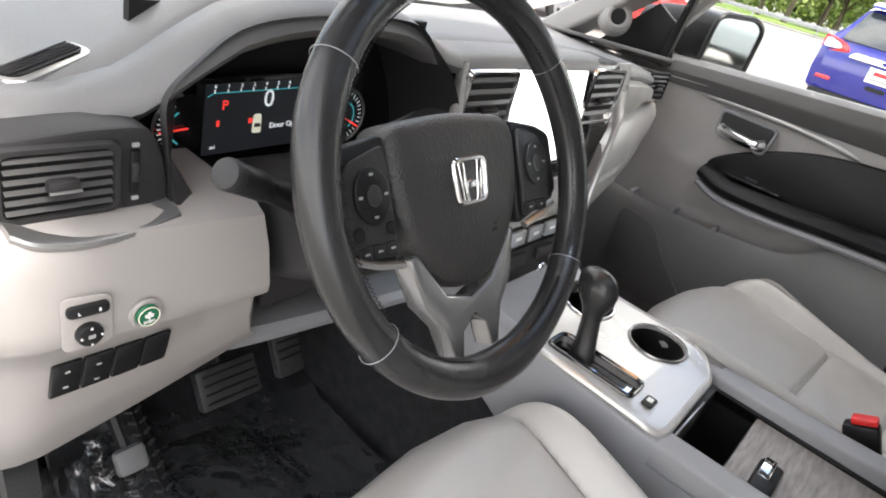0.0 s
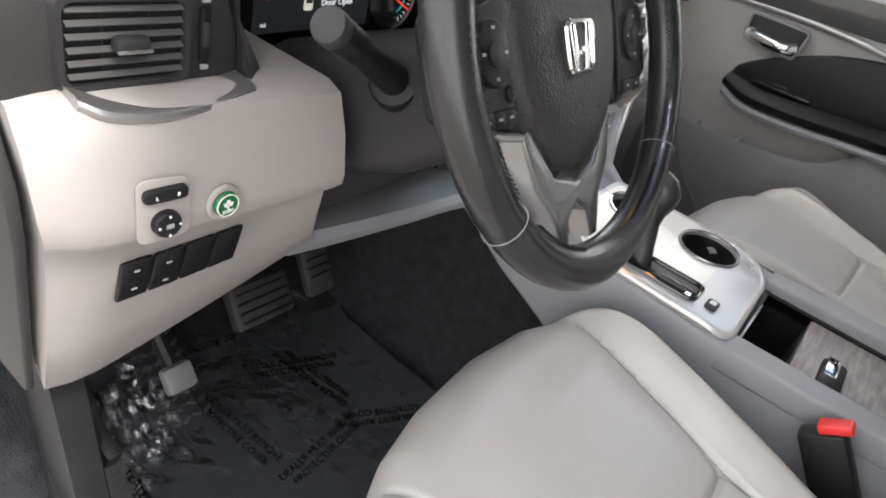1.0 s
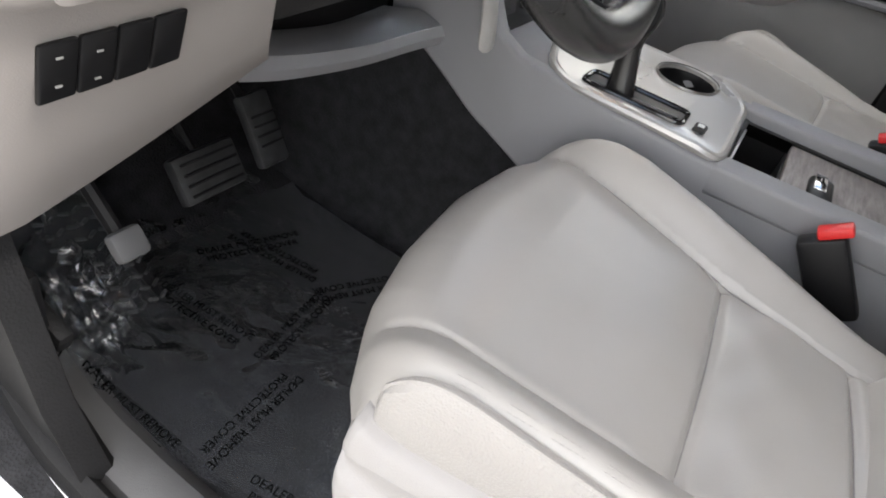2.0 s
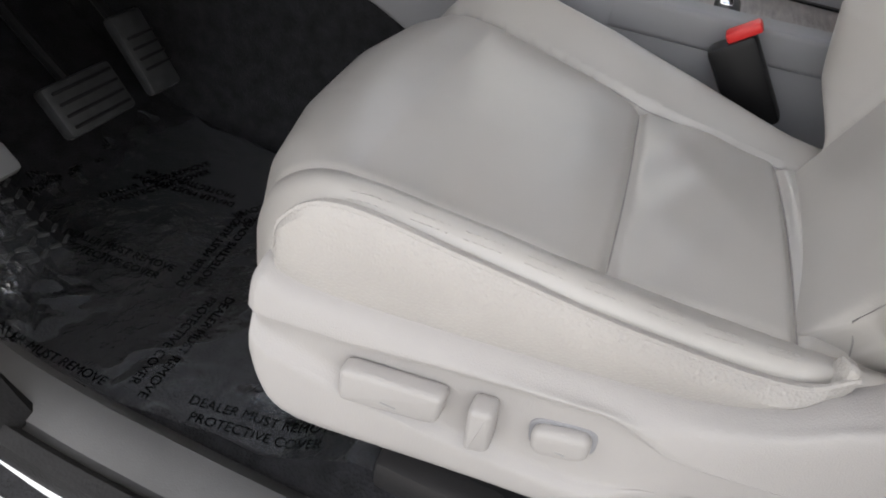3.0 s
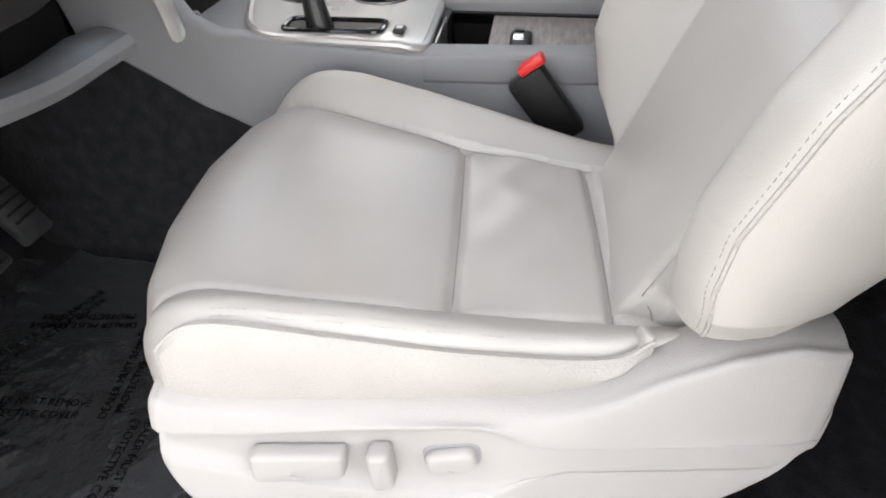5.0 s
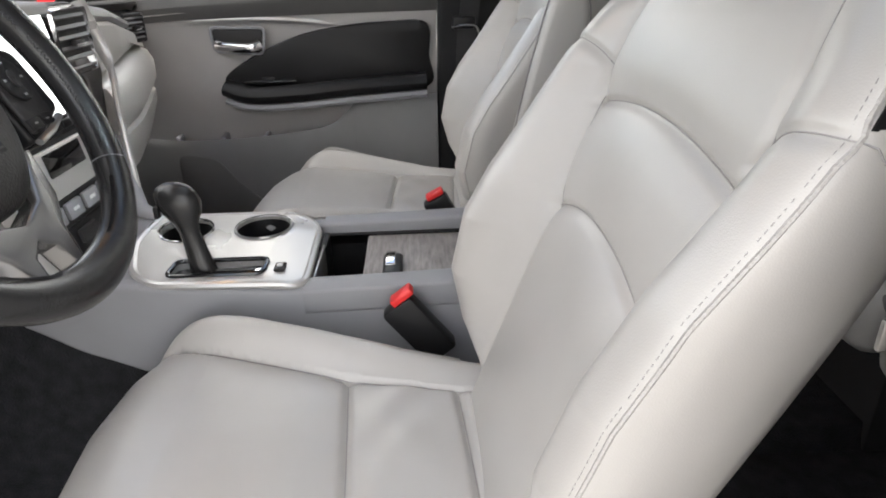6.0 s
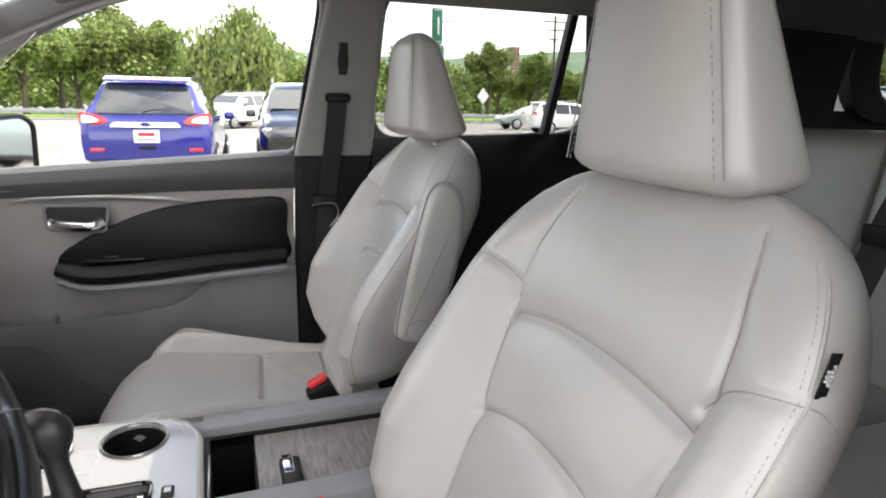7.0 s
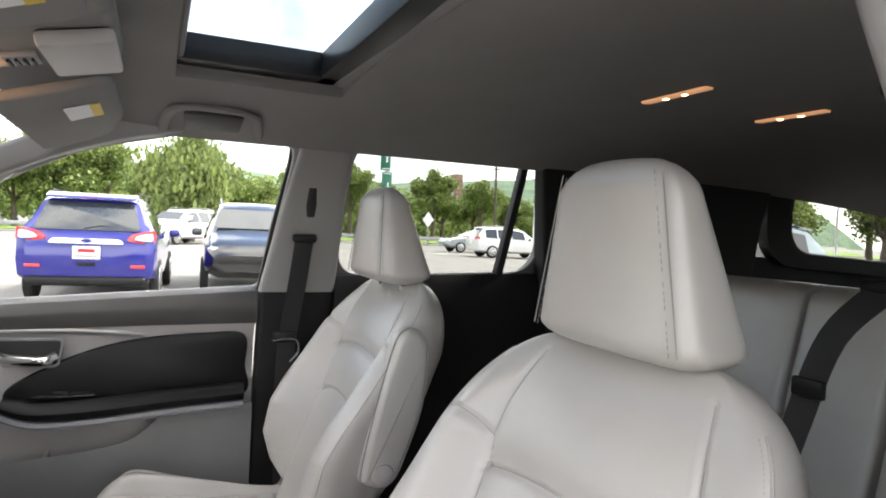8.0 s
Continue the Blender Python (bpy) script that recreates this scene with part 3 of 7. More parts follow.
    def on_cushion(s_, y_):
        ys_ = [float(np.interp(s_, S[i], Y[i])) for i in range(rows)]
        zs_ = [float(np.interp(s_, S[i], Z[i])) for i in range(rows)]
        return Vector(at(s_, y_, float(np.interp(y_, ys_, zs_)) + 0.0003))

    # Dark tubes stand in for the shadow in each cushion crease.
    for line in (t_line, u_line, in_line, out_line):
        pts = [on_cushion(*p) for p in (smooth_flat(line) if len(line) < 5 else line[:-2])]
        part("seam", tube(pts, 0.0007, 5), SEAM, cushion, "seam line darkened for its crease shadow")
    # outboard side panel of coarser leather, with piping above it
    py = [-0.052, -0.060, -0.096, -0.180, -0.278, -0.378, -0.412]
    pz = [0.728, 0.755, 0.777, 0.760, 0.738, 0.724, 0.742]
    pipe = smooth_line([at(-float(np.interp(y, (-0.42, -0.25, -0.08, 0.05), (0.151, 0.185, 0.213, 0.215))) - 0.004, y, z) for y, z in zip(py, pz)], 8)
    part("piping", tube(pipe, 0.0022, 6), LEATHER_SIDE, cushion, "grey piping along the cushion edge")
    rings = []
    for i_, p in enumerate(pipe):
        q = Vector(p)
        d = Vector((-m * 0.006, 0, 0)) * (0.05 + 0.95 * step(min(i_, len(pipe) - 1 - i_) / 9))
        low = interp(q.y, (-0.415, -0.407, -0.392, -0.362, -0.329, -0.16, -0.087, -0.07), (0.736, 0.722, 0.705, 0.695, 0.691, 0.698, 0.696, 0.700))
        rings.append([q + d * 0.2, q + d + Vector((0, 0, -0.006)), Vector((q.x, q.y, low + (q.z - low) * 0.5)) + d * 1.5, Vector((q.x, q.y, low)) + d * 0.8, Vector((q.x, q.y, low)) - d, q - d])
    part("side_panel", loft(rings), LEATHER_SIDE, top, "coarse grey leather side of the cushion")
    sew_y = [float(y_) for y_ in np.linspace(-0.095, -0.38, 60)]
    for off in (0.008, 0.0125):
        sewn = [on_cushion(-(interp(y_, (-0.47, -0.42, -0.25, -0.08, 0.05), (0.145, 0.151, 0.185, 0.213, 0.215)) - off), y_) + Vector((0, 0, 0.0005)) for y_ in sew_y]
        st = part("stitching", dashes(sewn, 0.0035, 0.0022, 0.0004), LEATHER_SIDE, cushion)
        st["kind"] = "stuff"

    # backrest
    rows, cols = 250, 230
    Zb = np.linspace(0.69, 1.228, rows)[:, None] * np.ones((1, cols))
    U = np.linspace(-1, 1, cols)[None, :] * np.ones((rows, 1))
    W0 = np.interp(Zb, (0.69, 0.755, 0.768, 0.776, 0.784, 0.796, 0.815, 0.85, 0.92, 1.0, 1.10, 1.228), (0.10, 0.140, 0.160, 0.185, 0.208, 0.224, 0.234, 0.238, 0.243, 0.247, 0.247, 0.243))
    tt = np.clip((Zb - 1.04) / (1.230 - 1.04), 0, 1)
    shrink = (1 - tt**3.0) ** (1 / 2.4)
    W = np.where(U < 0, W0 - 0.020 * np.clip((Zb - 0.72) / 0.08, 0, 1), W0 + 0.006) * (0.30 + 0.70 * shrink)
    S = U * W
    yf = -0.402 - 0.40 * (Zb - 0.76)
    ws = np.interp(Zb, (0.69, 0.80, 0.955, 1.065, 1.095, 1.14, 1.20, 1.23), (0.115, 0.122, 0.132, 0.148, 0.154, 0.150, 0.130, 0.112))
    ws = np.minimum(ws, W * 0.92)
    tau = np.clip((np.abs(S) - ws) / (W - ws), 0, 1)
    b_in = np.interp(Zb, (0.69, 0.745, 0.79, 0.85, 0.92, 0.97, 1.03, 1.10, 1.18, 1.21), (-0.03, -0.012, 0.030, 0.066, 0.078, 0.070, 0.052, 0.034, 0.008, 0.0))
    b_out = np.interp(Zb, (0.69, 0.76, 0.79, 0.84, 0.88, 0.95, 1.02, 1.12, 1.20), (-0.02, -0.026, 0.002, 0.030, 0.044, 0.050, 0.044, 0.014, 0.0)) if m > 0 else b_in * 1.12
    b = np.where(S > 0, b_in, b_out)
    D = b * np.sin(np.clip(tau / 0.62, 0, 1) * math.pi / 2) ** 1.4
    edge = np.clip((tau - 0.45) / 0.55, 0, 1)
    D -= 0.022 * (1 - np.sqrt(1 - edge**2.6 * 0.985))
    D += 0.008 * np.cos(np.clip(S / ws, -1, 1) * math.pi / 2) * np.sin(np.clip((Zb - 0.70) / 0.5, 0, 1) * math.pi)
    side_l = [(float(w), float(z)) for z, w in zip(np.linspace(0.72, 1.205, 30), np.interp(np.linspace(0.72, 1.205, 30), (0.69, 0.80, 0.955, 1.065, 1.095, 1.14, 1.20, 1.23), (0.115, 0.122, 0.132, 0.148, 0.154, 0.150, 0.130, 0.112)))]
    arc_hi = [(s, 1.062 + 0.018 * (1 - (s / 0.148) ** 2)) for s in np.linspace(-0.148, 0.148, 16)]
    arc_lo = [(s, 0.955 + 0.026 * (1 - (s / 0.133) ** 2)) for s in np.linspace(-0.133, 0.133, 16)]
    wing = [(0.146, 1.083), (0.160, 1.100), (0.185, 1.114), (0.212, 1.118), (0.238, 1.112)]
    wing_s = smooth_flat(wing)
    for line, w, d in ((side_l, 0.005, 0.005), ([(-s, z) for s, z in side_l], 0.005, 0.005), (arc_hi, 0.0045, 0.006), (arc_lo, 0.0045, 0.006), (wing_s, 0.0045, 0.004), ([(-s, z) for s, z in wing_s], 0.0045, 0.004)):
        dist = near(S, Zb, line)
        D -= d * np.exp(-((dist / w) ** 2))
    for line in (arc_hi, arc_lo):
        D -= 0.006 * np.exp(-((near(S, Zb, line) / 0.022) ** 2)) * (np.abs(S) < ws)
    T = np.interp(Zb, (0.69, 0.85, 1.1, 1.228), (0.06, 0.098, 0.098, 0.07))
    k = np.clip((Zb - 1.12) / (1.228 - 1.12), 0, 1)
    round_k = np.sqrt(1 - 0.99 * k**2.4)
    mid = yf - T / 2
    Yb = mid + (yf + D - mid) * round_k
    back = mid - T / 2 * round_k
    rings = []
    for i in range(rows):
        r = [at(float(S[i, j]), float(Yb[i, j]), float(Zb[i, j])) for j in range(cols)]
        y0, y1, s1, s0 = float(Yb[i, -1]), float(back[i, -1]), float(S[i, -1]), float(S[i, 0])
        yo = float(Yb[i, 0])
        for q in (0.2, 0.5, 0.8):
            r.append(at(s1 * (1 - 0.15 * q**1.6) + 0.004 * math.sin(math.pi * q), y0 + (y1 - y0) * q, float(Zb[i, 0])))
        for q in np.linspace(1, -1, 9):
            r.append(at((s1 if q > 0 else -s0) * q * 0.83, y1 - 0.01 * (1 - q * q), float(Zb[i, 0])))
        for q in (0.8, 0.5, 0.2):
            r.append(at(s0 * (1 - 0.15 * q**1.6) - 0.004 * math.sin(math.pi * q), yo + (y1 - yo) * q, float(Zb[i, 0])))
        rings.append(r)
    backrest = part("backrest", loft(rings), LEATHER, top, "grey leather backrest with arched seams", sharp=60)
    def on_back(s_, z_):
        f = min(max((z_ - 0.69) / (1.228 - 0.69) * (rows - 1), 0), rows - 1.001)
        i, k_ = int(f), f - int(f)
        y_ = (1 - k_) * np.interp(s_, S[i], Yb[i]) + k_ * np.interp(s_, S[i + 1], Yb[i + 1])
        return Vector(at(s_, float(y_) + 0.0002, z_))

    def edge_s(z_, sg):
        return float(np.interp(z_, Zb[:, 0], W[:, 0 if sg < 0 else -1]))

    # Backrest creases get their shadow from the same dark tubes.
    for line in (side_l, [(-s_, z_) for s_, z_ in side_l], arc_hi, arc_lo, wing_s, [(-s_, z_) for s_, z_ in wing_s]):
        part("seam", tube([on_back(*p) for p in line], 0.0006, 5), SEAM, backrest, "seam line darkened for its crease shadow")
    # piping and stitches on the outboard edge
    for sg in (-1, 1):
        heights = [float(z_) for z_ in np.linspace(0.792, 1.195, 60)]
        part("edge_piping", tube([on_back(sg * (edge_s(z_, sg) - 0.0022), z_) for z_ in heights], 0.0017, 6), LEATHER_SIDE, backrest, "grey piping on the backrest edge")
        st = part("edge_stitching", dashes([on_back(sg * (edge_s(z_, sg) - 0.0058), z_) for z_ in heights], 0.0028, 0.0020, 0.0003), SEAM, backrest)
        st["kind"] = "stuff"

    # headrest
    head_y = -0.622 if m > 0 else -0.594
    rings = []
    for z in np.linspace(1.222, 1.420, 34):
        q = (z - 1.222) / 0.198
        hw = 0.130 - 0.042 * q
        ht = (0.053 - 0.034 * q) * (1.0 if m > 0 else 1.28)
        lo, hi = min(1, (q + 0.004) / 0.13), min(1, (1.004 - q) / 0.16)
        rr = math.sqrt(max(0.0, 1 - (1 - lo) ** 2)) * math.sqrt(max(0.0, 1 - (1 - hi) ** 2))
        yc = head_y + 0.026 * q
        row = []
        for a in np.linspace(0, 2 * math.pi, 72, endpoint=False):
            c, s_ = math.cos(a), math.sin(a)
            e = 2 / 4.2
            px = math.copysign(abs(c) ** e, c) * (hw - 0.02 * (1 - rr))
            pyy = math.copysign(abs(s_) ** e, s_) * (ht - 0.03 * (1 - rr) * (ht / 0.05))
            pyy += 0.007 * (1 - (px / hw) ** 2) * (1 if s_ > 0 else 0)
            row.append(at(0.010 + px * (0.70 + 0.30 * rr), yc + pyy * (0.35 + 0.65 * rr), z + 0.004 * (1 - (px / hw) ** 2) * q))
        rings.append(row)
    head = part("headrest", loft(rings), LEATHER, top, "grey leather headrest with stitched edges", sharp=60)
    for sgn in (-1, 1):
        line = []
        for z in np.linspace(1.240, 1.412, 16):
            q = (z - 1.222) / 0.198
            hw, ht = 0.130 - 0.042 * q, (0.053 - 0.034 * q) * (1.0 if m > 0 else 1.28)
            line.append(Vector(at(0.010 + sgn * (hw - 0.012), head_y + 0.026 * q + ht * 0.95, z)))
        part("headrest_seam", tube(line, 0.0008, 5), SEAM, head)
        st = part("headrest_stitch", dashes([p + Vector((-sgn * m * 0.009, 0.0012, 0)) for p in line], 0.0045, 0.0025, 0.0005), SEAM, head)
        st["kind"] = "stuff"
        part("headrest_post", cyl(at(sgn * 0.065, head_y - 0.006, 1.19), at(sgn * 0.065, head_y - 0.006, 1.245), 0.006), SATIN_DARK, top, "dark metal headrest post")
        part("post_collar", cyl(at(sgn * 0.065, head_y - 0.006, 1.215), at(sgn * 0.065, head_y - 0.006, 1.232), 0.012, bevel=0.002), PLASTIC_COOL, top)

    # plastic side trim on the outboard side
    def tx(y):
        return -(0.236 + 0.152 * 0.137 + 0.152 * y)

    rings = []
    for y in list(np.linspace(-0.066, -0.12, 26)) + list(np.linspace(-0.125, -0.60, 60)) + [-0.608, -0.613, -0.616]:
        y = float(y)
        top_z = interp(y, (-0.616, -0.60, -0.54, -0.47, -0.44, -0.41, -0.39, -0.36, -0.33, -0.23, -0.16, -0.10, -0.080, -0.070, -0.066), (0.72, 0.765, 0.772, 0.762, 0.752, 0.738, 0.724, 0.713, 0.709, 0.714, 0.719, 0.724, 0.731, 0.729, 0.716))
        low_z = interp(y, (-0.616, -0.60, -0.575, -0.536, -0.496, -0.459, -0.37, -0.25, -0.169, -0.127, -0.105, -0.092, -0.082, -0.073, -0.069, -0.066), (0.70, 0.672, 0.648, 0.625, 0.606, 0.594, 0.590, 0.598, 0.602, 0.604, 0.607, 0.613, 0.622, 0.640, 0.655, 0.668))
        g = step((y + 0.345) / 0.045)
        cr = interp(y, (-0.36, -0.335, -0.30, -0.21, -0.136, -0.079), (0.682, 0.684, 0.697, 0.696, 0.694, 0.697))
        lip = interp(y, (-0.36, -0.335, -0.306, -0.264, -0.207, -0.133, -0.068), (0.655, 0.648, 0.630, 0.634, 0.641, 0.656, 0.674))
        cr = min(cr, top_z - 0.014)
        lip = max(lip, low_z + 0.018)
        lip = min(lip, cr - 0.006)
        nose = interp(y, (-0.085, -0.076, -0.070, -0.067, -0.066), (0.0, 0.002, 0.006, 0.012, 0.018)) + interp(y, (-0.616, -0.612, -0.60, -0.57), (0.016, 0.008, 0.002, 0.0))
        mid = (cr + lip) / 2
        section = ((0.060, top_z - 0.004), (0.045, top_z), (0.030, top_z), (0.018, top_z - 0.003), (0.008, top_z - 0.009), (0.002, cr + 0.004), (0.0005 + 0.0035 * g, cr - 0.001 - 0.004 * (1 - g)), (0.0085 * g, cr - 0.006), (0.010 * g, mid), (0.009 * g, lip + 0.006 * g), (0.003 * g, lip), (-0.001 * g, lip - 0.005), (-0.001 * g, lip * 0.4 + low_z * 0.6), (0.003, low_z + 0.006), (0.012, low_z), (0.060, low_z + 0.006))
        line_ = [Vector((d_, z_, 0)) for d_, z_ in section]
        ye = y if y > -0.45 else -0.45 + (y + 0.45) * 0.62
        rings.append([at(tx(ye) + d_.x + nose, ye, d_.y) for d_ in smooth_line(line_, 4)])
    rings = [[(x, y + 0.026 * step((y + 0.40) / 0.2), z - 0.012 - 0.020 * step((0.68 - z) / 0.06)) for x, y, z in r] for r in rings]
    trim = part("side_trim", loft(rings), PLASTIC, top, "grey plastic seat side trim", sharp=50)
    # dished panel and the three switches
    def plate(name, pts, depth, r, material, label=""):
        return part(name, slab(round_poly([at(tx(y) + 0.012, y + 0.018, z - 0.021) for y, z in pts], r, 5), (-m * depth, 0, 0), min(0.005, depth * 0.45), 3), material, trim, label)

    if m > 0:
        plate("long_switch", ((-0.132, 0.686), (-0.205, 0.684), (-0.203, 0.654), (-0.132, 0.652)), 0.017, 0.007, PLASTIC, "grey slide switch")
        plate("upright_switch", ((-0.221, 0.686), (-0.239, 0.686), (-0.242, 0.643), (-0.224, 0.640)), 0.020, 0.006, PLASTIC, "grey recline switch")
        # Darker plate paints the shade of a recess round the rocker.
        plate("lumbar_shade_plate", ((-0.260, 0.677), (-0.307, 0.682), (-0.310, 0.651), (-0.265, 0.644)), 0.0032, 0.012, PLASTIC_COOL)
        plate("lumbar_switch", ((-0.263, 0.674), (-0.303, 0.679), (-0.306, 0.654), (-0.268, 0.648)), 0.013, 0.010, PLASTIC, "grey rocker switch")
        for yy, zz, ss in ((-0.152, 0.647, 0.012), (-0.268, 0.649, 0.006)):
            part("switch_mark", slab(round_poly([at(tx(yy) - 0.0062, yy + ss / 2, zz), at(tx(yy) - 0.0062, yy - ss / 2, zz), at(tx(yy) - 0.0062, yy - ss / 2, zz + 0.001), at(tx(yy) - 0.0062, yy + ss / 2, zz + 0.001)], 0.0002, 1), (-m * 0.0004, 0, 0)), GREY_PRINT, trim)
    # inboard trim, frame and rails
    part("inboard_trim", slab(round_poly([at(0.195, -0.02, 0.60), at(0.195, -0.02, 0.69), at(0.165, -0.46, 0.69), at(0.165, -0.52, 0.60)], 0.02), (m * 0.03, 0, 0), 0.004), PLASTIC_COOL, top, "grey inboard seat trim")
    part("seat_pan", box(at(0, -0.28, 0.63), (0.36, 0.40, 0.07), 0.01), BLACK, top)
    for s in (-0.160, 0.17):
        part("seat_rail", box(at(s, -0.42, 0.462), (0.04, 0.34, 0.034), 0.006), BLACK, top, "black seat rail")
        part("rail_riser", box(at(s, -0.33, 0.52), (0.03, 0.34, 0.17), 0.006), BLACK, top)
    part("rail_cover", box(at(-0.175, -0.19, 0.475), (0.05, 0.118, 0.042), 0.008), DARK, top, "dark plastic rail cover")
    # belt flap of leather behind the bolster
    part("corner_flap", slab(round_poly([at(-0.140, -0.398, 0.70), at(-0.160, -0.402, 0.70), at(-0.157, -0.405, 0.748), at(-0.142, -0.400, 0.746)], 0.006), (0, -0.006, 0), 0.002), LEATHER_SIDE, top)
    # inboard side panel with its own piping
    pipe_in = smooth_line([at(float(np.interp(y, (-0.42, -0.25, -0.08, 0.05), (0.166, 0.20, 0.228, 0.230))) + 0.003, y, z) for y, z in zip((-0.030, -0.045, -0.09, -0.187, -0.282, -0.38), (0.720, 0.748, 0.772, 0.760, 0.742, 0.728))], 8)
    part("inboard_piping", tube(pipe_in, 0.0018, 6), LEATHER_SIDE, cushion)
    if m > 0:
        tag = part("airbag_tag", slab([at(-0.2195, -0.559, 1.151), at(-0.2195, -0.550, 1.123), at(-0.2195, -0.5585, 1.122), at(-0.2195, -0.5675, 1.150)], (-0.0010, 0, 0)), BLACK, top, "black woven airbag tag")
        for i, word in enumerate(("SIDE", "AIRBAG")):
            lettering("tag_text", word, at(-0.2208, -0.5572 - 0.0034 * i, 1.1366), 0.0042, WHITE, tag, (0, 0.008, -0.025), (0, 0.025, 0.008))
    return top


driver_seat = seat(-0.40, 1, "bucket_seat", "light grey leather driver seat with power switches")
passenger_seat = nudge(seat(0.40, -1, "bucket_seat", "light grey leather passenger seat with folded armrest"), 0.0, -0.030, 0.006)

# ---- steering wheel ----
HUB, TILT = Vector((-0.421, 0.020, 1.107)), radians(28)
W_RIGHT, W_DOWN = Vector((1, 0, 0)), Vector((0, -math.sin(TILT), -math.cos(TILT)))
W_OUT = Vector((0, -math.cos(TILT), math.sin(TILT)))


def wp(x, up, out=0.0):
    """A place on the wheel: to its right, up its plane, and out towards the driver."""
    return HUB + W_RIGHT * x - W_DOWN * up + W_OUT * out


def wslab(pts, out, depth, r, corner=0.0, seg=3):
    line = [(p.x, p.y) for p in round_poly([(x, u, 0) for x, u in pts], corner, 5)] if corner else pts
    return slab([wp(x, u, out) for x, u in line], tuple(W_OUT * depth), r, seg)


RIM_R = 0.163
wheel = thing("steering_wheel", tuple(HUB), "worn black leather steering wheel with satin lower spoke", "steering wheel")
angles = np.linspace(0, 2 * math.pi, 120, endpoint=False)
rim_line = [wp(RIM_R * math.cos(a), RIM_R * math.sin(a), 0.010) for a in angles]
rings = []
for a, p in zip(angles, rim_line):
    radial = W_RIGHT * math.cos(a) - W_DOWN * math.sin(a)
    fat = 1.0 + 0.22 * math.exp(-((math.degrees(a) % 360 - 270) / 26) ** 2) + 0.10 * math.exp(-(((math.degrees(a) % 360) - 20) / 14) ** 2) + 0.10 * math.exp(-(((math.degrees(a) % 360) - 160) / 14) ** 2)
    rings.append([p + radial * (0.0155 * fat * math.cos(b)) + W_OUT * (0.0150 * math.sin(b)) for b in np.linspace(0, 2 * math.pi, 20, endpoint=False)])
n = len(rings[0])
rim_shape = loft(rings + [rings[0]], cap=False)
total = n * len(rings)
rim = part("rim", (rim_shape[0][:total], [tuple(v % total for v in f) for f in rim_shape[1]]), WHEEL, wheel, "worn black leather rim")
for deg in (36, 144, 217, 323):
    a = radians(deg)
    radial = W_RIGHT * math.cos(a) - W_DOWN * math.sin(a)
    c = wp(RIM_R * math.cos(a), RIM_R * math.sin(a), 0.010)
    loop = [c + radial * (0.0172 * math.cos(b)) + W_OUT * (0.0162 * math.sin(b)) for b in np.linspace(0, 2 * math.pi, 20, endpoint=False)]
    tang = (W_RIGHT * -math.sin(a) - W_DOWN * math.cos(a))
    part("rim_seam", tube(loop, 0.00035, 5, closed=True, up=tuple(tang)), PLASTIC_COOL, rim, "pale sewn rim joint")
for lo, hi in ((-33, 12), (16, 66), (114, 164), (168, 213), (226, 254), (286, 314)):
    arc = []
    for d in np.linspace(lo, hi, 60):
        a = radians(d)
        r = RIM_R - 0.0150
        arc.append(wp(r * math.cos(a), r * math.sin(a), 0.010 + 0.0085))
    zig = []
    for i, p in enumerate(arc):
        a = radians(np.linspace(lo, hi, 60)[i])
        zig.append(p + W_OUT * (0.0018 if i % 2 else -0.0018))
    part("rim_stitching", tube(zig, 0.0006, 4), BLACK, rim, "black cross stitching")
# airbag cover, domed
outline = [(p.x, p.y) for p in round_poly([(-0.084, 0.052, 0), (0.0, 0.060, 0), (0.084, 0.052, 0), (0.084, 0.0, 0), (0.070, -0.045, 0), (0.030, -0.090, 0), (-0.030, -0.090, 0), (-0.070, -0.045, 0), (-0.084, 0.0, 0)], 0.03, 5)]
rings = []
for k, o in ((1.0, -0.040), (1.0, -0.016), (0.985, -0.008), (0.95, -0.003), (0.86, 0.001), (0.6, 0.004), (0.3, 0.005)):
    rings.append([wp(x * k, (u + 0.012) * k - 0.012, o) for x, u in outline])
cover = part("airbag_cover", loft(rings), AIRBAG, wheel, "pebbled black airbag cover", sharp=50)
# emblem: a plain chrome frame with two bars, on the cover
emb = [(p.x, p.y) for p in round_poly([(-0.021, 0.019, 0), (0.021, 0.019, 0), (0.018, -0.017, 0), (-0.018, -0.017, 0)], 0.008, 4)]
part("emblem_ring", tube([wp(x, u, 0.0065) for x, u in emb], 0.0022, 6, closed=True, up=tuple(W_OUT)), CHROME, cover, "chrome emblem frame")
for sg in (-1, 1):
    part("emblem_bar", wslab([(sg * 0.0165, 0.0175), (sg * 0.009, 0.0175), (sg * 0.0045, -0.0155), (sg * 0.0125, -0.0155)], 0.0045, 0.004, 0.0012), CHROME, cover, "chrome emblem bar")
part("emblem_cross", wslab([(-0.006, 0.001), (0.006, 0.001), (0.006, -0.005), (-0.006, -0.005)], 0.0045, 0.0035, 0.001), CHROME, cover)
for i in range(3):
    part("cover_mark", wslab([(0.016, -0.034 - i * 0.005), (0.032, -0.034 - i * 0.005), (0.032, -0.037 - i * 0.005), (0.016, -0.037 - i * 0.005)], 0.003, 0.0012, 0.0), BLACK, cover)
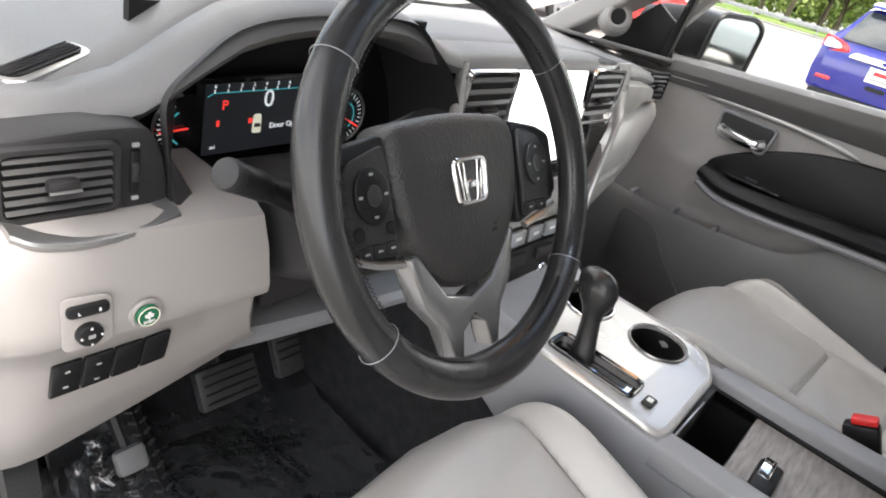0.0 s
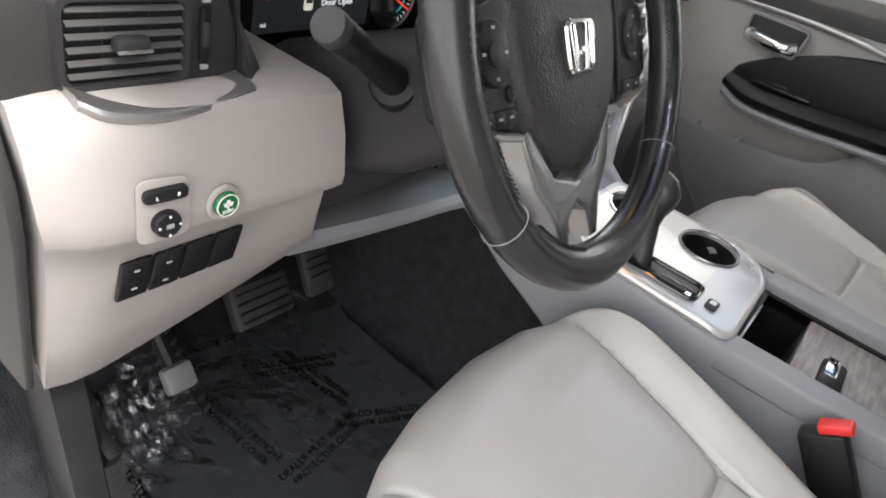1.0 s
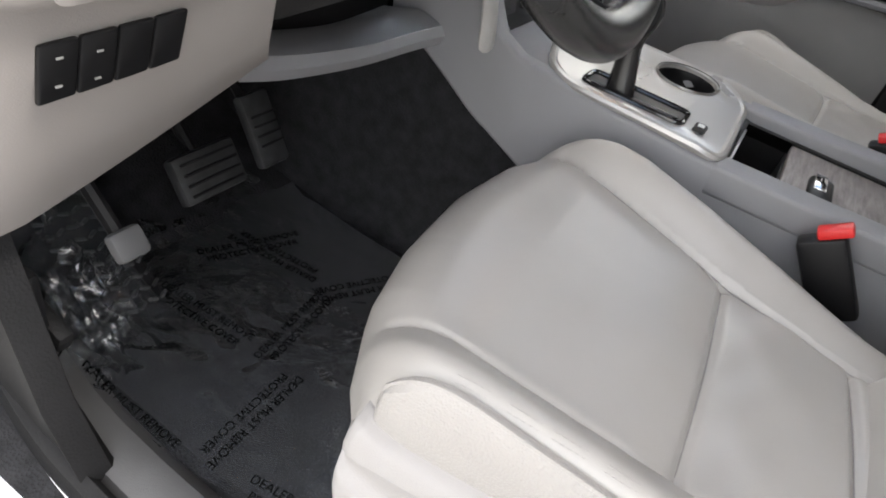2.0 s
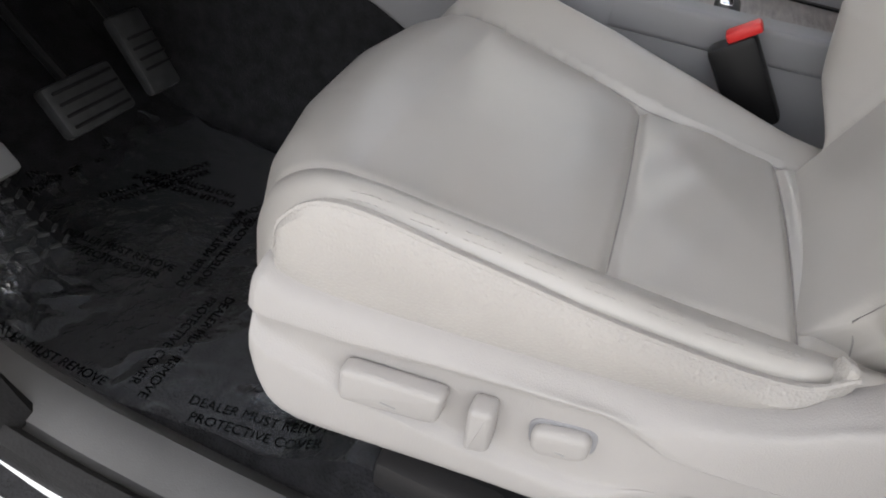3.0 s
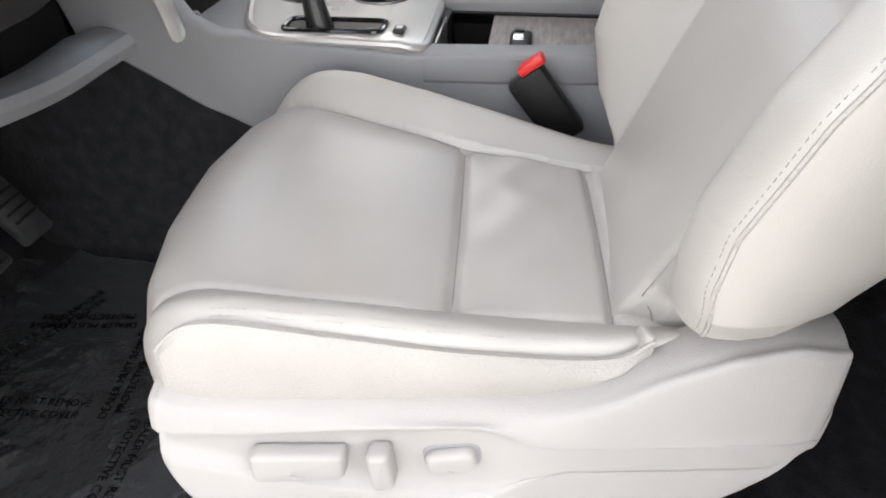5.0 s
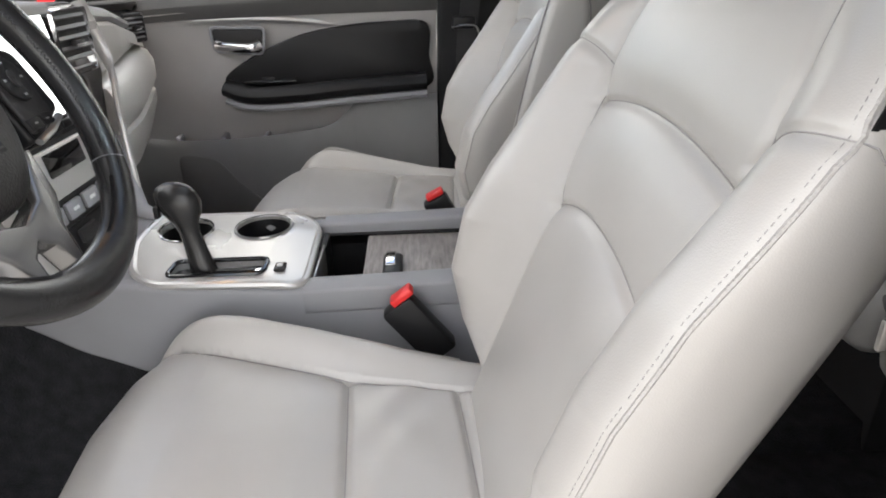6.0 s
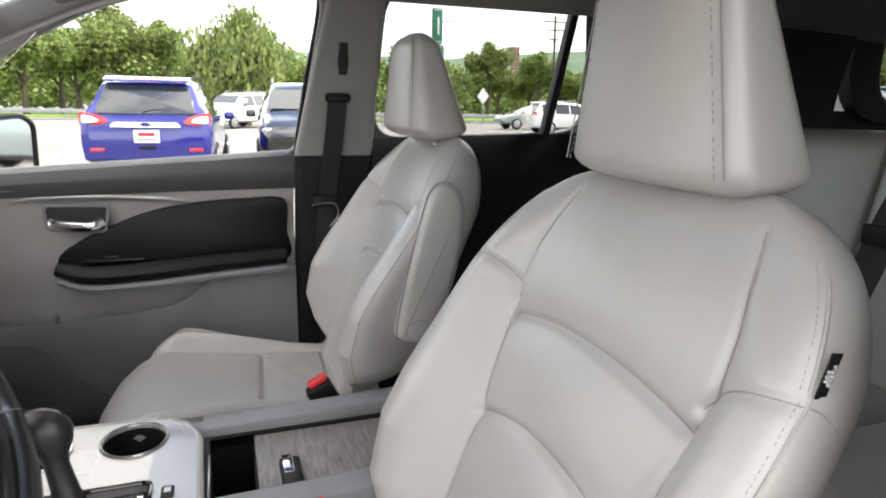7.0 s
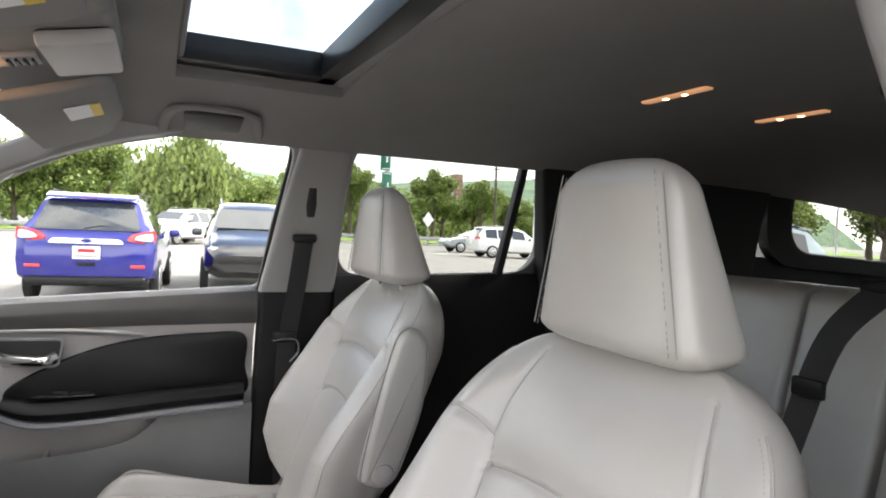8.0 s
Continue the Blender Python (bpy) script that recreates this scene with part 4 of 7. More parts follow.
# spokes
for sg, nm in ((-1, "left"), (1, "right")):
    spoke = part("side_spoke", wslab([(sg * x, u) for x, u in ((0.080, 0.048), (0.128, 0.040), (0.152, 0.030), (0.155, -0.030), (0.128, -0.040), (0.082, -0.052))][::sg], -0.024, 0.018, 0.005, 0.008), BLACK, wheel, "black spoke with control buttons")
    part("button_plate", wslab([(sg * x, u) for x, u in ((0.086, 0.040), (0.122, 0.030), (0.136, 0.012), (0.130, -0.036), (0.086, -0.046))][::sg], -0.006, 0.005, 0.002, 0.008), DARK, spoke, "charcoal button plate")
    part("spoke_trim", tube([wp(sg * 0.083, -0.052, -0.002), wp(sg * 0.110, -0.047, -0.001), wp(sg * 0.134, -0.038, -0.001)], 0.004, 8, r2=0.003), SATIN, spoke, "satin silver trim line")
    ctr = (sg * 0.108, 0.004)
    part("rocker_pad", wslab([(ctr[0] + 0.017 * math.cos(a), ctr[1] + 0.021 * math.sin(a)) for a in np.linspace(0, 2 * math.pi, 24, endpoint=False)], -0.001, 0.004, 0.0012), BLACK, spoke, "black oval rocker pad")
    part("rocker_centre", wslab([(ctr[0] + 0.007 * math.cos(a), ctr[1] + 0.008 * math.sin(a)) for a in np.linspace(0, 2 * math.pi, 16, endpoint=False)], 0.003, 0.0015, 0.0005), DARK, spoke)
    for dx, du in ((0, 0.0155), (0, -0.0155), (0.0125, 0), (-0.0125, 0)):
        part("pad_mark", wslab([(ctr[0] + dx - 0.0018, ctr[1] + du - 0.001), (ctr[0] + dx + 0.0018, ctr[1] + du - 0.001), (ctr[0] + dx + 0.0018, ctr[1] + du + 0.001), (ctr[0] + dx - 0.0018, ctr[1] + du + 0.001)], 0.0032, 0.0003, 0), GREY_PRINT, spoke)
    for i in range(3 if sg < 0 else 2):
        w = 0.012 if sg < 0 else 0.018
        x0 = sg * 0.094 + sg * i * (w + 0.001)
        part("lower_button", wslab([(x0 - w / 2, -0.031), (x0 + w / 2, -0.031), (x0 + w / 2, -0.042), (x0 - w / 2, -0.042)], -0.002, 0.003, 0.001), BLACK, spoke, "small black spoke button")
        part("button_mark", wslab([(x0 - 0.0022, -0.0358), (x0 + 0.0022, -0.0358), (x0 + 0.0022, -0.0374), (x0 - 0.0022, -0.0374)], 0.0011, 0.0003, 0), GREY_PRINT, spoke)
    if sg < 0:
        for x0 in (-0.124, -0.092):
            part("round_button", wslab([(x0 + 0.0048 * math.cos(a), -0.022 + 0.0058 * math.sin(a)) for a in np.linspace(0, 2 * math.pi, 14, endpoint=False)], -0.002, 0.004, 0.001), BLACK, spoke)
# lower spoke, a satin fork
fork = [(-0.060, -0.050), (-0.032, -0.090), (0.0, -0.100), (0.032, -0.090), (0.060, -0.050), (0.072, -0.052), (0.060, -0.095), (0.040, -0.118), (0.030, -0.152), (0.020, -0.152), (0.016, -0.128), (0.0, -0.118), (-0.016, -0.128), (-0.020, -0.152), (-0.030, -0.152), (-0.040, -0.118), (-0.060, -0.095), (-0.072, -0.052)]
part("lower_spoke", wslab(fork, -0.030, 0.024, 0.004), SATIN_DARK, wheel, "satin grey forked lower spoke")
part("hub_back", cyl(wp(0, -0.01, -0.09), wp(0, -0.01, -0.03), 0.065, 0.075, 28), BLACK, wheel)

# ---- steering column ----
column = thing("steering_column", (-0.42, 0.15, 1.0), "black steering column shroud with two stalks", "steering column")
rings = []
for y, z, w, h in ((0.055, 1.062, 0.075, 0.055), (0.10, 1.035, 0.08, 0.062), (0.18, 1.00, 0.082, 0.065), (0.26, 0.965, 0.085, 0.065)):
    rings.append([(-0.42 + p.x, y, z + p.y) for p in round_poly([(-w, -h, 0), (w, -h, 0), (w, h, 0), (-w, h, 0)], 0.03, 5)])
part("shroud", loft(rings), DARK, column, "charcoal column shroud")
for tip, root, lab in (((-0.605, 0.088, 1.109), (-0.500, 0.115, 1.052), "turn"), ((-0.258, 0.091, 1.103), (-0.355, 0.113, 1.058), "wiper")):
    d = (Vector(root) - Vector(tip)).normalized()
    t, r = Vector(tip), Vector(root)
    stalk = part("stalk", join(cyl(t + d * 0.045, r, 0.0095, 0.013, 20), cyl(t + d * 0.012, t + d * 0.048, 0.0118, 0.0114, 24, 0.002)), BLACK, column, "black control stalk")
    part("stalk_knob", cyl(t, t + d * 0.013, 0.0118, 0.0122, 28, 0.003), DARK, stalk, "grey stalk end cap")
    part("stalk_collar", cyl(r - d * 0.004, r + d * 0.02, 0.021, 0.024, 24, 0.003), BLACK, stalk)
    for i in range(4):
        a = t + d * (0.018 + 0.008 * i) + Vector((0, -0.004, 0.0110))
        part("stalk_mark", box(tuple(a), (0.003, 0.003, 0.0010)), GREY_PRINT, stalk)

# ---- dashboard ----
dash = thing("dashboard", (0.0, 0.40, 0.90), "charcoal dashboard with grey lower panels", "dashboard")
FX = (-0.745, -0.716, -0.644, -0.600, -0.560, -0.520, -0.480, -0.435, -0.380, -0.335, -0.298, -0.262, -0.220, -0.10, 0.10, 0.22, 0.40, 0.60, 0.76)
FZ = (1.102, 1.106, 1.112, 1.128, 1.160, 1.186, 1.196, 1.202, 1.202, 1.198, 1.185, 1.168, 1.160, 1.160, 1.156, 1.146, 1.130, 1.098, 1.075)
FY = (0.215, 0.213, 0.208, 0.200, 0.195, 0.192, 0.190, 0.19, 0.19, 0.19, 0.19, 0.192, 0.198, 0.20, 0.20, 0.205, 0.235, 0.29, 0.34)
rings = []
for x in np.linspace(-0.745, 0.755, 76):
    f, e = interp(x, FX, FZ), interp(x, FX, FY)
    back = 1.115
    rings.append([(x, y, z) for y, z in ((0.84, 0.90), (0.82, 1.09), (0.70, back), (0.55, back * 0.6 + f * 0.4 - 0.004), (0.42, back * 0.25 + f * 0.75), (e + 0.10, f - 0.001), (e + 0.065, f + 0.001), (e + 0.06, f - 0.003), (e + 0.055, f + 0.001), (e + 0.03, f + 0.001), (e + 0.012, f - 0.003), (e + 0.002, f - 0.010), (e, f - 0.018), (e + 0.006, f - 0.026), (e + 0.03, f - 0.030), (0.36, f - 0.035), (0.50, 0.90))])
part("dash_top", loft(rings), DARK_TOP, dash, "charcoal soft dash top with a sewn line, lightened for windscreen sun", sharp=50)
vent = part("defroster_vent", slab(round_poly([(-0.690, 0.285, 1.104), (-0.665, 0.265, 1.104), (-0.600, 0.292, 1.122), (-0.610, 0.322, 1.122)], 0.012, 4), (0, 0, 0.006), 0.002), SATIN, dash, "silver framed side defroster vent")
part("vent_opening", slab(round_poly([(-0.682, 0.286, 1.1115), (-0.665, 0.273, 1.1118), (-0.608, 0.295, 1.1276), (-0.616, 0.314, 1.1276)], 0.006, 3), (0, 0, 0.0012)), BLACK, vent)
for i in range(4):
    k = i / 3
    part("vent_slat", tube([(-0.676 + 0.005 * k, 0.285 - 0.008 * k, 1.1134), (-0.617 + 0.006 * k, 0.310 - 0.012 * k, 1.1292)], 0.0008, 4), DARK, vent)

# binnacle round the instruments
outer = smooth_line([(-0.590, 0.190, 1.035), (-0.594, 0.192, 1.085), (-0.594, 0.194, 1.122), (-0.570, 0.194, 1.150), (-0.526, 0.194, 1.180), (-0.435, 0.195, 1.192), (-0.340, 0.195, 1.190), (-0.298, 0.194, 1.165), (-0.255, 0.195, 1.13), (-0.215, 0.196, 1.07), (-0.195, 0.197, 1.01)], 6)
inner = smooth_line([(-0.548, 0.262, 1.01), (-0.545, 0.264, 1.06), (-0.540, 0.266, 1.105), (-0.515, 0.268, 1.128), (-0.485, 0.27, 1.146), (-0.42, 0.27, 1.160), (-0.335, 0.27, 1.160), (-0.285, 0.27, 1.15), (-0.255, 0.27, 1.115), (-0.228, 0.27, 1.06), (-0.215, 0.27, 1.00)], 6)
lip = [o + Vector((0, -0.010, 0.004)) for o in outer]
behind = [i + Vector((0, 0.05, 0)) for i in inner]
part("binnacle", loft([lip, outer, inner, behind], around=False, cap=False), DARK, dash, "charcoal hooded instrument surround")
part("binnacle_floor", slab([(-0.548, 0.262, 1.012), (-0.215, 0.262, 1.012), (-0.20, 0.18, 0.985), (-0.575, 0.18, 0.985)], (0, 0, -0.02)), DARK, dash)
part("instrument_back", slab([(-0.57, 0.300, 0.99), (-0.19, 0.300, 0.99), (-0.19, 0.300, 1.17), (-0.57, 0.300, 1.17)], (0, 0.01, 0)), BLACK, dash)

cluster = thing("instrument_cluster", (-0.43, 0.285, 1.02), "lit instrument display with two side gauges", "instrument cluster")
DISPLAY = glow("display_dark_glow", (0.008, 0.009, 0.011), 0.3)
LIT_WHITE, LIT_RED, LIT_CYAN, LIT_BEIGE = glow("lit_white", (0.85, 0.9, 0.95), 0.14), glow("lit_red", (0.9, 0.05, 0.04), 0.22), glow("lit_cyan", (0.05, 0.45, 0.5), 0.10), glow("lit_beige", (0.6, 0.6, 0.5), 0.2)
CY = 0.284
panel = part("display_frame", slab(round_poly([(-0.512, CY, 1.020), (-0.352, CY, 1.026), (-0.352, CY, 1.112), (-0.512, CY, 1.106)], 0.006), (0, 0.012, 0), 0.002), GLOSS, cluster, "gloss black display frame")
part("display", slab([(-0.504, CY - 0.001, 1.026), (-0.362, CY - 0.001, 1.031), (-0.362, CY - 0.001, 1.105), (-0.504, CY - 0.001, 1.100)], (0, -0.001, 0)), DISPLAY, panel, "dark lit colour display")
lettering("speed_digit", "0", (-0.432, CY - 0.004, 1.084), 0.026, LIT_WHITE, panel, (1, 0, 0.03), (0, 0, 1))
lettering("gear_letter", "P", (-0.483, CY - 0.004, 1.079), 0.014, LIT_RED, panel, (1, 0, 0.03), (0, 0, 1))
lettering("door_message", "Door Open", (-0.428, CY - 0.004, 1.054), 0.0085, LIT_WHITE, panel, (1, 0, 0.03), (0, 0, 1), align="LEFT")
for i in range(9):
    lettering("scale_digit", str(i), (-0.495 + 0.0145 * i, CY - 0.004, 1.0985 + 0.0005 * i), 0.005, LIT_WHITE, panel, (1, 0, 0.03), (0, 0, 1))
    part("scale_tick", box((-0.495 + 0.0145 * i, CY - 0.003, 1.0935 + 0.0005 * i), (0.0008, 0.001, 0.003)), LIT_WHITE, panel)
part("scale_line", tube([(-0.502, CY - 0.003, 1.088), (-0.496, CY - 0.003, 1.0915), (-0.366, CY - 0.003, 1.096)], 0.0006, 4), LIT_CYAN, panel)
part("car_picture", slab(round_poly([(-0.449, CY - 0.003, 1.047), (-0.438, CY - 0.003, 1.047), (-0.439, CY - 0.003, 1.068), (-0.448, CY - 0.003, 1.068)], 0.003), (0, -0.0008, 0)), LIT_BEIGE, panel, "small lit car outline")
part("car_window", slab([(-0.4475, CY - 0.0042, 1.054), (-0.4395, CY - 0.0042, 1.054), (-0.4400, CY - 0.0042, 1.058), (-0.4470, CY - 0.0042, 1.058)], (0, -0.0004, 0)), DISPLAY, panel)
part("door_picture", box((-0.4515, CY - 0.003, 1.061), (0.004, 0.001, 0.005)), LIT_RED, panel)
part("belt_warning", box((-0.489, CY - 0.003, 1.060), (0.003, 0.001, 0.006)), LIT_RED, panel)
lettering("odometer_unit", "mi", (-0.497, CY - 0.004, 1.035), 0.006, LIT_WHITE, panel, (1, 0, 0.03), (0, 0, 1), align="LEFT")
for gx, gz, lo, hi, needle in ((-0.522, 1.058, 120, 240, 185), (-0.325, 1.058, -60, 70, -28)):
    sg = -1 if gx < -0.45 else 1
    face = part("gauge_face", slab([(gx + 0.033 * math.cos(a), CY - 0.001, gz + 0.033 * math.sin(a)) for a in np.linspace(0, 2 * math.pi, 32, endpoint=False)], (0, 0.006, 0)), GLOSS, cluster, "black round gauge")
    part("gauge_ring", tube([(gx + 0.034 * math.cos(radians(d)), CY - 0.003, gz + 0.034 * math.sin(radians(d))) for d in np.linspace(lo - 20, hi + 20, 24)], 0.0016, 6), SATIN, face, "thin silver gauge ring")
    part("gauge_arc", tube([(gx + 0.018 * math.cos(radians(d)), CY - 0.003, gz + 0.018 * math.sin(radians(d))) for d in np.linspace(lo, hi, 16)], 0.0009, 4), LIT_CYAN, face)
    for d in np.linspace(lo, hi, 13):
        c, s_ = math.cos(radians(d)), math.sin(radians(d))
        part("gauge_tick", tube([(gx + 0.025 * c, CY - 0.003, gz + 0.025 * s_), (gx + 0.030 * c, CY - 0.003, gz + 0.030 * s_)], 0.0005, 4), LIT_WHITE, face)
    c, s_ = math.cos(radians(needle)), math.sin(radians(needle))
    part("needle", tube([(gx, CY - 0.005, gz), (gx + 0.029 * c, CY - 0.005, gz + 0.029 * s_)], 0.0011, 5), LIT_RED, face, "red gauge needle")
part("lower_trim", tube(smooth_line([(-0.555, 0.250, 1.030), (-0.540, 0.252, 1.014), (-0.505, 0.254, 1.016), (-0.43, 0.256, 1.022), (-0.36, 0.256, 1.022)], 6), 0.0022, 6), SATIN, cluster, "thin silver line under the display")

# driver's air vent
FV = 0.182
module = part("vent_module", slab(round_poly([(-0.745, FV, 1.030), (-0.745, FV, 1.098), (-0.650, FV, 1.106), (-0.606, FV, 1.106), (-0.594, FV, 1.070), (-0.588, FV + 0.004, 1.028), (-0.62, FV, 1.030)], 0.016, 5), (0, 0.10, 0), 0.004), DARK, dash, "charcoal side fascia")


def air_vent(x0, x1, z0, z1, y, n, parent, frame_mat, skew=0.0, knob=True):
    """A louvred outlet in the plane y: raised frame, dark opening, slats and a slide knob."""
    def quad(g, yy):
        return round_poly([(x0 - g, yy, z0 - g), (x1 + g, yy, z0 + skew - g), (x1 + g, yy, z1 + skew + g), (x0 - g, yy, z1 + g)], 0.008, 4)

    outer, inner = quad(0.006, y), quad(0.0, y)
    fr = part("vent_frame", loft([outer, [p + Vector((0, -0.005, 0)) for p in quad(0.0045, y)], [p + Vector((0, -0.005, 0)) for p in quad(0.001, y)], inner], cap=False), frame_mat, parent, "raised vent surround", sharp=30)
    part("vent_box", slab(quad(0.001, y - 0.0006), (0, 0.0004, 0)), BLACK, fr, "dark vent opening")
    pitch = (z1 - z0) / n
    for i in range(n):
        z = z0 + pitch * (i + 0.5)
        part("louvre", slab([(x0 + 0.001, y - 0.0045, z - pitch * 0.16), (x1 - 0.001, y - 0.0045, z - pitch * 0.16 + skew), (x1 - 0.001, y - 0.001, z + pitch * 0.14 + skew), (x0 + 0.001, y - 0.001, z + pitch * 0.14)], (0, -0.0008, pitch * 0.12)), LOUVRE, fr, "dark louvre slat")
    for k in (0.3, 0.7):
        xv = x0 + (x1 - x0) * k
        part("vane", slab([(xv, y - 0.0012, z0 + 0.001), (xv + 0.001, y - 0.0012, z0 + 0.001), (xv + 0.001, y - 0.0012, z1 - 0.001 + skew * k), (xv, y - 0.0012, z1 - 0.001 + skew * k)], (0, 0.0004, 0)), DARK, fr)
    if knob:
        xm, zm = (x0 + x1) / 2, (z0 + z1) / 2 + skew / 2
        kn = part("slide_knob", box((xm, y - 0.007, zm), ((x1 - x0) * 0.30, 0.010, 0.010), 0.003), DARK, fr, "dark slide knob")
        part("knob_trim", box((xm, y - 0.0122, zm - 0.003), ((x1 - x0) * 0.30, 0.002, 0.0022), 0.0008), SATIN, kn, "silver knob edge")
    return fr


air_vent(-0.709, -0.637, 1.046, 1.092, FV, 6, module, DARK)
part("wheel_slot", box((-0.6205, FV - 0.001, 1.070), (0.008, 0.004, 0.036), 0.002), BLACK, module)
part("thumb_wheel", cyl((-0.6235, FV + 0.013, 1.070), (-0.6175, FV + 0.013, 1.070), 0.018, n=32, bevel=0.0015), DARK, module, "ribbed vent thumb wheel")
for z in (1.048, 1.092):
    part("vent_mark", box((-0.6200, FV - 0.0012, z), (0.005, 0.002, 0.003), 0.0), GREY_PRINT, module)
# satin strip and grey knee panel
strip = smooth_line([(-0.712, 0.160, 1.043), (-0.695, 0.153, 1.036), (-0.66, 0.150, 1.032), (-0.62, 0.154, 1.033), (-0.592, 0.160, 1.037)], 5)
rings = [[p + Vector(q) for q in ((0, 0.034, 0.005), (0, 0.004, 0.0030), (0, 0.001, 0.002), (0, 0.000, -0.001), (0, 0.003, -0.005), (0, 0.034, -0.006))] for p in strip]
part("satin_strip", loft(rings), SATIN, dash, "satin silver strip under the vent")
LEFT = [(-0.742, 0.186, 1.044), (-0.742, 0.166, 1.038), (-0.742, 0.154, 1.015), (-0.740, 0.148, 0.972), (-0.737, 0.149, 0.953), (-0.735, 0.155, 0.945), (-0.733, 0.163, 0.940), (-0.730, 0.172, 0.905), (-0.722, 0.205, 0.82), (-0.712, 0.250, 0.725), (-0.706, 0.268, 0.713)]
RIGHT = [(-0.520, 0.164, 1.036), (-0.522, 0.147, 1.031), (-0.519, 0.138, 1.0), (-0.518, 0.132, 0.965), (-0.518, 0.133, 0.956), (-0.519, 0.141, 0.948), (-0.520, 0.150, 0.944), (-0.516, 0.158, 0.91), (-0.500, 0.175, 0.875), (-0.477, 0.196, 0.848), (-0.475, 0.21, 0.842)]
rings = []
for i in range(15):
    k = i / 14
    row = []
    for a, b in zip(LEFT, RIGHT):
        p = Vector(a).lerp(Vector(b), k)
        p.y -= 0.003 * math.sin(math.pi * k) - 0.012 * max(0, 1 - 6 * k) ** 2
        row.append(p)
    row += [Vector((row[-1].x, 0.29, row[-1].z + 0.01)), Vector((row[0].x, 0.29, row[0].z))]
    rings.append(row)
knee = part("knee_panel", loft(rings), KNEE, dash, "light grey knee panel", sharp=50)
part("panel_end", slab([(-0.752, 0.19, 1.035), (-0.752, 0.172, 0.99), (-0.748, 0.18, 0.945), (-0.724, 0.272, 0.722), (-0.724, 0.32, 0.72), (-0.752, 0.34, 1.035)], (0.009, 0, 0), 0.003), DARK, knee, "dark end cap beside the door opening")


def knee_y(x, z):
    """The front of the knee panel above its crease."""
    k = (x + 0.742) / 0.223
    return 0.148 - 0.016 * k - 0.003 * math.sin(math.pi * k)


def knee_slab(pts, depth, r, corner, sink=0.0):
    line = round_poly([(x, knee_y(x, z) - sink, z) for x, z in pts], corner, 5)
    return slab(line, (0, -depth, 0), r, 2)


part("switch_bezel", knee_slab(((-0.691, 0.949), (-0.656, 0.951), (-0.656, 0.996), (-0.691, 0.998)), 0.002, 0.0008, 0.008), KNEE, knee, "raised grey switch surround")
sel = part("mirror_selector", knee_slab(((-0.688, 0.981), (-0.659, 0.982), (-0.659, 0.9920), (-0.688, 0.991)), 0.006, 0.002, 0.006), BLACK, knee, "black left-right mirror selector")
lettering("selector_l", "L", (-0.6805, knee_y(-0.68, 0.99) - 0.0066, 0.9860), 0.0040, WHITE, sel, (1, 0.15, 0), (0, 0, 1))
lettering("selector_r", "R", (-0.6665, knee_y(-0.665, 0.99) - 0.0066, 0.9868), 0.0040, WHITE, sel, (1, 0.15, 0), (0, 0, 1))
kc = Vector((-0.6730, knee_y(-0.673, 0.965), 0.9645))
kn = part("mirror_knob", cyl(kc, kc + Vector((0, -0.008, 0)), 0.0100, 0.0094, 32, 0.002), BLACK, knee, "round black mirror knob")
for a in range(4):
    part("knob_mark", box((kc.x + 0.0072 * math.cos(a * math.pi / 2), kc.y - 0.0082, kc.z + 0.0072 * math.sin(a * math.pi / 2)), (0.0014, 0.001, 0.0014)), WHITE, kn)
part("mirror_symbol", box((kc.x, kc.y - 0.0082, kc.z), (0.005, 0.001, 0.003)), GREY_PRINT, kn)
ec = Vector((-0.6310, knee_y(-0.631, 0.969), 0.9690))
ring_line = [ec + Vector((0.0113 * math.cos(a), -0.001, 0.0113 * math.sin(a))) for a in np.linspace(0, 2 * math.pi, 32, endpoint=False)]
part("button_bezel", tube(ring_line, 0.0025, 8, closed=True, up=(0, 1, 0)), KNEE, knee)
eco = part("economy_button", cyl(ec, ec + Vector((0, -0.006, 0)), 0.0100, 0.0092, 32, 0.002), GREEN, knee, "round green economy button")
part("button_ring", tube([ec + Vector((0.0084 * math.cos(a), -0.0064, 0.0084 * math.sin(a))) for a in np.linspace(0, 2 * math.pi, 32, endpoint=False)], 0.0004, 5, closed=True, up=(0, 1, 0)), LIT_BEIGE, eco)
for dx, dz, w in ((0, 0.003, 0.0022), (-0.0022, 0.001, 0.0022), (0.0022, 0.001, 0.0022), (0, -0.001, 0.0012)):
    part("leaf_mark", box((ec.x + dx, ec.y - 0.0066, ec.z + dz), (w, 0.0008, 0.003), turn=(0, dx * 8000, 0)), WHITE, eco)
lettering("eco_text", "ECON", (ec.x, ec.y - 0.0067, ec.z - 0.0046), 0.0034, WHITE, eco, (1, 0.1, 0), (0, 0, 1))
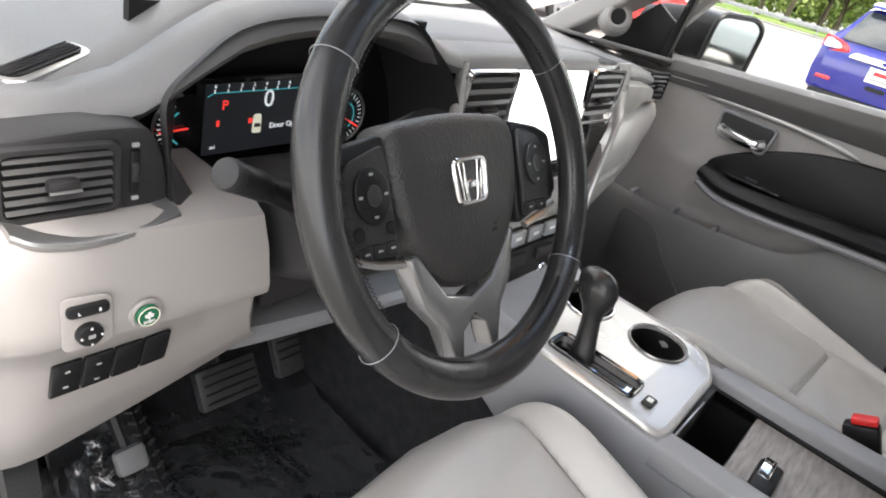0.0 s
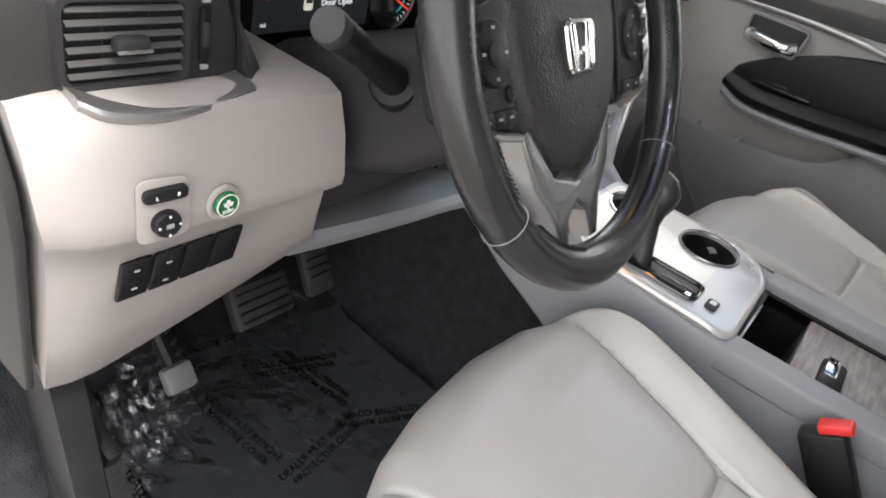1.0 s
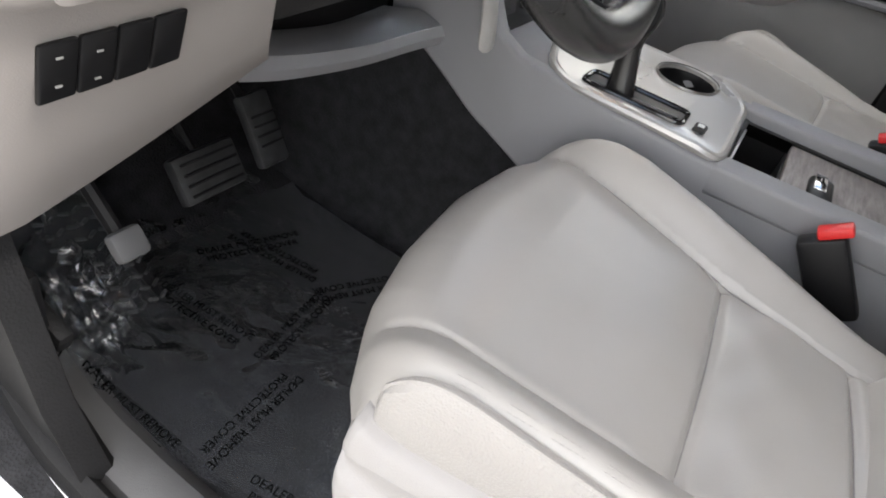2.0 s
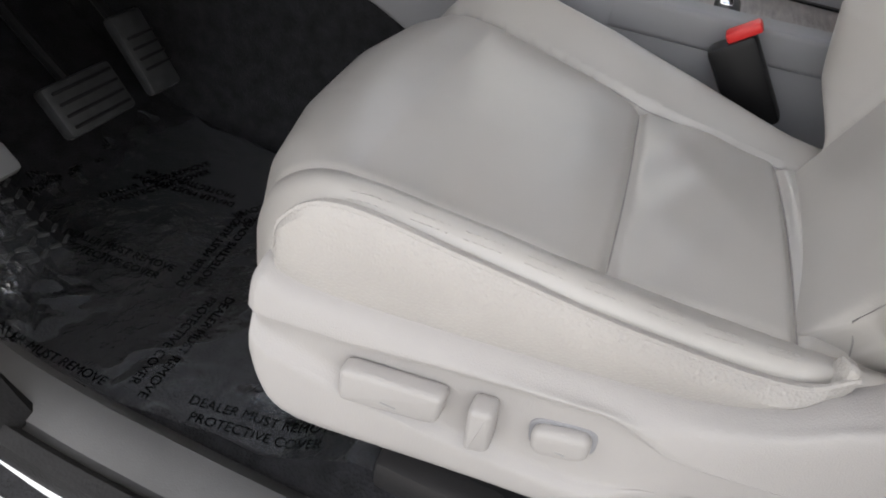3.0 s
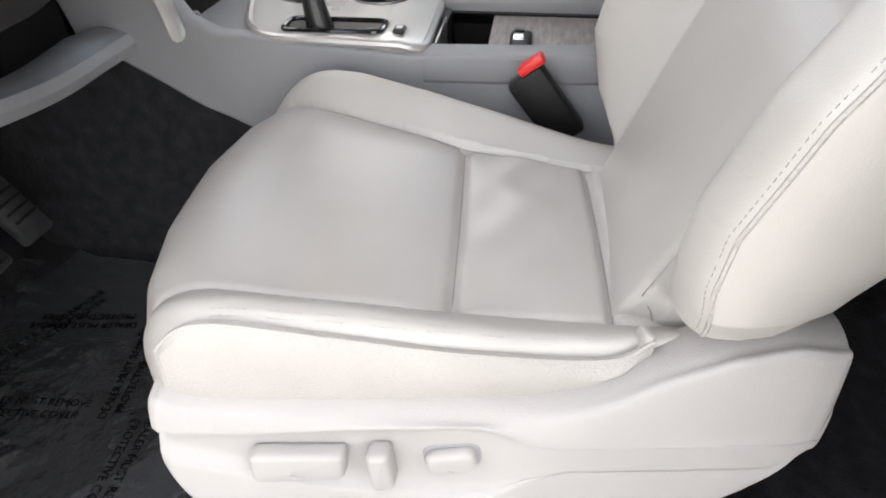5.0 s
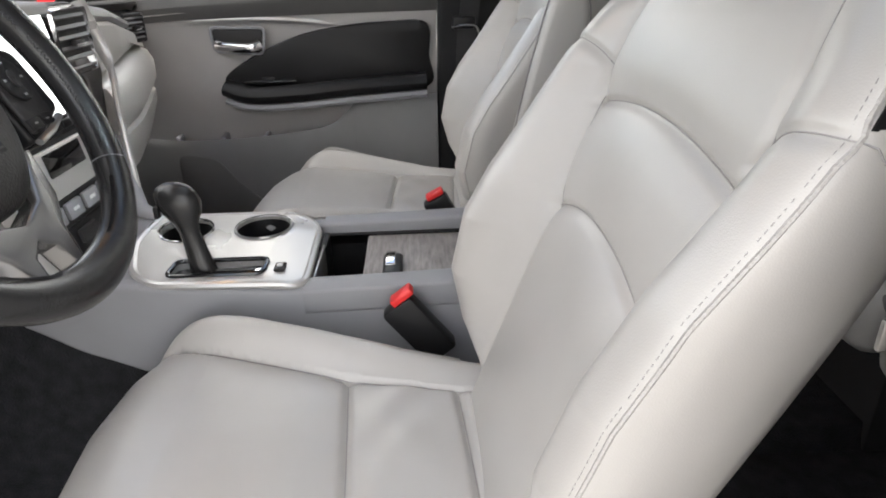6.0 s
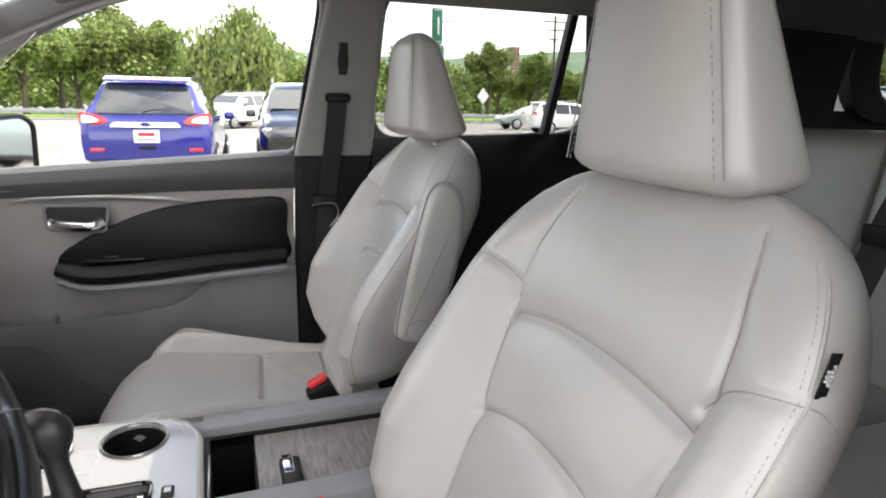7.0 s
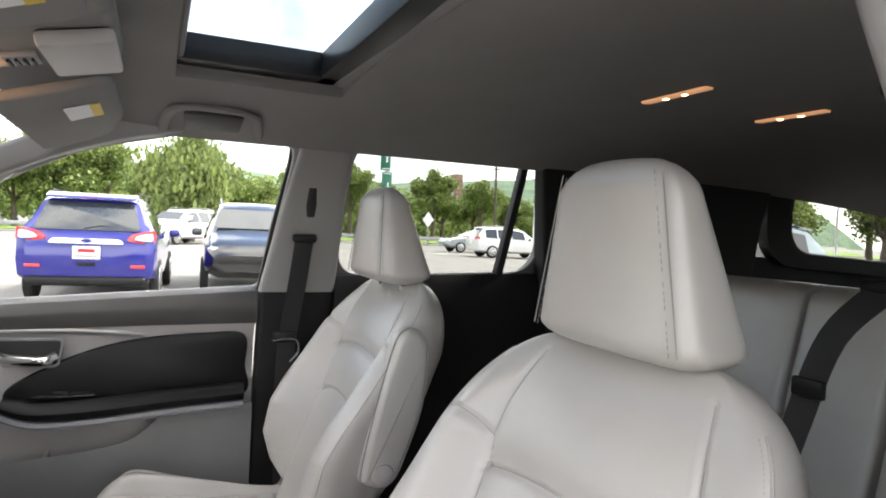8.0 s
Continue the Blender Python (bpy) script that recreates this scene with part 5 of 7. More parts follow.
for i in range(4):
    x0, x1 = -0.691 + 0.0232 * i, -0.691 + 0.0232 * i + 0.0220
    def low(x, z):
        k = (x + 0.733) / 0.213
        return (x, 0.163 - 0.013 * k - 0.003 * math.sin(math.pi * k) - (z - 0.942) * 0.26, z)
    rise = 0.0008 * i
    z1 = 0.921 + 0.0022 * i
    sw = part("blank_switch" if i > 1 else "push_switch", slab(round_poly([low(x0, 0.880 + 0.0030 * i), low(x1, 0.8830 + 0.0030 * i), low(x1, z1 + 0.0022), low(x0, z1)], 0.002, 2), (0, -0.004, 0), 0.0012), BLACK, knee, "square black push switch" if i < 2 else "blank black switch cover")
    if i < 2:
        for dz in (-0.007, 0.006):
            q = Vector(low((x0 + x1) / 2, 0.903 + dz * 1.5))
            part("switch_symbol", box((q.x, q.y - 0.0045, q.z), (0.004, 0.001, 0.0012)), GREY_PRINT, sw)

# panels beside and under the column
part("column_panel", slab(round_poly([(-0.484, 0.185, 1.010), (-0.20, 0.205, 1.015), (-0.19, 0.20, 0.90), (-0.30, 0.205, 0.878), (-0.476, 0.195, 0.88)], 0.01), (0, 0.06, 0), 0.004), DARK, dash, "charcoal panel under the column")
part("fascia_side", slab([(-0.594, 0.186, 1.085), (-0.560, 0.190, 1.03), (-0.490, 0.186, 1.034), (-0.500, 0.182, 1.012), (-0.588, 0.172, 1.034)], (0, 0.03, 0), 0.003), DARK, dash)
knee_line = smooth_line([(-0.500, 0.215, 0.842), (-0.426, 0.234, 0.815), (-0.34, 0.245, 0.795), (-0.258, 0.245, 0.786), (-0.19, 0.232, 0.792), (-0.15, 0.215, 0.800)], 6)
rings = [[p + Vector(q) for q in ((0, -0.010, 0.012), (0, -0.016, 0.0), (0, -0.010, -0.014), (0, 0.05, -0.018), (0, 0.09, 0.0), (0, 0.03, 0.018))] for p in knee_line]
part("knee_strip", loft(rings), PLASTIC_COOL, dash, "grey strip over the footwell")
part("column_cubby", slab([(-0.50, 0.30, 0.80), (-0.14, 0.30, 0.78), (-0.14, 0.30, 0.92), (-0.50, 0.30, 0.92)], (0, 0.01, 0)), BLACK, dash)

# centre stack
stack = thing("centre_stack", (0.0, 0.2, 0.80), "silver and black centre stack with a touchscreen whitened by painted reflection", "control panel")


def sp(x, z, out=0.0):
    """A place on the stack's face, which leans back."""
    return Vector((x, 0.150 + 0.16 * (z - 0.80) / 1.0 * 1.0 - out, z))


def sslab(pts, out, depth, r, corner=0.0):
    line = round_poly([sp(x, z, out) for x, z in pts], corner, 4) if corner else [sp(x, z, out) for x, z in pts]
    return slab(line, (0, -depth, 0), r, 2)


part("stack_body", sslab(((-0.225, 1.150), (0.215, 1.150), (0.222, 1.04), (0.180, 0.96), (0.135, 0.86), (0.120, 0.76), (-0.115, 0.76), (-0.130, 0.86), (-0.175, 0.96), (-0.230, 1.04)), -0.07, 0.066, 0.006, 0.012), DARK, stack, "charcoal stack housing")
part("gloss_panel", sslab(((-0.222, 1.146), (0.212, 1.146), (0.214, 1.040), (0.160, 0.978), (-0.155, 0.978), (-0.222, 1.040)), -0.004, 0.005, 0.002, 0.010), GLOSS, stack, "gloss black panel round the screen")
for x0, x1, sg in ((-0.214, -0.118, -1), (0.106, 0.204, 1)):
    air_vent(x0, x1, 1.048, 1.138, sp(0, 1.09, 0.003).y, 6, stack, CHROME)
# White glow stands in for bright sky reflected in the screen.
SCREEN = glow("screen_reflection_glow", (0.9, 0.93, 0.95), 1.0)
scr = part("screen", sslab(((-0.104, 1.140), (0.094, 1.140), (0.094, 1.004), (-0.104, 1.004)), 0.001, 0.003, 0.001, 0.003), SCREEN, stack, "touchscreen glowing white for the daylight reflected in it")
part("volume_knob", cyl(sp(-0.110, 1.035, 0.002), sp(-0.110, 1.035, 0.016), 0.010, 0.009, 24, 0.002), BLACK, stack, "black volume knob")
for i in range(6):
    part("screen_button", sslab(((-0.09 + 0.031 * i, 0.998), (-0.063 + 0.031 * i, 0.998), (-0.063 + 0.031 * i, 0.986), (-0.09 + 0.031 * i, 0.986)), 0.001, 0.003, 0.001), BLACK, stack)
climate = part("climate_panel", sslab(((-0.165, 0.972), (0.168, 0.972), (0.158, 0.905), (-0.155, 0.905)), -0.002, 0.006, 0.002, 0.010), SILVER, stack, "silver framed climate panel")
part("climate_display", sslab(((-0.05, 0.968), (0.05, 0.968), (0.05, 0.935), (-0.05, 0.935)), 0.004, 0.002, 0.0005, 0.003), GLOSS, climate, "dark climate display")
for x in (-0.115, 0.118):
    part("climate_rocker", sslab(((x - 0.026, 0.966), (x + 0.026, 0.966), (x + 0.024, 0.925), (x - 0.024, 0.925)), 0.004, 0.006, 0.002, 0.004), BLACK, climate, "black temperature rocker")
    part("rocker_ridge", sslab(((x - 0.022, 0.950), (x + 0.022, 0.950), (x + 0.022, 0.944), (x - 0.022, 0.944)), 0.010, 0.003, 0.001), SATIN, climate)
for i in range(6):
    x = -0.125 + 0.05 * i
    part("climate_button", sslab(((x - 0.021, 0.896), (x + 0.021, 0.896), (x + 0.020, 0.872), (x - 0.020, 0.872)), -0.001, 0.006, 0.0015, 0.003), PLASTIC_COOL, stack, "grey climate button")
    part("button_print", sslab(((x - 0.008, 0.887), (x + 0.008, 0.887), (x + 0.008, 0.882), (x - 0.008, 0.882)), 0.0052, 0.0004, 0), WHITE, stack)
part("lower_bezel", sslab(((-0.125, 0.864), (0.13, 0.864), (0.115, 0.775), (-0.11, 0.775)), -0.003, 0.005, 0.002, 0.010), BLACK, stack, "black lower bezel with sockets")
for x in (-0.09, -0.02, 0.06):
    part("heater_switch", sslab(((x - 0.024, 0.856), (x + 0.024, 0.856), (x + 0.024, 0.836), (x - 0.024, 0.836)), 0.002, 0.006, 0.0015, 0.003), DARK, stack, "dark rocker switch")
for x in (-0.08, 0.07):
    part("power_socket", tube([sp(x + 0.013 * math.cos(a), 0.805 + 0.013 * math.sin(a), 0.003) for a in np.linspace(0, 2 * math.pi, 24, endpoint=False)], 0.0025, 6, closed=True, up=(0, 1, 0)), CHROME, stack, "chrome ringed power socket")
part("usb_slot", sslab(((-0.03, 0.812), (0.02, 0.812), (0.02, 0.795), (-0.03, 0.795)), 0.002, 0.001, 0), GLOSS, stack)
for sg in (-1, 1):
    edge = smooth_line([sp(sg * 0.221, 1.150, 0.002), sp(sg * 0.228, 1.090, 0.006), sp(sg * 0.224, 1.035, 0.010), sp(sg * 0.190, 0.97, 0.012), sp(sg * 0.156, 0.87, 0.012), sp(sg * 0.142, 0.785, 0.008)], 6)
    part("side_blade", tube(edge, 0.006, 10, r2=0.011), SILVER, stack, "satin silver side blade")

# passenger side of the dash
rings, rings2 = [], []
for x in np.linspace(0.215, 0.755, 28):
    e, f = interp(x, FX, FY) - 0.004, interp(x, FX, FZ)
    up = 0.03 * math.sin(math.pi * min(1, max(0, (x - 0.2) / 0.6)))
    rings.append([(x, y, z) for y, z in ((e + 0.10, f - 0.03), (e + 0.02, f - 0.022), (e - 0.002, f - 0.034), (e - 0.006, f - 0.06), (e + 0.0, 1.035 + up * 0.3), (e + 0.012, 1.022 + up * 0.3), (e + 0.10, 1.015))])
    rings2.append([(x, y, z) for y, z in ((e + 0.10, 1.020), (e + 0.012, 1.018 + up * 0.3), (e - 0.012, 1.008 + up * 0.3), (e - 0.024, 0.985), (e - 0.022, 0.945), (e - 0.010, 0.925), (e - 0.005, 0.921), (e - 0.014, 0.915), (e - 0.012, 0.885), (e + 0.010, 0.830), (e + 0.06, 0.780), (e + 0.18, 0.760), (e + 0.18, 1.0))])
# Paler seat leather here stands in for light through the windscreen.
part("passenger_pad", loft(rings), LEATHER, dash, "padded upper dash, in paler grey for windscreen light")
part("glove_box", loft(rings2), LEATHER, dash, "glove box face, in paler grey for windscreen light", sharp=50)
air_vent(0.590, 0.690, 1.045, 1.098, 0.296, 5, dash, DARK, skew=-0.004)
part("dash_corner", slab([(0.70, 0.30, 1.12), (0.76, 0.34, 1.10), (0.76, 0.80, 1.09), (0.60, 0.80, 1.10)], (0, 0, 0.01), 0.003), DARK_TOP, dash)

# speaker on the windscreen pillar
tw = Vector((0.655, 0.455, 1.180))
td = (Vector((-0.8, -0.55, 0.25))).normalized()
speaker = thing("pillar_speaker", tuple(tw), "round silver ringed pillar tweeter", "speaker")
part("speaker_plate", cyl(tw - td * 0.03, tw + td * 0.012, 0.042, 0.034, 28, 0.004), PILLAR, speaker)
side1 = td.cross(Vector((0, 0, 1))).normalized()
side2 = side1.cross(td)
part("speaker_ring", tube([tw + td * 0.013 + side1 * (0.024 * math.cos(a)) + side2 * (0.024 * math.sin(a)) for a in np.linspace(0, 2 * math.pi, 28, endpoint=False)], 0.006, 8, closed=True, up=tuple(td)), PILLAR, speaker, "silver ring")
part("speaker_mesh", cyl(tw + td * 0.008, tw + td * 0.014, 0.021, n=24), BLACK, speaker, "black speaker mesh")

# ---- centre console ----
console = thing("centre_console", (0.015, -0.1, FLOOR_Z), "grey centre console with silver shifter panel", "console")
for x0, sg in ((-0.130, -1), (0.138, 1)):
    low = [(0.30, 0.79), (0.25, 0.765), (0.19, 0.735), (0.14, 0.710), (0.09, 0.692), (0.0, 0.655), (-0.20, 0.56), (-0.50, 0.48)]
    pts = [(-0.50, 0.790), (-0.15, 0.790), (0.0, 0.800), (0.10, 0.808), (0.130, 0.826), (0.145, 0.87), (0.165, 0.94), (0.30, 0.95)] + [(p.x, p.y) for p in smooth_line([(a, b, 0) for a, b in low], 4)]
    part("console_side", slab([(x0 - sg * 0.002 + sg * 0.028 * step((0.78 - z) / 0.14) + sg * 0.046 * step((z - 0.78) / 0.16), y, z) for y, z in pts], (-sg * 0.030, 0, 0), 0.008, 3), PLASTIC_COOL, console, "cool grey console side", sharp=50)
    part("tunnel_carpet", slab([(x0 - sg * 0.004, 0.78, 0.40), (x0 - sg * 0.004, -0.5, 0.40), (x0 - sg * 0.004, -0.5, 0.60), (x0 - sg * 0.004, 0.2, 0.76), (x0 - sg * 0.004, 0.78, 0.80)], (-sg * 0.02, 0, 0)), CARPET, console)
    # side rail over the bin
    rail = [(x0 - sg * 0.016, -0.172, 0.784), (x0 - sg * 0.016, -0.30, 0.787), (x0 - sg * 0.016, -0.50, 0.794)]
    sec = [(p.x, p.y) for p in round_poly([(-0.022, -0.03, 0), (0.022, -0.03, 0), (0.022, 0.008, 0), (-0.022, 0.008, 0)], 0.006, 3)]
    part("side_rail", sweep(rail, sec), PLASTIC_COOL, console, "grey rail beside the storage bin")
# silver panel with openings left for the shift gate and cup holders
PX0, PX1, PY0, PZ = -0.124, 0.130, -0.172, 0.806


def pz(x, y):
    return PZ + 0.012 * step((y - 0.02) / 0.12) - 0.010 * step((-0.12 - y) / 0.05)


panel_line = round_poly([(PX0, PY0, 0), (0.075, PY0 + 0.004, 0), (0.115, -0.147, 0), (PX1, -0.09, 0), (PX1, 0.05, 0), (0.110, 0.100, 0), (0.0, 0.100, 0), (-0.095, 0.068, 0), (PX0, 0.03, 0)], 0.03, 5)


def hole(c, rx, ry, n=28):
    return [(c[0] + rx * math.cos(a), c[1] + ry * math.sin(a)) for a in np.linspace(0, 2 * math.pi, n, endpoint=False)]


gate = [(p.x, p.y) for p in round_poly([(-0.106, 0.020, 0), (-0.057, 0.020, 0), (-0.057, -0.113, 0), (-0.106, -0.113, 0)], 0.012, 4)]
cup_a, cup_b = hole((0.064, -0.080), 0.046, 0.043), hole((0.058, 0.042), 0.046, 0.040)
bm = bmesh.new()
loops = []
for line in ([(p.x, p.y) for p in panel_line], gate, cup_a, cup_b):
    vs = [bm.verts.new((x, y, pz(x, y))) for x, y in line]
    loops += [bm.edges.new((vs[i], vs[(i + 1) % len(vs)])) for i in range(len(vs))]
bmesh.ops.triangle_fill(bm, use_beauty=True, use_dissolve=False, edges=loops)
ret = bmesh.ops.extrude_face_region(bm, geom=list(bm.faces))
for v in (g for g in ret["geom"] if isinstance(g, bmesh.types.BMVert)):
    v.co.z -= 0.05
silver = part("shifter_panel", bm, SILVER, console, "satin silver panel with cup holders", sharp=30)
part("panel_edge", tube([(p.x, p.y, pz(p.x, p.y) - 0.004) for p in panel_line], 0.0062, 8, closed=True), SILVER, silver)
for nm, c in (("front", (0.058, 0.042)), ("rear", (0.064, -0.080))):
    rx, ry = 0.0465, 0.0435 if nm == "rear" else 0.0405
    cup = part("cup_holder", loft([[(c[0] + rx * k * math.cos(a), c[1] + ry * k * math.sin(a), z) for a in np.linspace(0, 2 * math.pi, 28, endpoint=False)] for k, z in ((1.04, PZ + 0.004), (1.0, PZ + 0.001), (0.97, PZ - 0.012), (0.93, PZ - 0.050), (0.88, PZ - 0.055), (0.4, PZ - 0.055), (0.001, PZ - 0.055))], cap=False), BLACK, silver, "black round cup holder")
    part("cup_mat", cyl((c[0], c[1], PZ - 0.056), (c[0], c[1], PZ - 0.053), 0.037, 0.037, 24), RUBBER, cup, "black rubber cup mat")
    part("cup_rim", tube([(c[0] + rx * 1.02 * math.cos(a), c[1] + ry * 1.02 * math.sin(a), pz(c[0], c[1] + ry * math.sin(a)) + 0.001) for a in np.linspace(0, 2 * math.pi, 32, endpoint=False)], 0.0022, 6, closed=True), CHROME if nm == "front" else SATIN, cup)
part("cup_bridge", box((0.062, -0.018, PZ - 0.012), (0.060, 0.022, 0.02), 0.006), BLACK, silver)
gate_part = part("shift_gate", slab([(x, y, PZ - 0.012) for x, y in gate], (0, 0, -0.02)), GLOSS, silver, "gloss black shift gate")
part("gate_frame", tube([(x, y, pz(x, y) + 0.001) for x, y in gate], 0.0035, 8, closed=True), GLOSS, gate_part)
part("gate_insert", slab([(p.x, p.y, PZ - 0.009) for p in round_poly([(-0.094, -0.028, 0), (-0.068, -0.028, 0), (-0.066, -0.105, 0), (-0.096, -0.105, 0)], 0.006, 4)], (0, 0, 0.004), 0.001), CHROME, gate_part, "polished gate plate")
part("gate_slot", slab([(p.x, p.y, PZ - 0.0045) for p in round_poly([(-0.086, -0.013, 0), (-0.076, -0.013, 0), (-0.076, -0.098, 0), (-0.086, -0.098, 0)], 0.003, 3)], (0, 0, 0.001)), BLACK, gate_part)
part("parking_brake_button", box((-0.084, -0.134, PZ - 0.001), (0.024, 0.016, 0.006), 0.003), DARK, silver, "dark parking brake button")
part("brake_symbol", box((-0.084, -0.134, PZ + 0.0025), (0.010, 0.008, 0.0008)), WHITE, silver)
# front tray rising to the stack
part("front_tray", slab([(-0.126, 0.010, 0.798), (-0.124, 0.035, 0.800), (-0.095, 0.070, 0.804), (0.0, 0.102, 0.808), (0.132, 0.102, 0.808), (0.132, 0.21, 0.812), (-0.126, 0.21, 0.812)], (0, 0, -0.01)), PLASTIC_COOL, console, "grey tray in front of the shifter")
lever_root, lever_top = Vector((-0.078, -0.026, PZ - 0.01)), Vector((-0.066, 0.000, 0.922))
lever = part("shift_lever", loft([[(lever_root.lerp(lever_top, k) + Vector((rx * math.cos(a), ry * math.sin(a), 0))) for a in np.linspace(0, 2 * math.pi, 18, endpoint=False)] for k, rx, ry in ((0, 0.016, 0.020), (0.25, 0.013, 0.016), (0.5, 0.012, 0.014), (0.62, 0.014, 0.018), (0.72, 0.018, 0.026), (0.85, 0.0205, 0.031), (0.95, 0.019, 0.029), (1.02, 0.014, 0.022), (1.06, 0.006, 0.010))]), WHEEL, console, "black leather shift lever")
part("lever_button", box((-0.072, 0.026, 0.890), (0.012, 0.008, 0.018), 0.003), BLACK, lever, "black release button")
# bin and wood-look lid
bin_t = part("storage_bin", box((-0.008, -0.21, 0.58), (0.20, 0.09, 0.02)), BLACK, console, "open black storage bin")
for c_, s_ in (((-0.008, -0.178, 0.68), (0.20, 0.008, 0.20)), ((-0.008, -0.249, 0.67), (0.20, 0.008, 0.18)), ((-0.106, -0.213, 0.68), (0.006, 0.066, 0.19)), ((0.092, -0.213, 0.68), (0.006, 0.066, 0.19))):
    part("bin_wall", box(c_, s_), BLACK, bin_t)
part("bin_light_edge", box((-0.04, -0.1825, 0.768), (0.11, 0.003, 0.05), 0.001), SATIN, console)
lid = part("sliding_lid", box((-0.008, -0.377, 0.768), (0.195, 0.26, 0.012), 0.003), WOOD, console, "grey wood-grain sliding lid")
part("lid_latch", box((-0.048, -0.292, 0.779), (0.080, 0.030, 0.014), 0.006, 3), BLACK, lid, "black latch")
part("latch_chrome", box((-0.032, -0.289, 0.7865), (0.046, 0.015, 0.004), 0.0015), CHROME, lid, "chrome latch plate")
for x in (-0.110, 0.094):
    part("lid_track", box((x, -0.345, 0.768), (0.010, 0.33, 0.016)), BLACK, console)

# ---- footwell: pedals, mat, plastic cover ----
# Paler than plain rubber, painting in light caught by treads and pads.
TREAD = mat("lit_tread_rubber", (0.034, 0.035, 0.037), 0.5, vary=0.3, vary_size=60)
for nm, c, sz, turn_, lab, root in (
    ("brake_pedal", (-0.362, 0.395, 0.572), (0.105, 0.022, 0.065), (-35, 0, 0), "wide black rubber brake pedal", (-0.37, 0.55, 0.78)),
    ("accelerator_pedal", (-0.240, 0.415, 0.585), (0.055, 0.02, 0.11), (-32, 0, 0), "narrow black accelerator pedal", (-0.24, 0.56, 0.78)),
    ("parking_brake_pedal", (-0.572, 0.275, 0.640), (0.036, 0.018, 0.032), (-40, 0, 0), "worn grey foot brake pedal", (-0.585, 0.38, 0.82)),
):
    ped = thing(nm, root, lab, "pedal")
    part("pad", box(c, sz, 0.006, 2, turn_), TREAD if nm != "parking_brake_pedal" else SILL, ped)
    for i in range(4 if nm != "parking_brake_pedal" else 0):
        part("pad_rib", box((c[0], c[1] - 0.012 + 0.008 * (i - 1.5), c[2] + 0.008 + (i - 1.5) * 0.012), (sz[0] * 0.85, 0.003, 0.004), 0.001, 1, turn_), RUBBER, ped)
    part("arm", tube(smooth_line([root, ((root[0] + c[0]) / 2, (root[1] + c[1]) / 2 + 0.03, (root[2] + c[2]) / 2), (c[0], c[1] + 0.012, c[2])], 5), 0.008, 8), BLACK, ped, "black pedal arm")
rest = thing("footrest", (-0.53, 0.42, 0.43), "black footrest with a raised chevron tread", "footrest")
part("rest_body", slab([(-0.605, 0.345, 0.420), (-0.465, 0.345, 0.420), (-0.465, 0.56, 0.585), (-0.605, 0.56, 0.585)], (0, 0.02, 0.012), 0.004), RUBBER, rest)
tread_me = mesh_of(box((0, 0, 0), (0.013, 0.0042, 0.007), 0.0012, 1), TREAD, "tread")
for i in range(14):
    for j in range(6):
        k = (i + 0.5) / 14
        tread = new("tread", tread_me)
        tread.parent = rest
        tread.matrix_basis = pose(-0.551 + 0.0160 * j - rest.location.x, 0.35 + 0.205 * k - rest.location.y, 0.425 + 0.157 * k + 0.010 - rest.location.z, 37, 0, 32 if j % 2 else -32)
mat_t = thing("floor_mat", (-0.40, 0.25, FLOOR_Z), "black carpet mat covered by clear film", "floor mat")
# Blue-leaning pile colour carries some of the mat's sheen.
MAT_TOP = mat("mat_pile", (0.015, 0.0158, 0.0185), 0.9, grain=0.8, grain_size=300, vary=0.3, vary_size=25)
part("mat_sheet", slab(round_poly([(-0.600, -0.035, 0.412), (-0.17, -0.035, 0.412), (-0.15, 0.40, 0.412), (-0.30, 0.42, 0.412), (-0.46, 0.42, 0.412), (-0.475, 0.34, 0.412), (-0.595, 0.335, 0.412)], 0.03, 4), (0, 0, 0.008), 0.003), MAT_TOP, mat_t, "black carpet pile")
film = thing("protective_film", (-0.40, 0.2, FLOOR_Z + 0.01), "clear crinkled plastic film printed with black words", "plastic film")
FILM = bpy.data.materials.new("clear_film")
FILM.use_nodes = True
fn, fl = FILM.node_tree.nodes, FILM.node_tree.links
clear, shine, both = fn.new("ShaderNodeBsdfTransparent"), fn.new("ShaderNodeBsdfGlossy"), fn.new("ShaderNodeMixShader")
clear.inputs["Color"].default_value = (0.93, 0.94, 0.95, 1)
shine.inputs["Roughness"].default_value = 0.07
fres = fn.new("ShaderNodeFresnel")
fres.inputs["IOR"].default_value = 1.5
crinkle, cb = fn.new("ShaderNodeTexNoise"), fn.new("ShaderNodeBump")
crinkle.inputs["Scale"].default_value, crinkle.inputs["Detail"].default_value = 45, 5
cb.inputs["Strength"].default_value, cb.inputs["Distance"].default_value = 0.5, 0.006
fl.new(fn.new("ShaderNodeNewGeometry").outputs["Position"], crinkle.inputs["Vector"])
fl.new(crinkle.outputs["Fac"], cb.inputs["Height"])
fl.new(cb.outputs[0], shine.inputs["Normal"])
fl.new(fres.outputs[0], both.inputs[0])
fl.new(clear.outputs[0], both.inputs[1])
fl.new(shine.outputs[0], both.inputs[2])
# Bluish diffuse veil: film haze plus the sky sheen painted onto it.
haze_and_sheen, veil_mix = fn.new("ShaderNodeBsdfDiffuse"), fn.new("ShaderNodeMixShader")
haze_and_sheen.inputs["Color"].default_value = (0.72, 0.76, 0.84, 1)
veil_mix.inputs[0].default_value = 0.028
fl.new(both.outputs[0], veil_mix.inputs[1])
fl.new(haze_and_sheen.outputs[0], veil_mix.inputs[2])
fl.new(veil_mix.outputs[0], fn["Material Output"].inputs["Surface"])
nx, ny = 110, 130


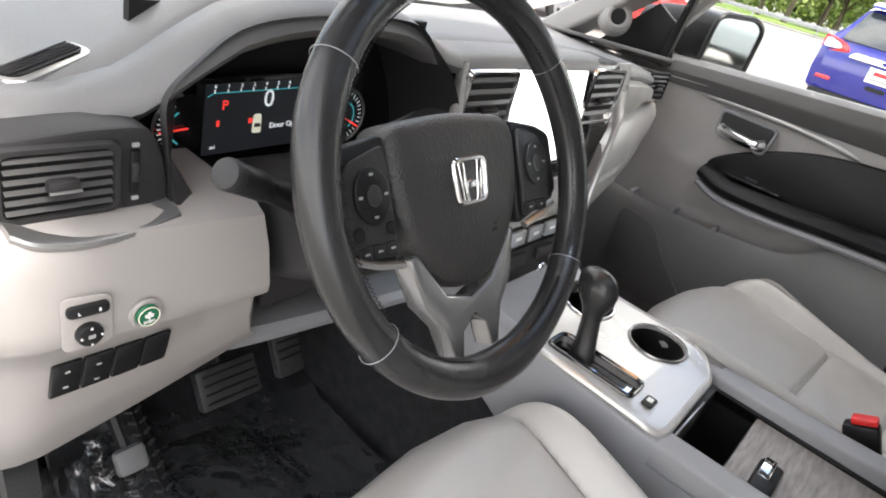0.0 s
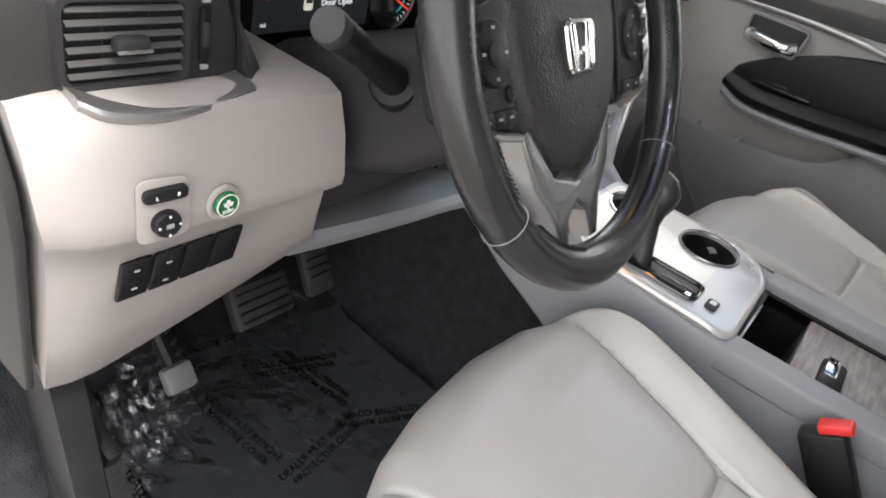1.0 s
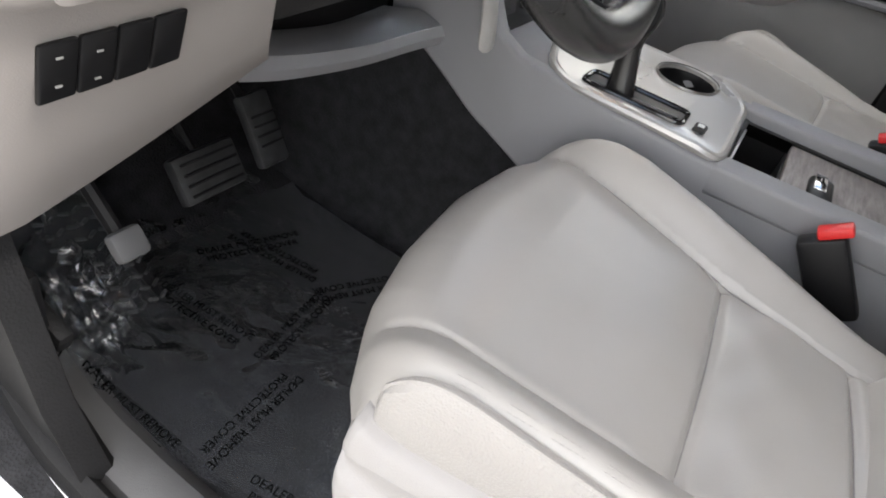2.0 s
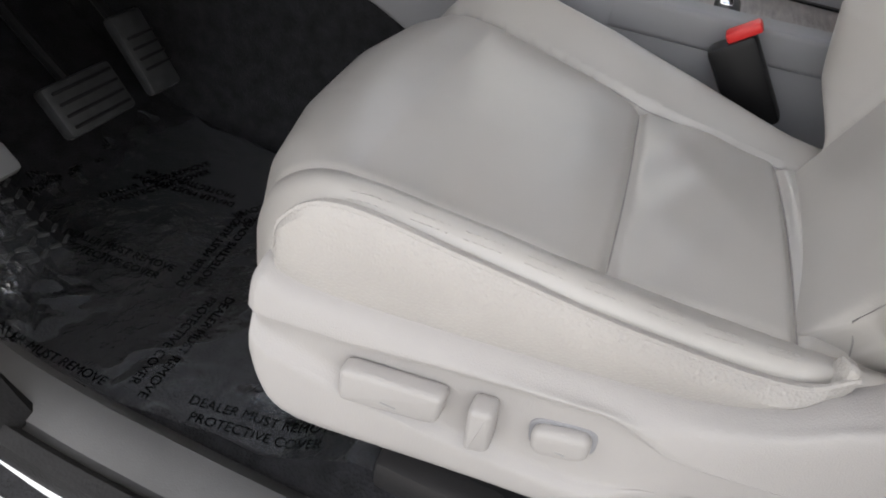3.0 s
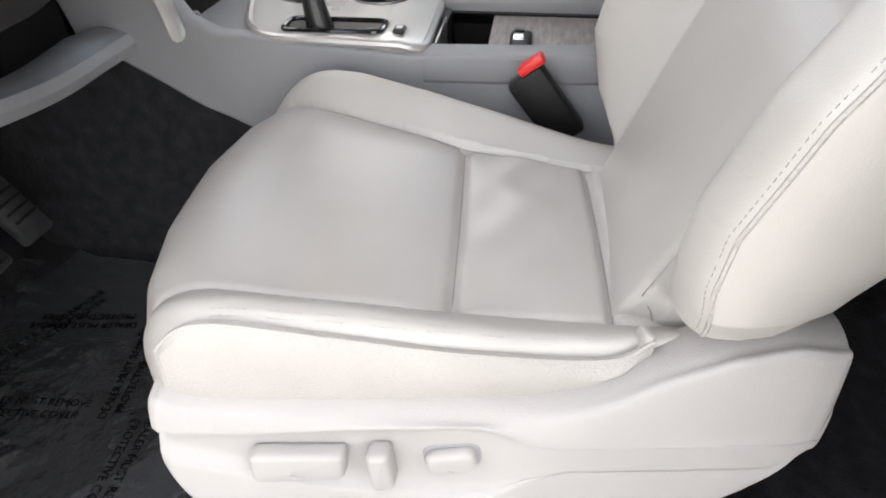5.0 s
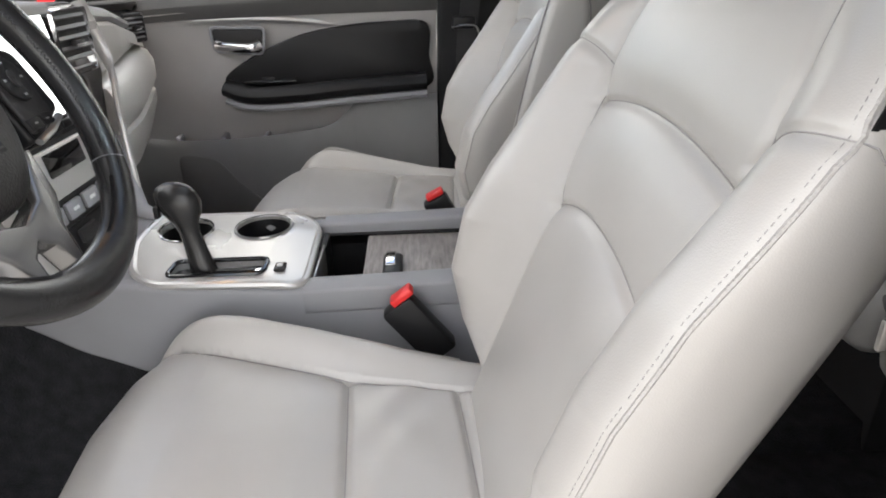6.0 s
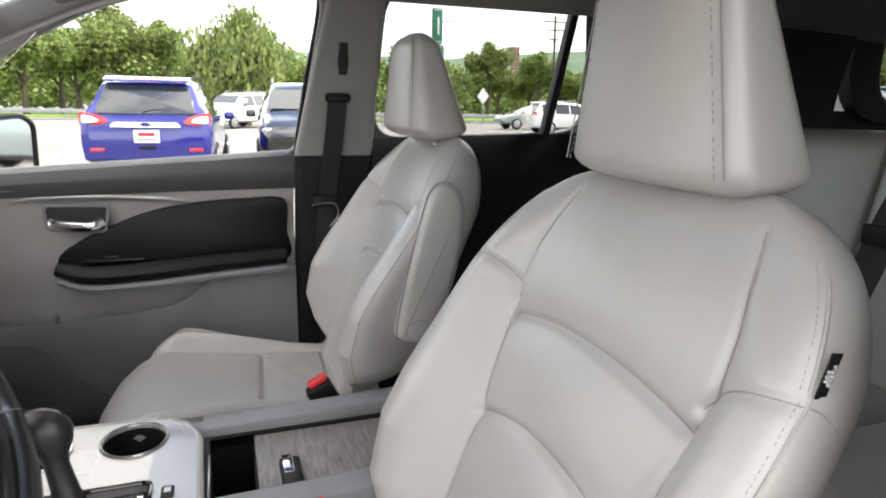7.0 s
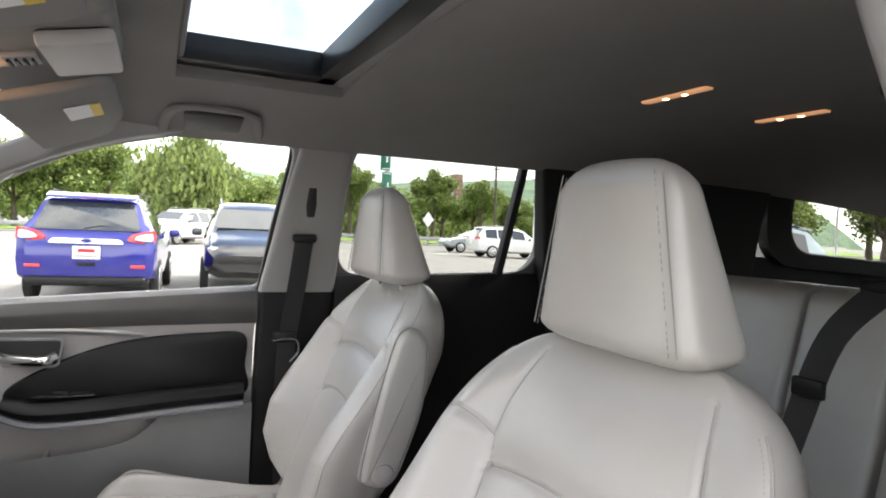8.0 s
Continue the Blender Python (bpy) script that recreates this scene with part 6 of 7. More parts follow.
def film_z(x, y):
    q = Vector((x * 9, y * 9, 0.3))
    w = noise.noise(q) * 0.004 + abs(noise.noise(q * 2.7)) * 0.0035
    crease = math.exp(-(((x + 0.50) - 0.35 * (y - 0.40)) / 0.012) ** 2) * 0.006 * step((y - 0.25) / 0.05)
    crumple = step((-0.49 - x) / 0.05) * step((y - 0.26) / 0.08) * abs(noise.noise(Vector((x * 38, y * 30, 2)))) * 0.045
    hem = step((0.0 - y) / 0.10) * abs(noise.noise(Vector((x * 20, y * 16, 7)))) * 0.016
    lip = step((y - 0.44) / 0.06) * abs(noise.noise(Vector((x * 24, y * 24, 4)))) * 0.020
    rest_slope = 0.77 * max(0, y - 0.345) * step((-0.455 - x) / 0.03)
    return 0.4235 + max(0, w) + crease + crumple + hem + lip + 0.10 * max(0, y - 0.46) * step((x + 0.455) / 0.03) + rest_slope + 0.045 * step((-0.02 - y) / 0.10)


rows_f = []
for iy in range(ny):
    y = -0.135 + 0.655 * iy / (ny - 1)
    xl = interp(y, (-0.135, 0.0, 0.2, 0.32, 0.49, 0.52), (-0.592, -0.600, -0.625, -0.628, -0.600, -0.58))
    xr = interp(y, (-0.135, 0.28, 0.40, 0.52), (-0.15, -0.149, -0.144, -0.09))
    rows_f.append([(x, y, film_z(x, y)) for x in np.linspace(xl, xr, nx)])
sheet = part("film_sheet", loft(rows_f, around=False), FILM, film, sharp=80)
sheet.visible_shadow = False
rows_f = []
for iv in range(30):
    v = iv / 29
    row = []
    for iu in range(22):
        u = iu / 21
        x_ = -0.604 + 0.012 * v + (0.056 - 0.012 * v) * u + 0.006 * noise.noise(Vector((u * 3, v * 4, 9.0)))
        y_ = 0.405 - 0.105 * v + 0.020 * u
        fold = 0.016 * abs(noise.noise(Vector((u * 3.1, v * 4.2, 1.7)))) + 0.007 * abs(noise.noise(Vector((u * 7, v * 8, 5.1))))
        row.append((x_, y_, 0.456 + 0.060 * (1 - v) + fold + 0.012 * step((u - 0.7) / 0.3) * (1 - v)))
    rows_f.append(row)
CREASED = FILM.copy()
CREASED.name = "creased_film"
for nd in CREASED.node_tree.nodes:
    if nd.bl_idname == "ShaderNodeFresnel":
        nd.inputs["IOR"].default_value = 2.3
fold_ob = part("folded_edge", loft(rows_f, around=False), CREASED, film, "glinting creased fold of film beside the footrest", sharp=20)
fold_ob.visible_shadow = False
INK = mat("black_ink", (0.002, 0.002, 0.002), 1.0, vary=0.1, spec=0.0)


def print_on_film(text, at_, ang, size):
    """Words printed on the film, following its waves."""
    r_ = Vector((math.cos(radians(ang)), math.sin(radians(ang)), 0))
    ob = lettering("print_line", text, Vector((at_[0], at_[1], 0)), size, INK, film, r_, Vector((-r_.y, r_.x, 0)), depth=0.0)
    o = base(film)
    for v in ob.data.vertices:
        v.co.z = film_z(v.co.x + o.x, v.co.y + o.y) + 0.0007 - o.z


PRINTS = ((-0.57, 0.006, -81), (-0.377, 0.212, 7), (-0.523, 0.134, -177), (-0.443, 0.307, -86), (-0.301, 0.324, 97), (-0.605, 0.255, -90), (-0.346, 0.471, 174), (-0.3, 0.37, -25), (-0.26, 0.18, 150), (-0.24, 0.06, 70))
for cx_, cy_, ang in PRINTS:
    side_ = Vector((math.sin(radians(ang)), -math.cos(radians(ang)), 0))
    print_on_film("DEALER MUST REMOVE", (cx_, cy_), ang, 0.0155)
    print_on_film("PROTECTIVE COVER", (cx_ + side_.x * 0.0185, cy_ + side_.y * 0.0185), ang, 0.0155)
latch_ = thing("hood_release", (-0.665, 0.30, 0.56), "black hood release lever on the kick panel", "lever")
part("lever_recess", box((-0.658, 0.315, 0.595), (0.012, 0.05, 0.09), 0.004), BLACK, latch_)
part("lever_grip", box((-0.648, 0.300, 0.560), (0.018, 0.05, 0.03), 0.005, 2, (20, 0, 0)), RUBBER, latch_)
kick = solo("kick_panel", loft([[(x - 0.03, y, z0), (x, y, z0), (x - 0.008, y, z1), (x - 0.04, y, z1)] for x, y, z0, z1 in ((-0.660, 0.20, 0.425, 0.435), (-0.658, 0.25, 0.43, 0.51), (-0.656, 0.30, 0.43, 0.70), (-0.650, 0.36, 0.43, 0.82), (-0.56, 0.8, 0.43, 0.92))]), RUBBER, "charcoal kick panel beside the footwell", "trim", "structure")

# ---- outdoors ----
ASPHALT = mat("asphalt", (0.20, 0.19, 0.175), 0.85, grain=0.4, grain_size=80, vary=0.15, vary_size=0.6)
GRASS = mat("grass", (0.16, 0.24, 0.05), 0.9, grain=0.6, grain_size=6, vary=0.25, vary_size=0.3)
CONCRETE = mat("concrete", (0.42, 0.40, 0.37), 0.85, grain=0.3, grain_size=40, vary=0.12, vary_size=1.5)
solo("ground", box((300, 0, -0.05), (3600, 3600, 0.1)), ASPHALT, "pale asphalt car lot reaching the horizon", "ground", "structure")
solo("grass_verge", box((75, -20, 0.03), (50, 260, 0.06), 0.0), GRASS, "mown green grass verge beyond the road", "grass", "structure")
solo("grass_bank", slab([(52, -150, 0.061), (58, -150, 0.061), (58, 120, 0.061), (52, 120, 0.061)], (0, 0, 0.12)), GRASS, "low green bank beside the road", "grass", "structure")
solo("road_kerb", box((49.8, -15, 0.075), (0.3, 250, 0.15), 0.02), CONCRETE, "pale concrete kerb along the verge", "kerb", "structure")
PAINTLINE = mat("lane_paint", (0.7, 0.68, 0.6), 0.7, vary=0.15, vary_size=4)
for i in range(9):
    solo("lane_mark", box((33, -40 + i * 8, 0.003), (0.15, 3, 0.006)), PAINTLINE, "worn white lane mark on the road", "road marking", "structure", "lane marks")

CAR_GLASS = mat("car_glass", (0.03, 0.035, 0.04), 0.05, vary=0.1, coat=1.0)
TYRE = mat("tyre_rubber", (0.02, 0.02, 0.02), 0.85, vary=0.2)
ALLOY = mat("alloy", (0.5, 0.5, 0.52), 0.3, metal=0.9, vary=0.1)
LAMP_RED = mat("tail_lamp_red", (0.55, 0.02, 0.03), 0.12, vary=0.08, coat=0.8)
LAMP_CLEAR = mat("lamp_clear", (0.75, 0.72, 0.72), 0.1, vary=0.05, coat=0.8)


def vehicle(name, label, paint, length=4.5, width=1.84, height=1.68, group="parked vehicles", cls="suv", detail=False):
    """A parked vehicle along +x, its tail at x = 0."""
    top = thing(name, (0, 0, 0), label, "car", group)
    k, h, w = length / 4.5, height / 1.68, width / 1.84
    if cls == "suv":
        st = ((0.00, 0.50, 0.90, 0.95, 0.80, 0.76), (0.06, 0.36, 1.02, 1.10, 0.90, 0.82), (0.18, 0.32, 1.05, 1.30, 0.91, 0.74), (0.42, 0.30, 1.05, 1.60, 0.92, 0.64), (0.70, 0.28, 1.04, 1.665, 0.92, 0.64), (1.6, 0.28, 1.02, 1.68, 0.92, 0.65), (2.5, 0.28, 1.00, 1.62, 0.92, 0.63), (2.85, 0.28, 1.00, 1.48, 0.92, 0.66), (3.30, 0.28, 1.00, 1.12, 0.91, 0.76), (3.9, 0.30, 0.93, 1.0, 0.89, 0.78), (4.35, 0.34, 0.80, 0.86, 0.84, 0.74), (4.5, 0.45, 0.68, 0.72, 0.74, 0.68))
    else:
        st = ((0.00, 0.50, 0.80, 0.85, 0.80, 0.76), (0.10, 0.34, 0.92, 1.00, 0.88, 0.80), (0.60, 0.30, 0.94, 1.05, 0.90, 0.76), (1.10, 0.28, 0.94, 1.38, 0.91, 0.62), (1.6, 0.28, 0.93, 1.46, 0.91, 0.60), (2.3, 0.28, 0.92, 1.45, 0.91, 0.60), (2.9, 0.28, 0.92, 1.20, 0.91, 0.66), (3.3, 0.28, 0.92, 0.98, 0.90, 0.76), (3.9, 0.30, 0.84, 0.90, 0.88, 0.78), (4.35, 0.34, 0.70, 0.78, 0.82, 0.74), (4.5, 0.45, 0.60, 0.66, 0.74, 0.68))
        h = height / 1.46
    rings = []
    for x, lo, belt, roof, wb, wt in st:
        half = [(0.75 * wb, lo), (0.97 * wb, lo + 0.10), (wb, (lo + belt) / 2), (wb * 0.985, belt), ((wb + wt) / 2 - 0.01, (belt + roof) / 2 + 0.01), (wt, roof - 0.05), (wt * 0.85, roof - 0.008), (wt * 0.4, roof)]
        rings.append([(x * k, -y * w, z * h) for y, z in half] + [(x * k, y * w, z * h) for y, z in reversed(half)])
    body = part("body", loft(rings), paint, top, sharp=32)
    # glazing: flush plates on the upper sides, front and rear
    def zone(x0, x1):
        out = []
        for x in np.linspace(x0, x1, 6):
            xs_ = [s[0] for s in st]
            b, r = np.interp(x, xs_, [s[2] for s in st]), np.interp(x, xs_, [s[3] for s in st])
            wb, wt = np.interp(x, xs_, [s[4] for s in st]), np.interp(x, xs_, [s[5] for s in st])
            out.append((x, b, r, wb, wt))
        return out

    spans = ((0.50, 1.15), (1.22, 1.95), (2.02, 2.75)) if cls == "suv" else ((1.15, 1.75), (1.82, 2.6))
    for sg in (-1, 1):
        for a, b_ in spans:
            lo_, hi_ = [], []
            for x, b, r, wb, wt in zone(a, b_):
                if r - b < 0.16:
                    continue
                f0, f1 = 0.10, 0.86
                hi_z, lo_z = b + (r - b) * f1 - 0.03, b + 0.04
                def yy(z):
                    t = (z - b) / max(r - 0.05 - b, 0.05)
                    return (wb * 0.985 + (wt - wb * 0.985) * min(1, t) + 0.012) * w * sg
                lo_.append((x * k, yy(lo_z), lo_z * h))
                hi_.append((x * k, yy(hi_z), hi_z * h))
            if len(lo_) > 2:
                part("side_window", slab(lo_ + hi_[::-1], (0, sg * 0.006, 0)), CAR_GLASS, body, "dark side window")
    # tail and nose
    if cls == "suv":
        part("rear_window", slab(round_poly([(0.085 * k, -0.70 * w, 1.12 * h), (0.085 * k, 0.70 * w, 1.12 * h), (0.395 * k, 0.585 * w, 1.545 * h), (0.395 * k, -0.585 * w, 1.545 * h)], 0.06, 4), (-0.03, 0, 0.012), 0.006), CAR_GLASS, body, "dark sloping rear window")
        part("roof_spoiler", slab(round_poly([(0.30 * k, -0.60 * w, 1.60 * h), (0.30 * k, 0.60 * w, 1.60 * h), (0.62 * k, 0.62 * w, 1.67 * h), (0.62 * k, -0.62 * w, 1.67 * h)], 0.05, 3), (0, 0, 0.025), 0.008), paint, body, "body-coloured roof spoiler")
        part("windscreen", slab([(2.80 * k, -0.62 * w, 1.50 * h), (2.80 * k, 0.62 * w, 1.50 * h), (3.24 * k, 0.72 * w, 1.15 * h), (3.24 * k, -0.72 * w, 1.15 * h)], (0.02, 0, 0.014)), CAR_GLASS, body, "dark windscreen")
        for sg in (-1, 1):
            part("roof_rail", tube([(0.75 * k, sg * 0.60 * w, 1.66 * h), (0.85 * k, sg * 0.61 * w, 1.735 * h), (2.3 * k, sg * 0.61 * w, 1.725 * h), (2.42 * k, sg * 0.60 * w, 1.63 * h)], 0.013, 8), DARK if detail else ALLOY, top, "slim roof rail")
    else:
        part("rear_window", slab([(0.66 * k, -0.66 * w, 1.09 * h), (0.66 * k, 0.66 * w, 1.09 * h), (1.06 * k, 0.56 * w, 1.36 * h), (1.06 * k, -0.56 * w, 1.36 * h)], (-0.02, 0, 0.016)), CAR_GLASS, body, "dark rear window")
        part("windscreen", slab([(2.36 * k, -0.56 * w, 1.43 * h), (2.36 * k, 0.56 * w, 1.43 * h), (3.2 * k, 0.70 * w, 1.03 * h), (3.2 * k, -0.70 * w, 1.03 * h)], (0.012, 0, 0.02)), CAR_GLASS, body, "dark windscreen")
    for sg in (-1, 1):
        lamp = smooth_line([(0.05 * k, sg * 0.52 * w, 0.99 * h), (0.05 * k, sg * 0.60 * w, 1.09 * h), (0.12 * k, sg * 0.86 * w, 1.15 * h), (0.17 * k, sg * 0.90 * w, 1.10 * h), (0.12 * k, sg * 0.89 * w, 0.97 * h), (0.06 * k, sg * 0.75 * w, 0.955 * h)], 4, closed=True)
        tl = part("tail_lamp", slab(lamp, (-0.05, sg * 0.012, 0), 0.008), LAMP_RED, top, "red tail lamp")
        if detail:
            inner_l = [Vector((-0.012, sg * 0.025, 0)) + (p * 0.62 + Vector((0.05 * k, sg * 0.74 * w, 1.045 * h)) * 0.38) for p in lamp]
            part("lamp_lens", slab(inner_l, (-0.045, sg * 0.010, 0), 0.006), LAMP_CLEAR, tl, "clear lamp lens")
        part("head_lamp", box((4.28 * k, sg * 0.66 * w, 0.78 * h), (0.18, 0.34, 0.14), 0.05, 3), LAMP_CLEAR, top, "clear head lamp")
        part("door_mirror", box((2.95 * k, sg * 1.02 * w, 1.07 * h), (0.12, 0.18, 0.14), 0.04, 3), paint if detail else CAR_GLASS, top, "door mirror")
        for x in (0.88, 3.58):
            ax = Vector((x * k, sg * 0.80 * w, 0.34))
            wh = part("wheel", cyl(ax, ax + Vector((0, sg * 0.135, 0)), 0.34, n=32, bevel=0.03), TYRE, top, "black tyre")
            part("alloy_rim", cyl(ax + Vector((0, sg * 0.12, 0)), ax + Vector((0, sg * 0.145, 0)), 0.235, n=28, bevel=0.01), ALLOY, wh, "alloy wheel rim")
            for q in range(5):
                a = q * 2 * math.pi / 5
                part("rim_gap", box(tuple(ax + Vector((0.14 * math.cos(a), sg * 0.142, 0.14 * math.sin(a)))), (0.07, 0.012, 0.07), 0.02, 2, (0, 45 - math.degrees(a), 0)), TYRE, wh)
    part("rear_plate", box((-0.012, 0, 0.80 * h), (0.016, 0.36, 0.19), 0.004), WHITE, top, "white dealer plate")
    if detail:
        part("plate_bar", box((-0.022, 0, 0.83 * h), (0.004, 0.22, 0.05)), LAMP_RED, top)
        part("plate_bar", box((-0.022, 0, 0.75 * h), (0.004, 0.28, 0.025)), GREY_PRINT, top)
        part("tail_strip", slab(round_poly([(-0.005, -0.50, 0.93 * h), (-0.005, 0.50, 0.93 * h), (0.01, 0.44, 1.01 * h), (0.01, -0.44, 1.01 * h)], 0.04, 3), (-0.03, 0, 0), 0.006), CHROME, top, "bright chrome tailgate strip")
        part("tail_badge", slab([(-0.037, 0.075 * math.cos(a), 0.975 * h + 0.03 * math.sin(a)) for a in np.linspace(0, 2 * math.pi, 20, endpoint=False)], (-0.006, 0, 0)), BLUE, top, "blue oval badge")
        part("brake_light", box((0.36 * k, 0, 1.63 * h), (0.03, 0.34, 0.025), 0.006), LAMP_RED, top, "red high brake light")
        part("rear_wiper", tube([(0.07, 0.05, 1.15 * h), (0.11, -0.16, 1.20 * h), (0.10, -0.36, 1.16 * h)], 0.014, 6), BLACK, top, "black rear wiper")
        part("lower_bumper", box((0.05, 0, 0.37), (0.16, 1.60, 0.14), 0.05, 3), BLACK, top, "black lower bumper")
        part("tow_slot", box((-0.01, 0, 0.63 * h), (0.03, 0.24, 0.05), 0.01), BLACK, top)
        part("aerial", tube([(0.8, 0, 1.66 * h), (0.7, 0, 1.80 * h)], 0.006, 5), BLACK, top, "short black roof aerial")
        for sg in (-1, 1):
            part("reflector", box((-0.005, sg * 0.68, 0.60 * h), (0.02, 0.2, 0.05), 0.008), LAMP_RED, top)
    return top


BLUE = mat("blue_car_paint", (0.012, 0.014, 0.21), 0.16, vary=0.03, coat=0.8)
WHITE_PAINT = mat("white_car_paint", (0.72, 0.72, 0.72), 0.25, vary=0.03, coat=0.6)
BLACK_PAINT = mat("black_car_paint", (0.012, 0.011, 0.011), 0.12, vary=0.05, coat=1.0)
SILVER_PAINT = mat("pale_green_car_paint", (0.35, 0.40, 0.41), 0.25, metal=0.4, vary=0.04, coat=0.6)
RED_PAINT = mat("red_car_paint", (0.5, 0.02, 0.02), 0.22, vary=0.04, coat=0.8)
vehicle("parked_suv", "bright blue suv with red tail lamps, parked tail-on", BLUE, 4.5, 1.84, 1.66, detail=True).matrix_basis = pose(9.6, 0.80, 0, 0, 0, -4)
vehicle("parked_suv", "glossy black suv parked beside the blue one", BLACK_PAINT, 4.8, 1.92, 1.75).matrix_basis = pose(15.2, -2.10, 0, 0, 0, 176)
vehicle("parked_suv", "white suv standing across the lot", WHITE_PAINT, 5.2, 2.0, 1.9).matrix_basis = pose(38.0, -2.9, 0, 0, 0, 140)
vehicle("passing_suv", "white suv standing on the road", WHITE_PAINT, 4.6, 1.85, 1.66).matrix_basis = pose(30.0, -15.7, 0, 0, 0, -96)
vehicle("passing_car", "pale green saloon on the road", SILVER_PAINT, 4.6, 1.8, 1.45, cls="saloon").matrix_basis = pose(36.0, -21.3, 0, 0, 0, 88)
vehicle("parked_suv", "red suv parked ahead of the car", RED_PAINT, 4.5, 1.84, 1.68).matrix_basis = pose(9.5, 7.2, 0, 0, 0, -20)
vehicle("parked_suv", "white suv behind the red one", WHITE_PAINT, 4.5, 1.84, 1.68).matrix_basis = pose(24, 13.5, 0, 0, 0, 10)
vehicle("parked_suv", "silver suv parked behind the tailgate", SILVER_PAINT, 4.6, 1.85, 1.7).matrix_basis = pose(7.0, -11.2, 0, 0, 0, 65)
vehicle("parked_suv", "white suv parked in the rear row", WHITE_PAINT, 4.6, 1.85, 1.7).matrix_basis = pose(9.6, -12.4, 0, 0, 0, 65)

# trees
LEAF = bpy.data.materials.new("leaves")
LEAF.use_nodes = True
ln, ll = LEAF.node_tree.nodes, LEAF.node_tree.links
tone = ln.new("ShaderNodeValToRGB")
tone.color_ramp.elements[0].color, tone.color_ramp.elements[1].color = (0.075, 0.115, 0.032, 1), (0.29, 0.35, 0.105, 1)
ll.new(ln.new("ShaderNodeNewGeometry").outputs["Random Per Island"], tone.inputs["Fac"])
ll.new(tone.outputs[0], ln["Principled BSDF"].inputs["Base Color"])
ln["Principled BSDF"].inputs["Roughness"].default_value = 0.6
through_leaf, leaf_mix = ln.new("ShaderNodeBsdfTranslucent"), ln.new("ShaderNodeMixShader")
leaf_mix.inputs[0].default_value = 0.42
ll.new(tone.outputs[0], through_leaf.inputs["Color"])
ll.new(ln["Principled BSDF"].outputs[0], leaf_mix.inputs[1])
ll.new(through_leaf.outputs[0], leaf_mix.inputs[2])
ll.new(leaf_mix.outputs[0], ln["Material Output"].inputs["Surface"])
BARK = mat("bark", (0.10, 0.08, 0.06), 0.9, grain=0.8, grain_size=20, vary=0.3, vary_size=3)


def crown(rng, blobs, n, size, droop=0.0):
    """Leaf clumps: small bent quads scattered through uneven blobs."""
    verts, faces = [], []
    wts = np.array([b[3] ** 2 for b in blobs])
    pick = rng.choice(len(blobs), n, p=wts / wts.sum())
    for i in pick:
        bx, by, bz, br = blobs[i]
        d = rng.normal(size=3)
        d /= np.linalg.norm(d) + 1e-9
        r = br * (0.30 + 0.95 * rng.random())
        c = np.array([bx, by, bz]) + d * r * np.array([1, 1, 0.85])
        c[2] -= droop * rng.random() ** 2
        u = rng.normal(size=3)
        u /= np.linalg.norm(u)
        v = np.cross(u, rng.normal(size=3))
        v /= np.linalg.norm(v) + 1e-9
        s = size * (0.6 + 0.8 * rng.random())
        stretch = 1 + 1.5 * (droop > 0) * rng.random()
        if droop:
            v = v * 0.6 + np.array([0, 0, -1.0]) * stretch * 0.7
        k0 = len(verts)
        verts += [tuple(c - u * s * 0.5), tuple(c + v * s * 0.45 - u * s * 0.1), tuple(c + u * s * 0.5), tuple(c - v * s * 0.45 + u * s * 0.1)]
        faces.append((k0, k0 + 1, k0 + 2, k0 + 3))
    return verts, faces


def tree(name, label, seed, h, r, n, size, droop=0.0):
    rng = np.random.default_rng(seed)
    top = thing(name, (0, 0, 0), label, "tree", "trees beyond the lot")
    trunk = [(0, 0, 0), (0.05 * h * 0.2, 0, h * 0.25), (0.02 * h, 0.01 * h, h * 0.55), (0.0, 0.02 * h, h * 0.8)]
    part("trunk", sweep(smooth_line(trunk, 4), ring(0.035 * h, 8), (1, 0, 0), scale=lambda t: 1 - 0.75 * t), BARK, top, "brown tapered trunk")
    blobs = [(0, 0, h * 0.72, r * 0.6), (0, 0, h * 0.9, r * 0.38)]
    for i in range(7):
        a = i * 2.4 + rng.random()
        rr = r * (0.45 + 0.35 * rng.random())
        z = h * (0.38 + 0.42 * rng.random())
        p = (rr * math.cos(a), rr * math.sin(a), z)
        blobs.append((*p, r * (0.30 + 0.22 * rng.random())))
        part("limb", sweep([(0, 0, h * 0.3), (p[0] * 0.5, p[1] * 0.5, (h * 0.3 + z) / 2 + 0.2), p], ring(0.012 * h, 6), (0, 0, 1), scale=lambda t: 1 - 0.7 * t), BARK, top)
    part("crown", crown(rng, blobs, n, size, droop), LEAF, top, "green leafy crown", sharp=180)
    return top


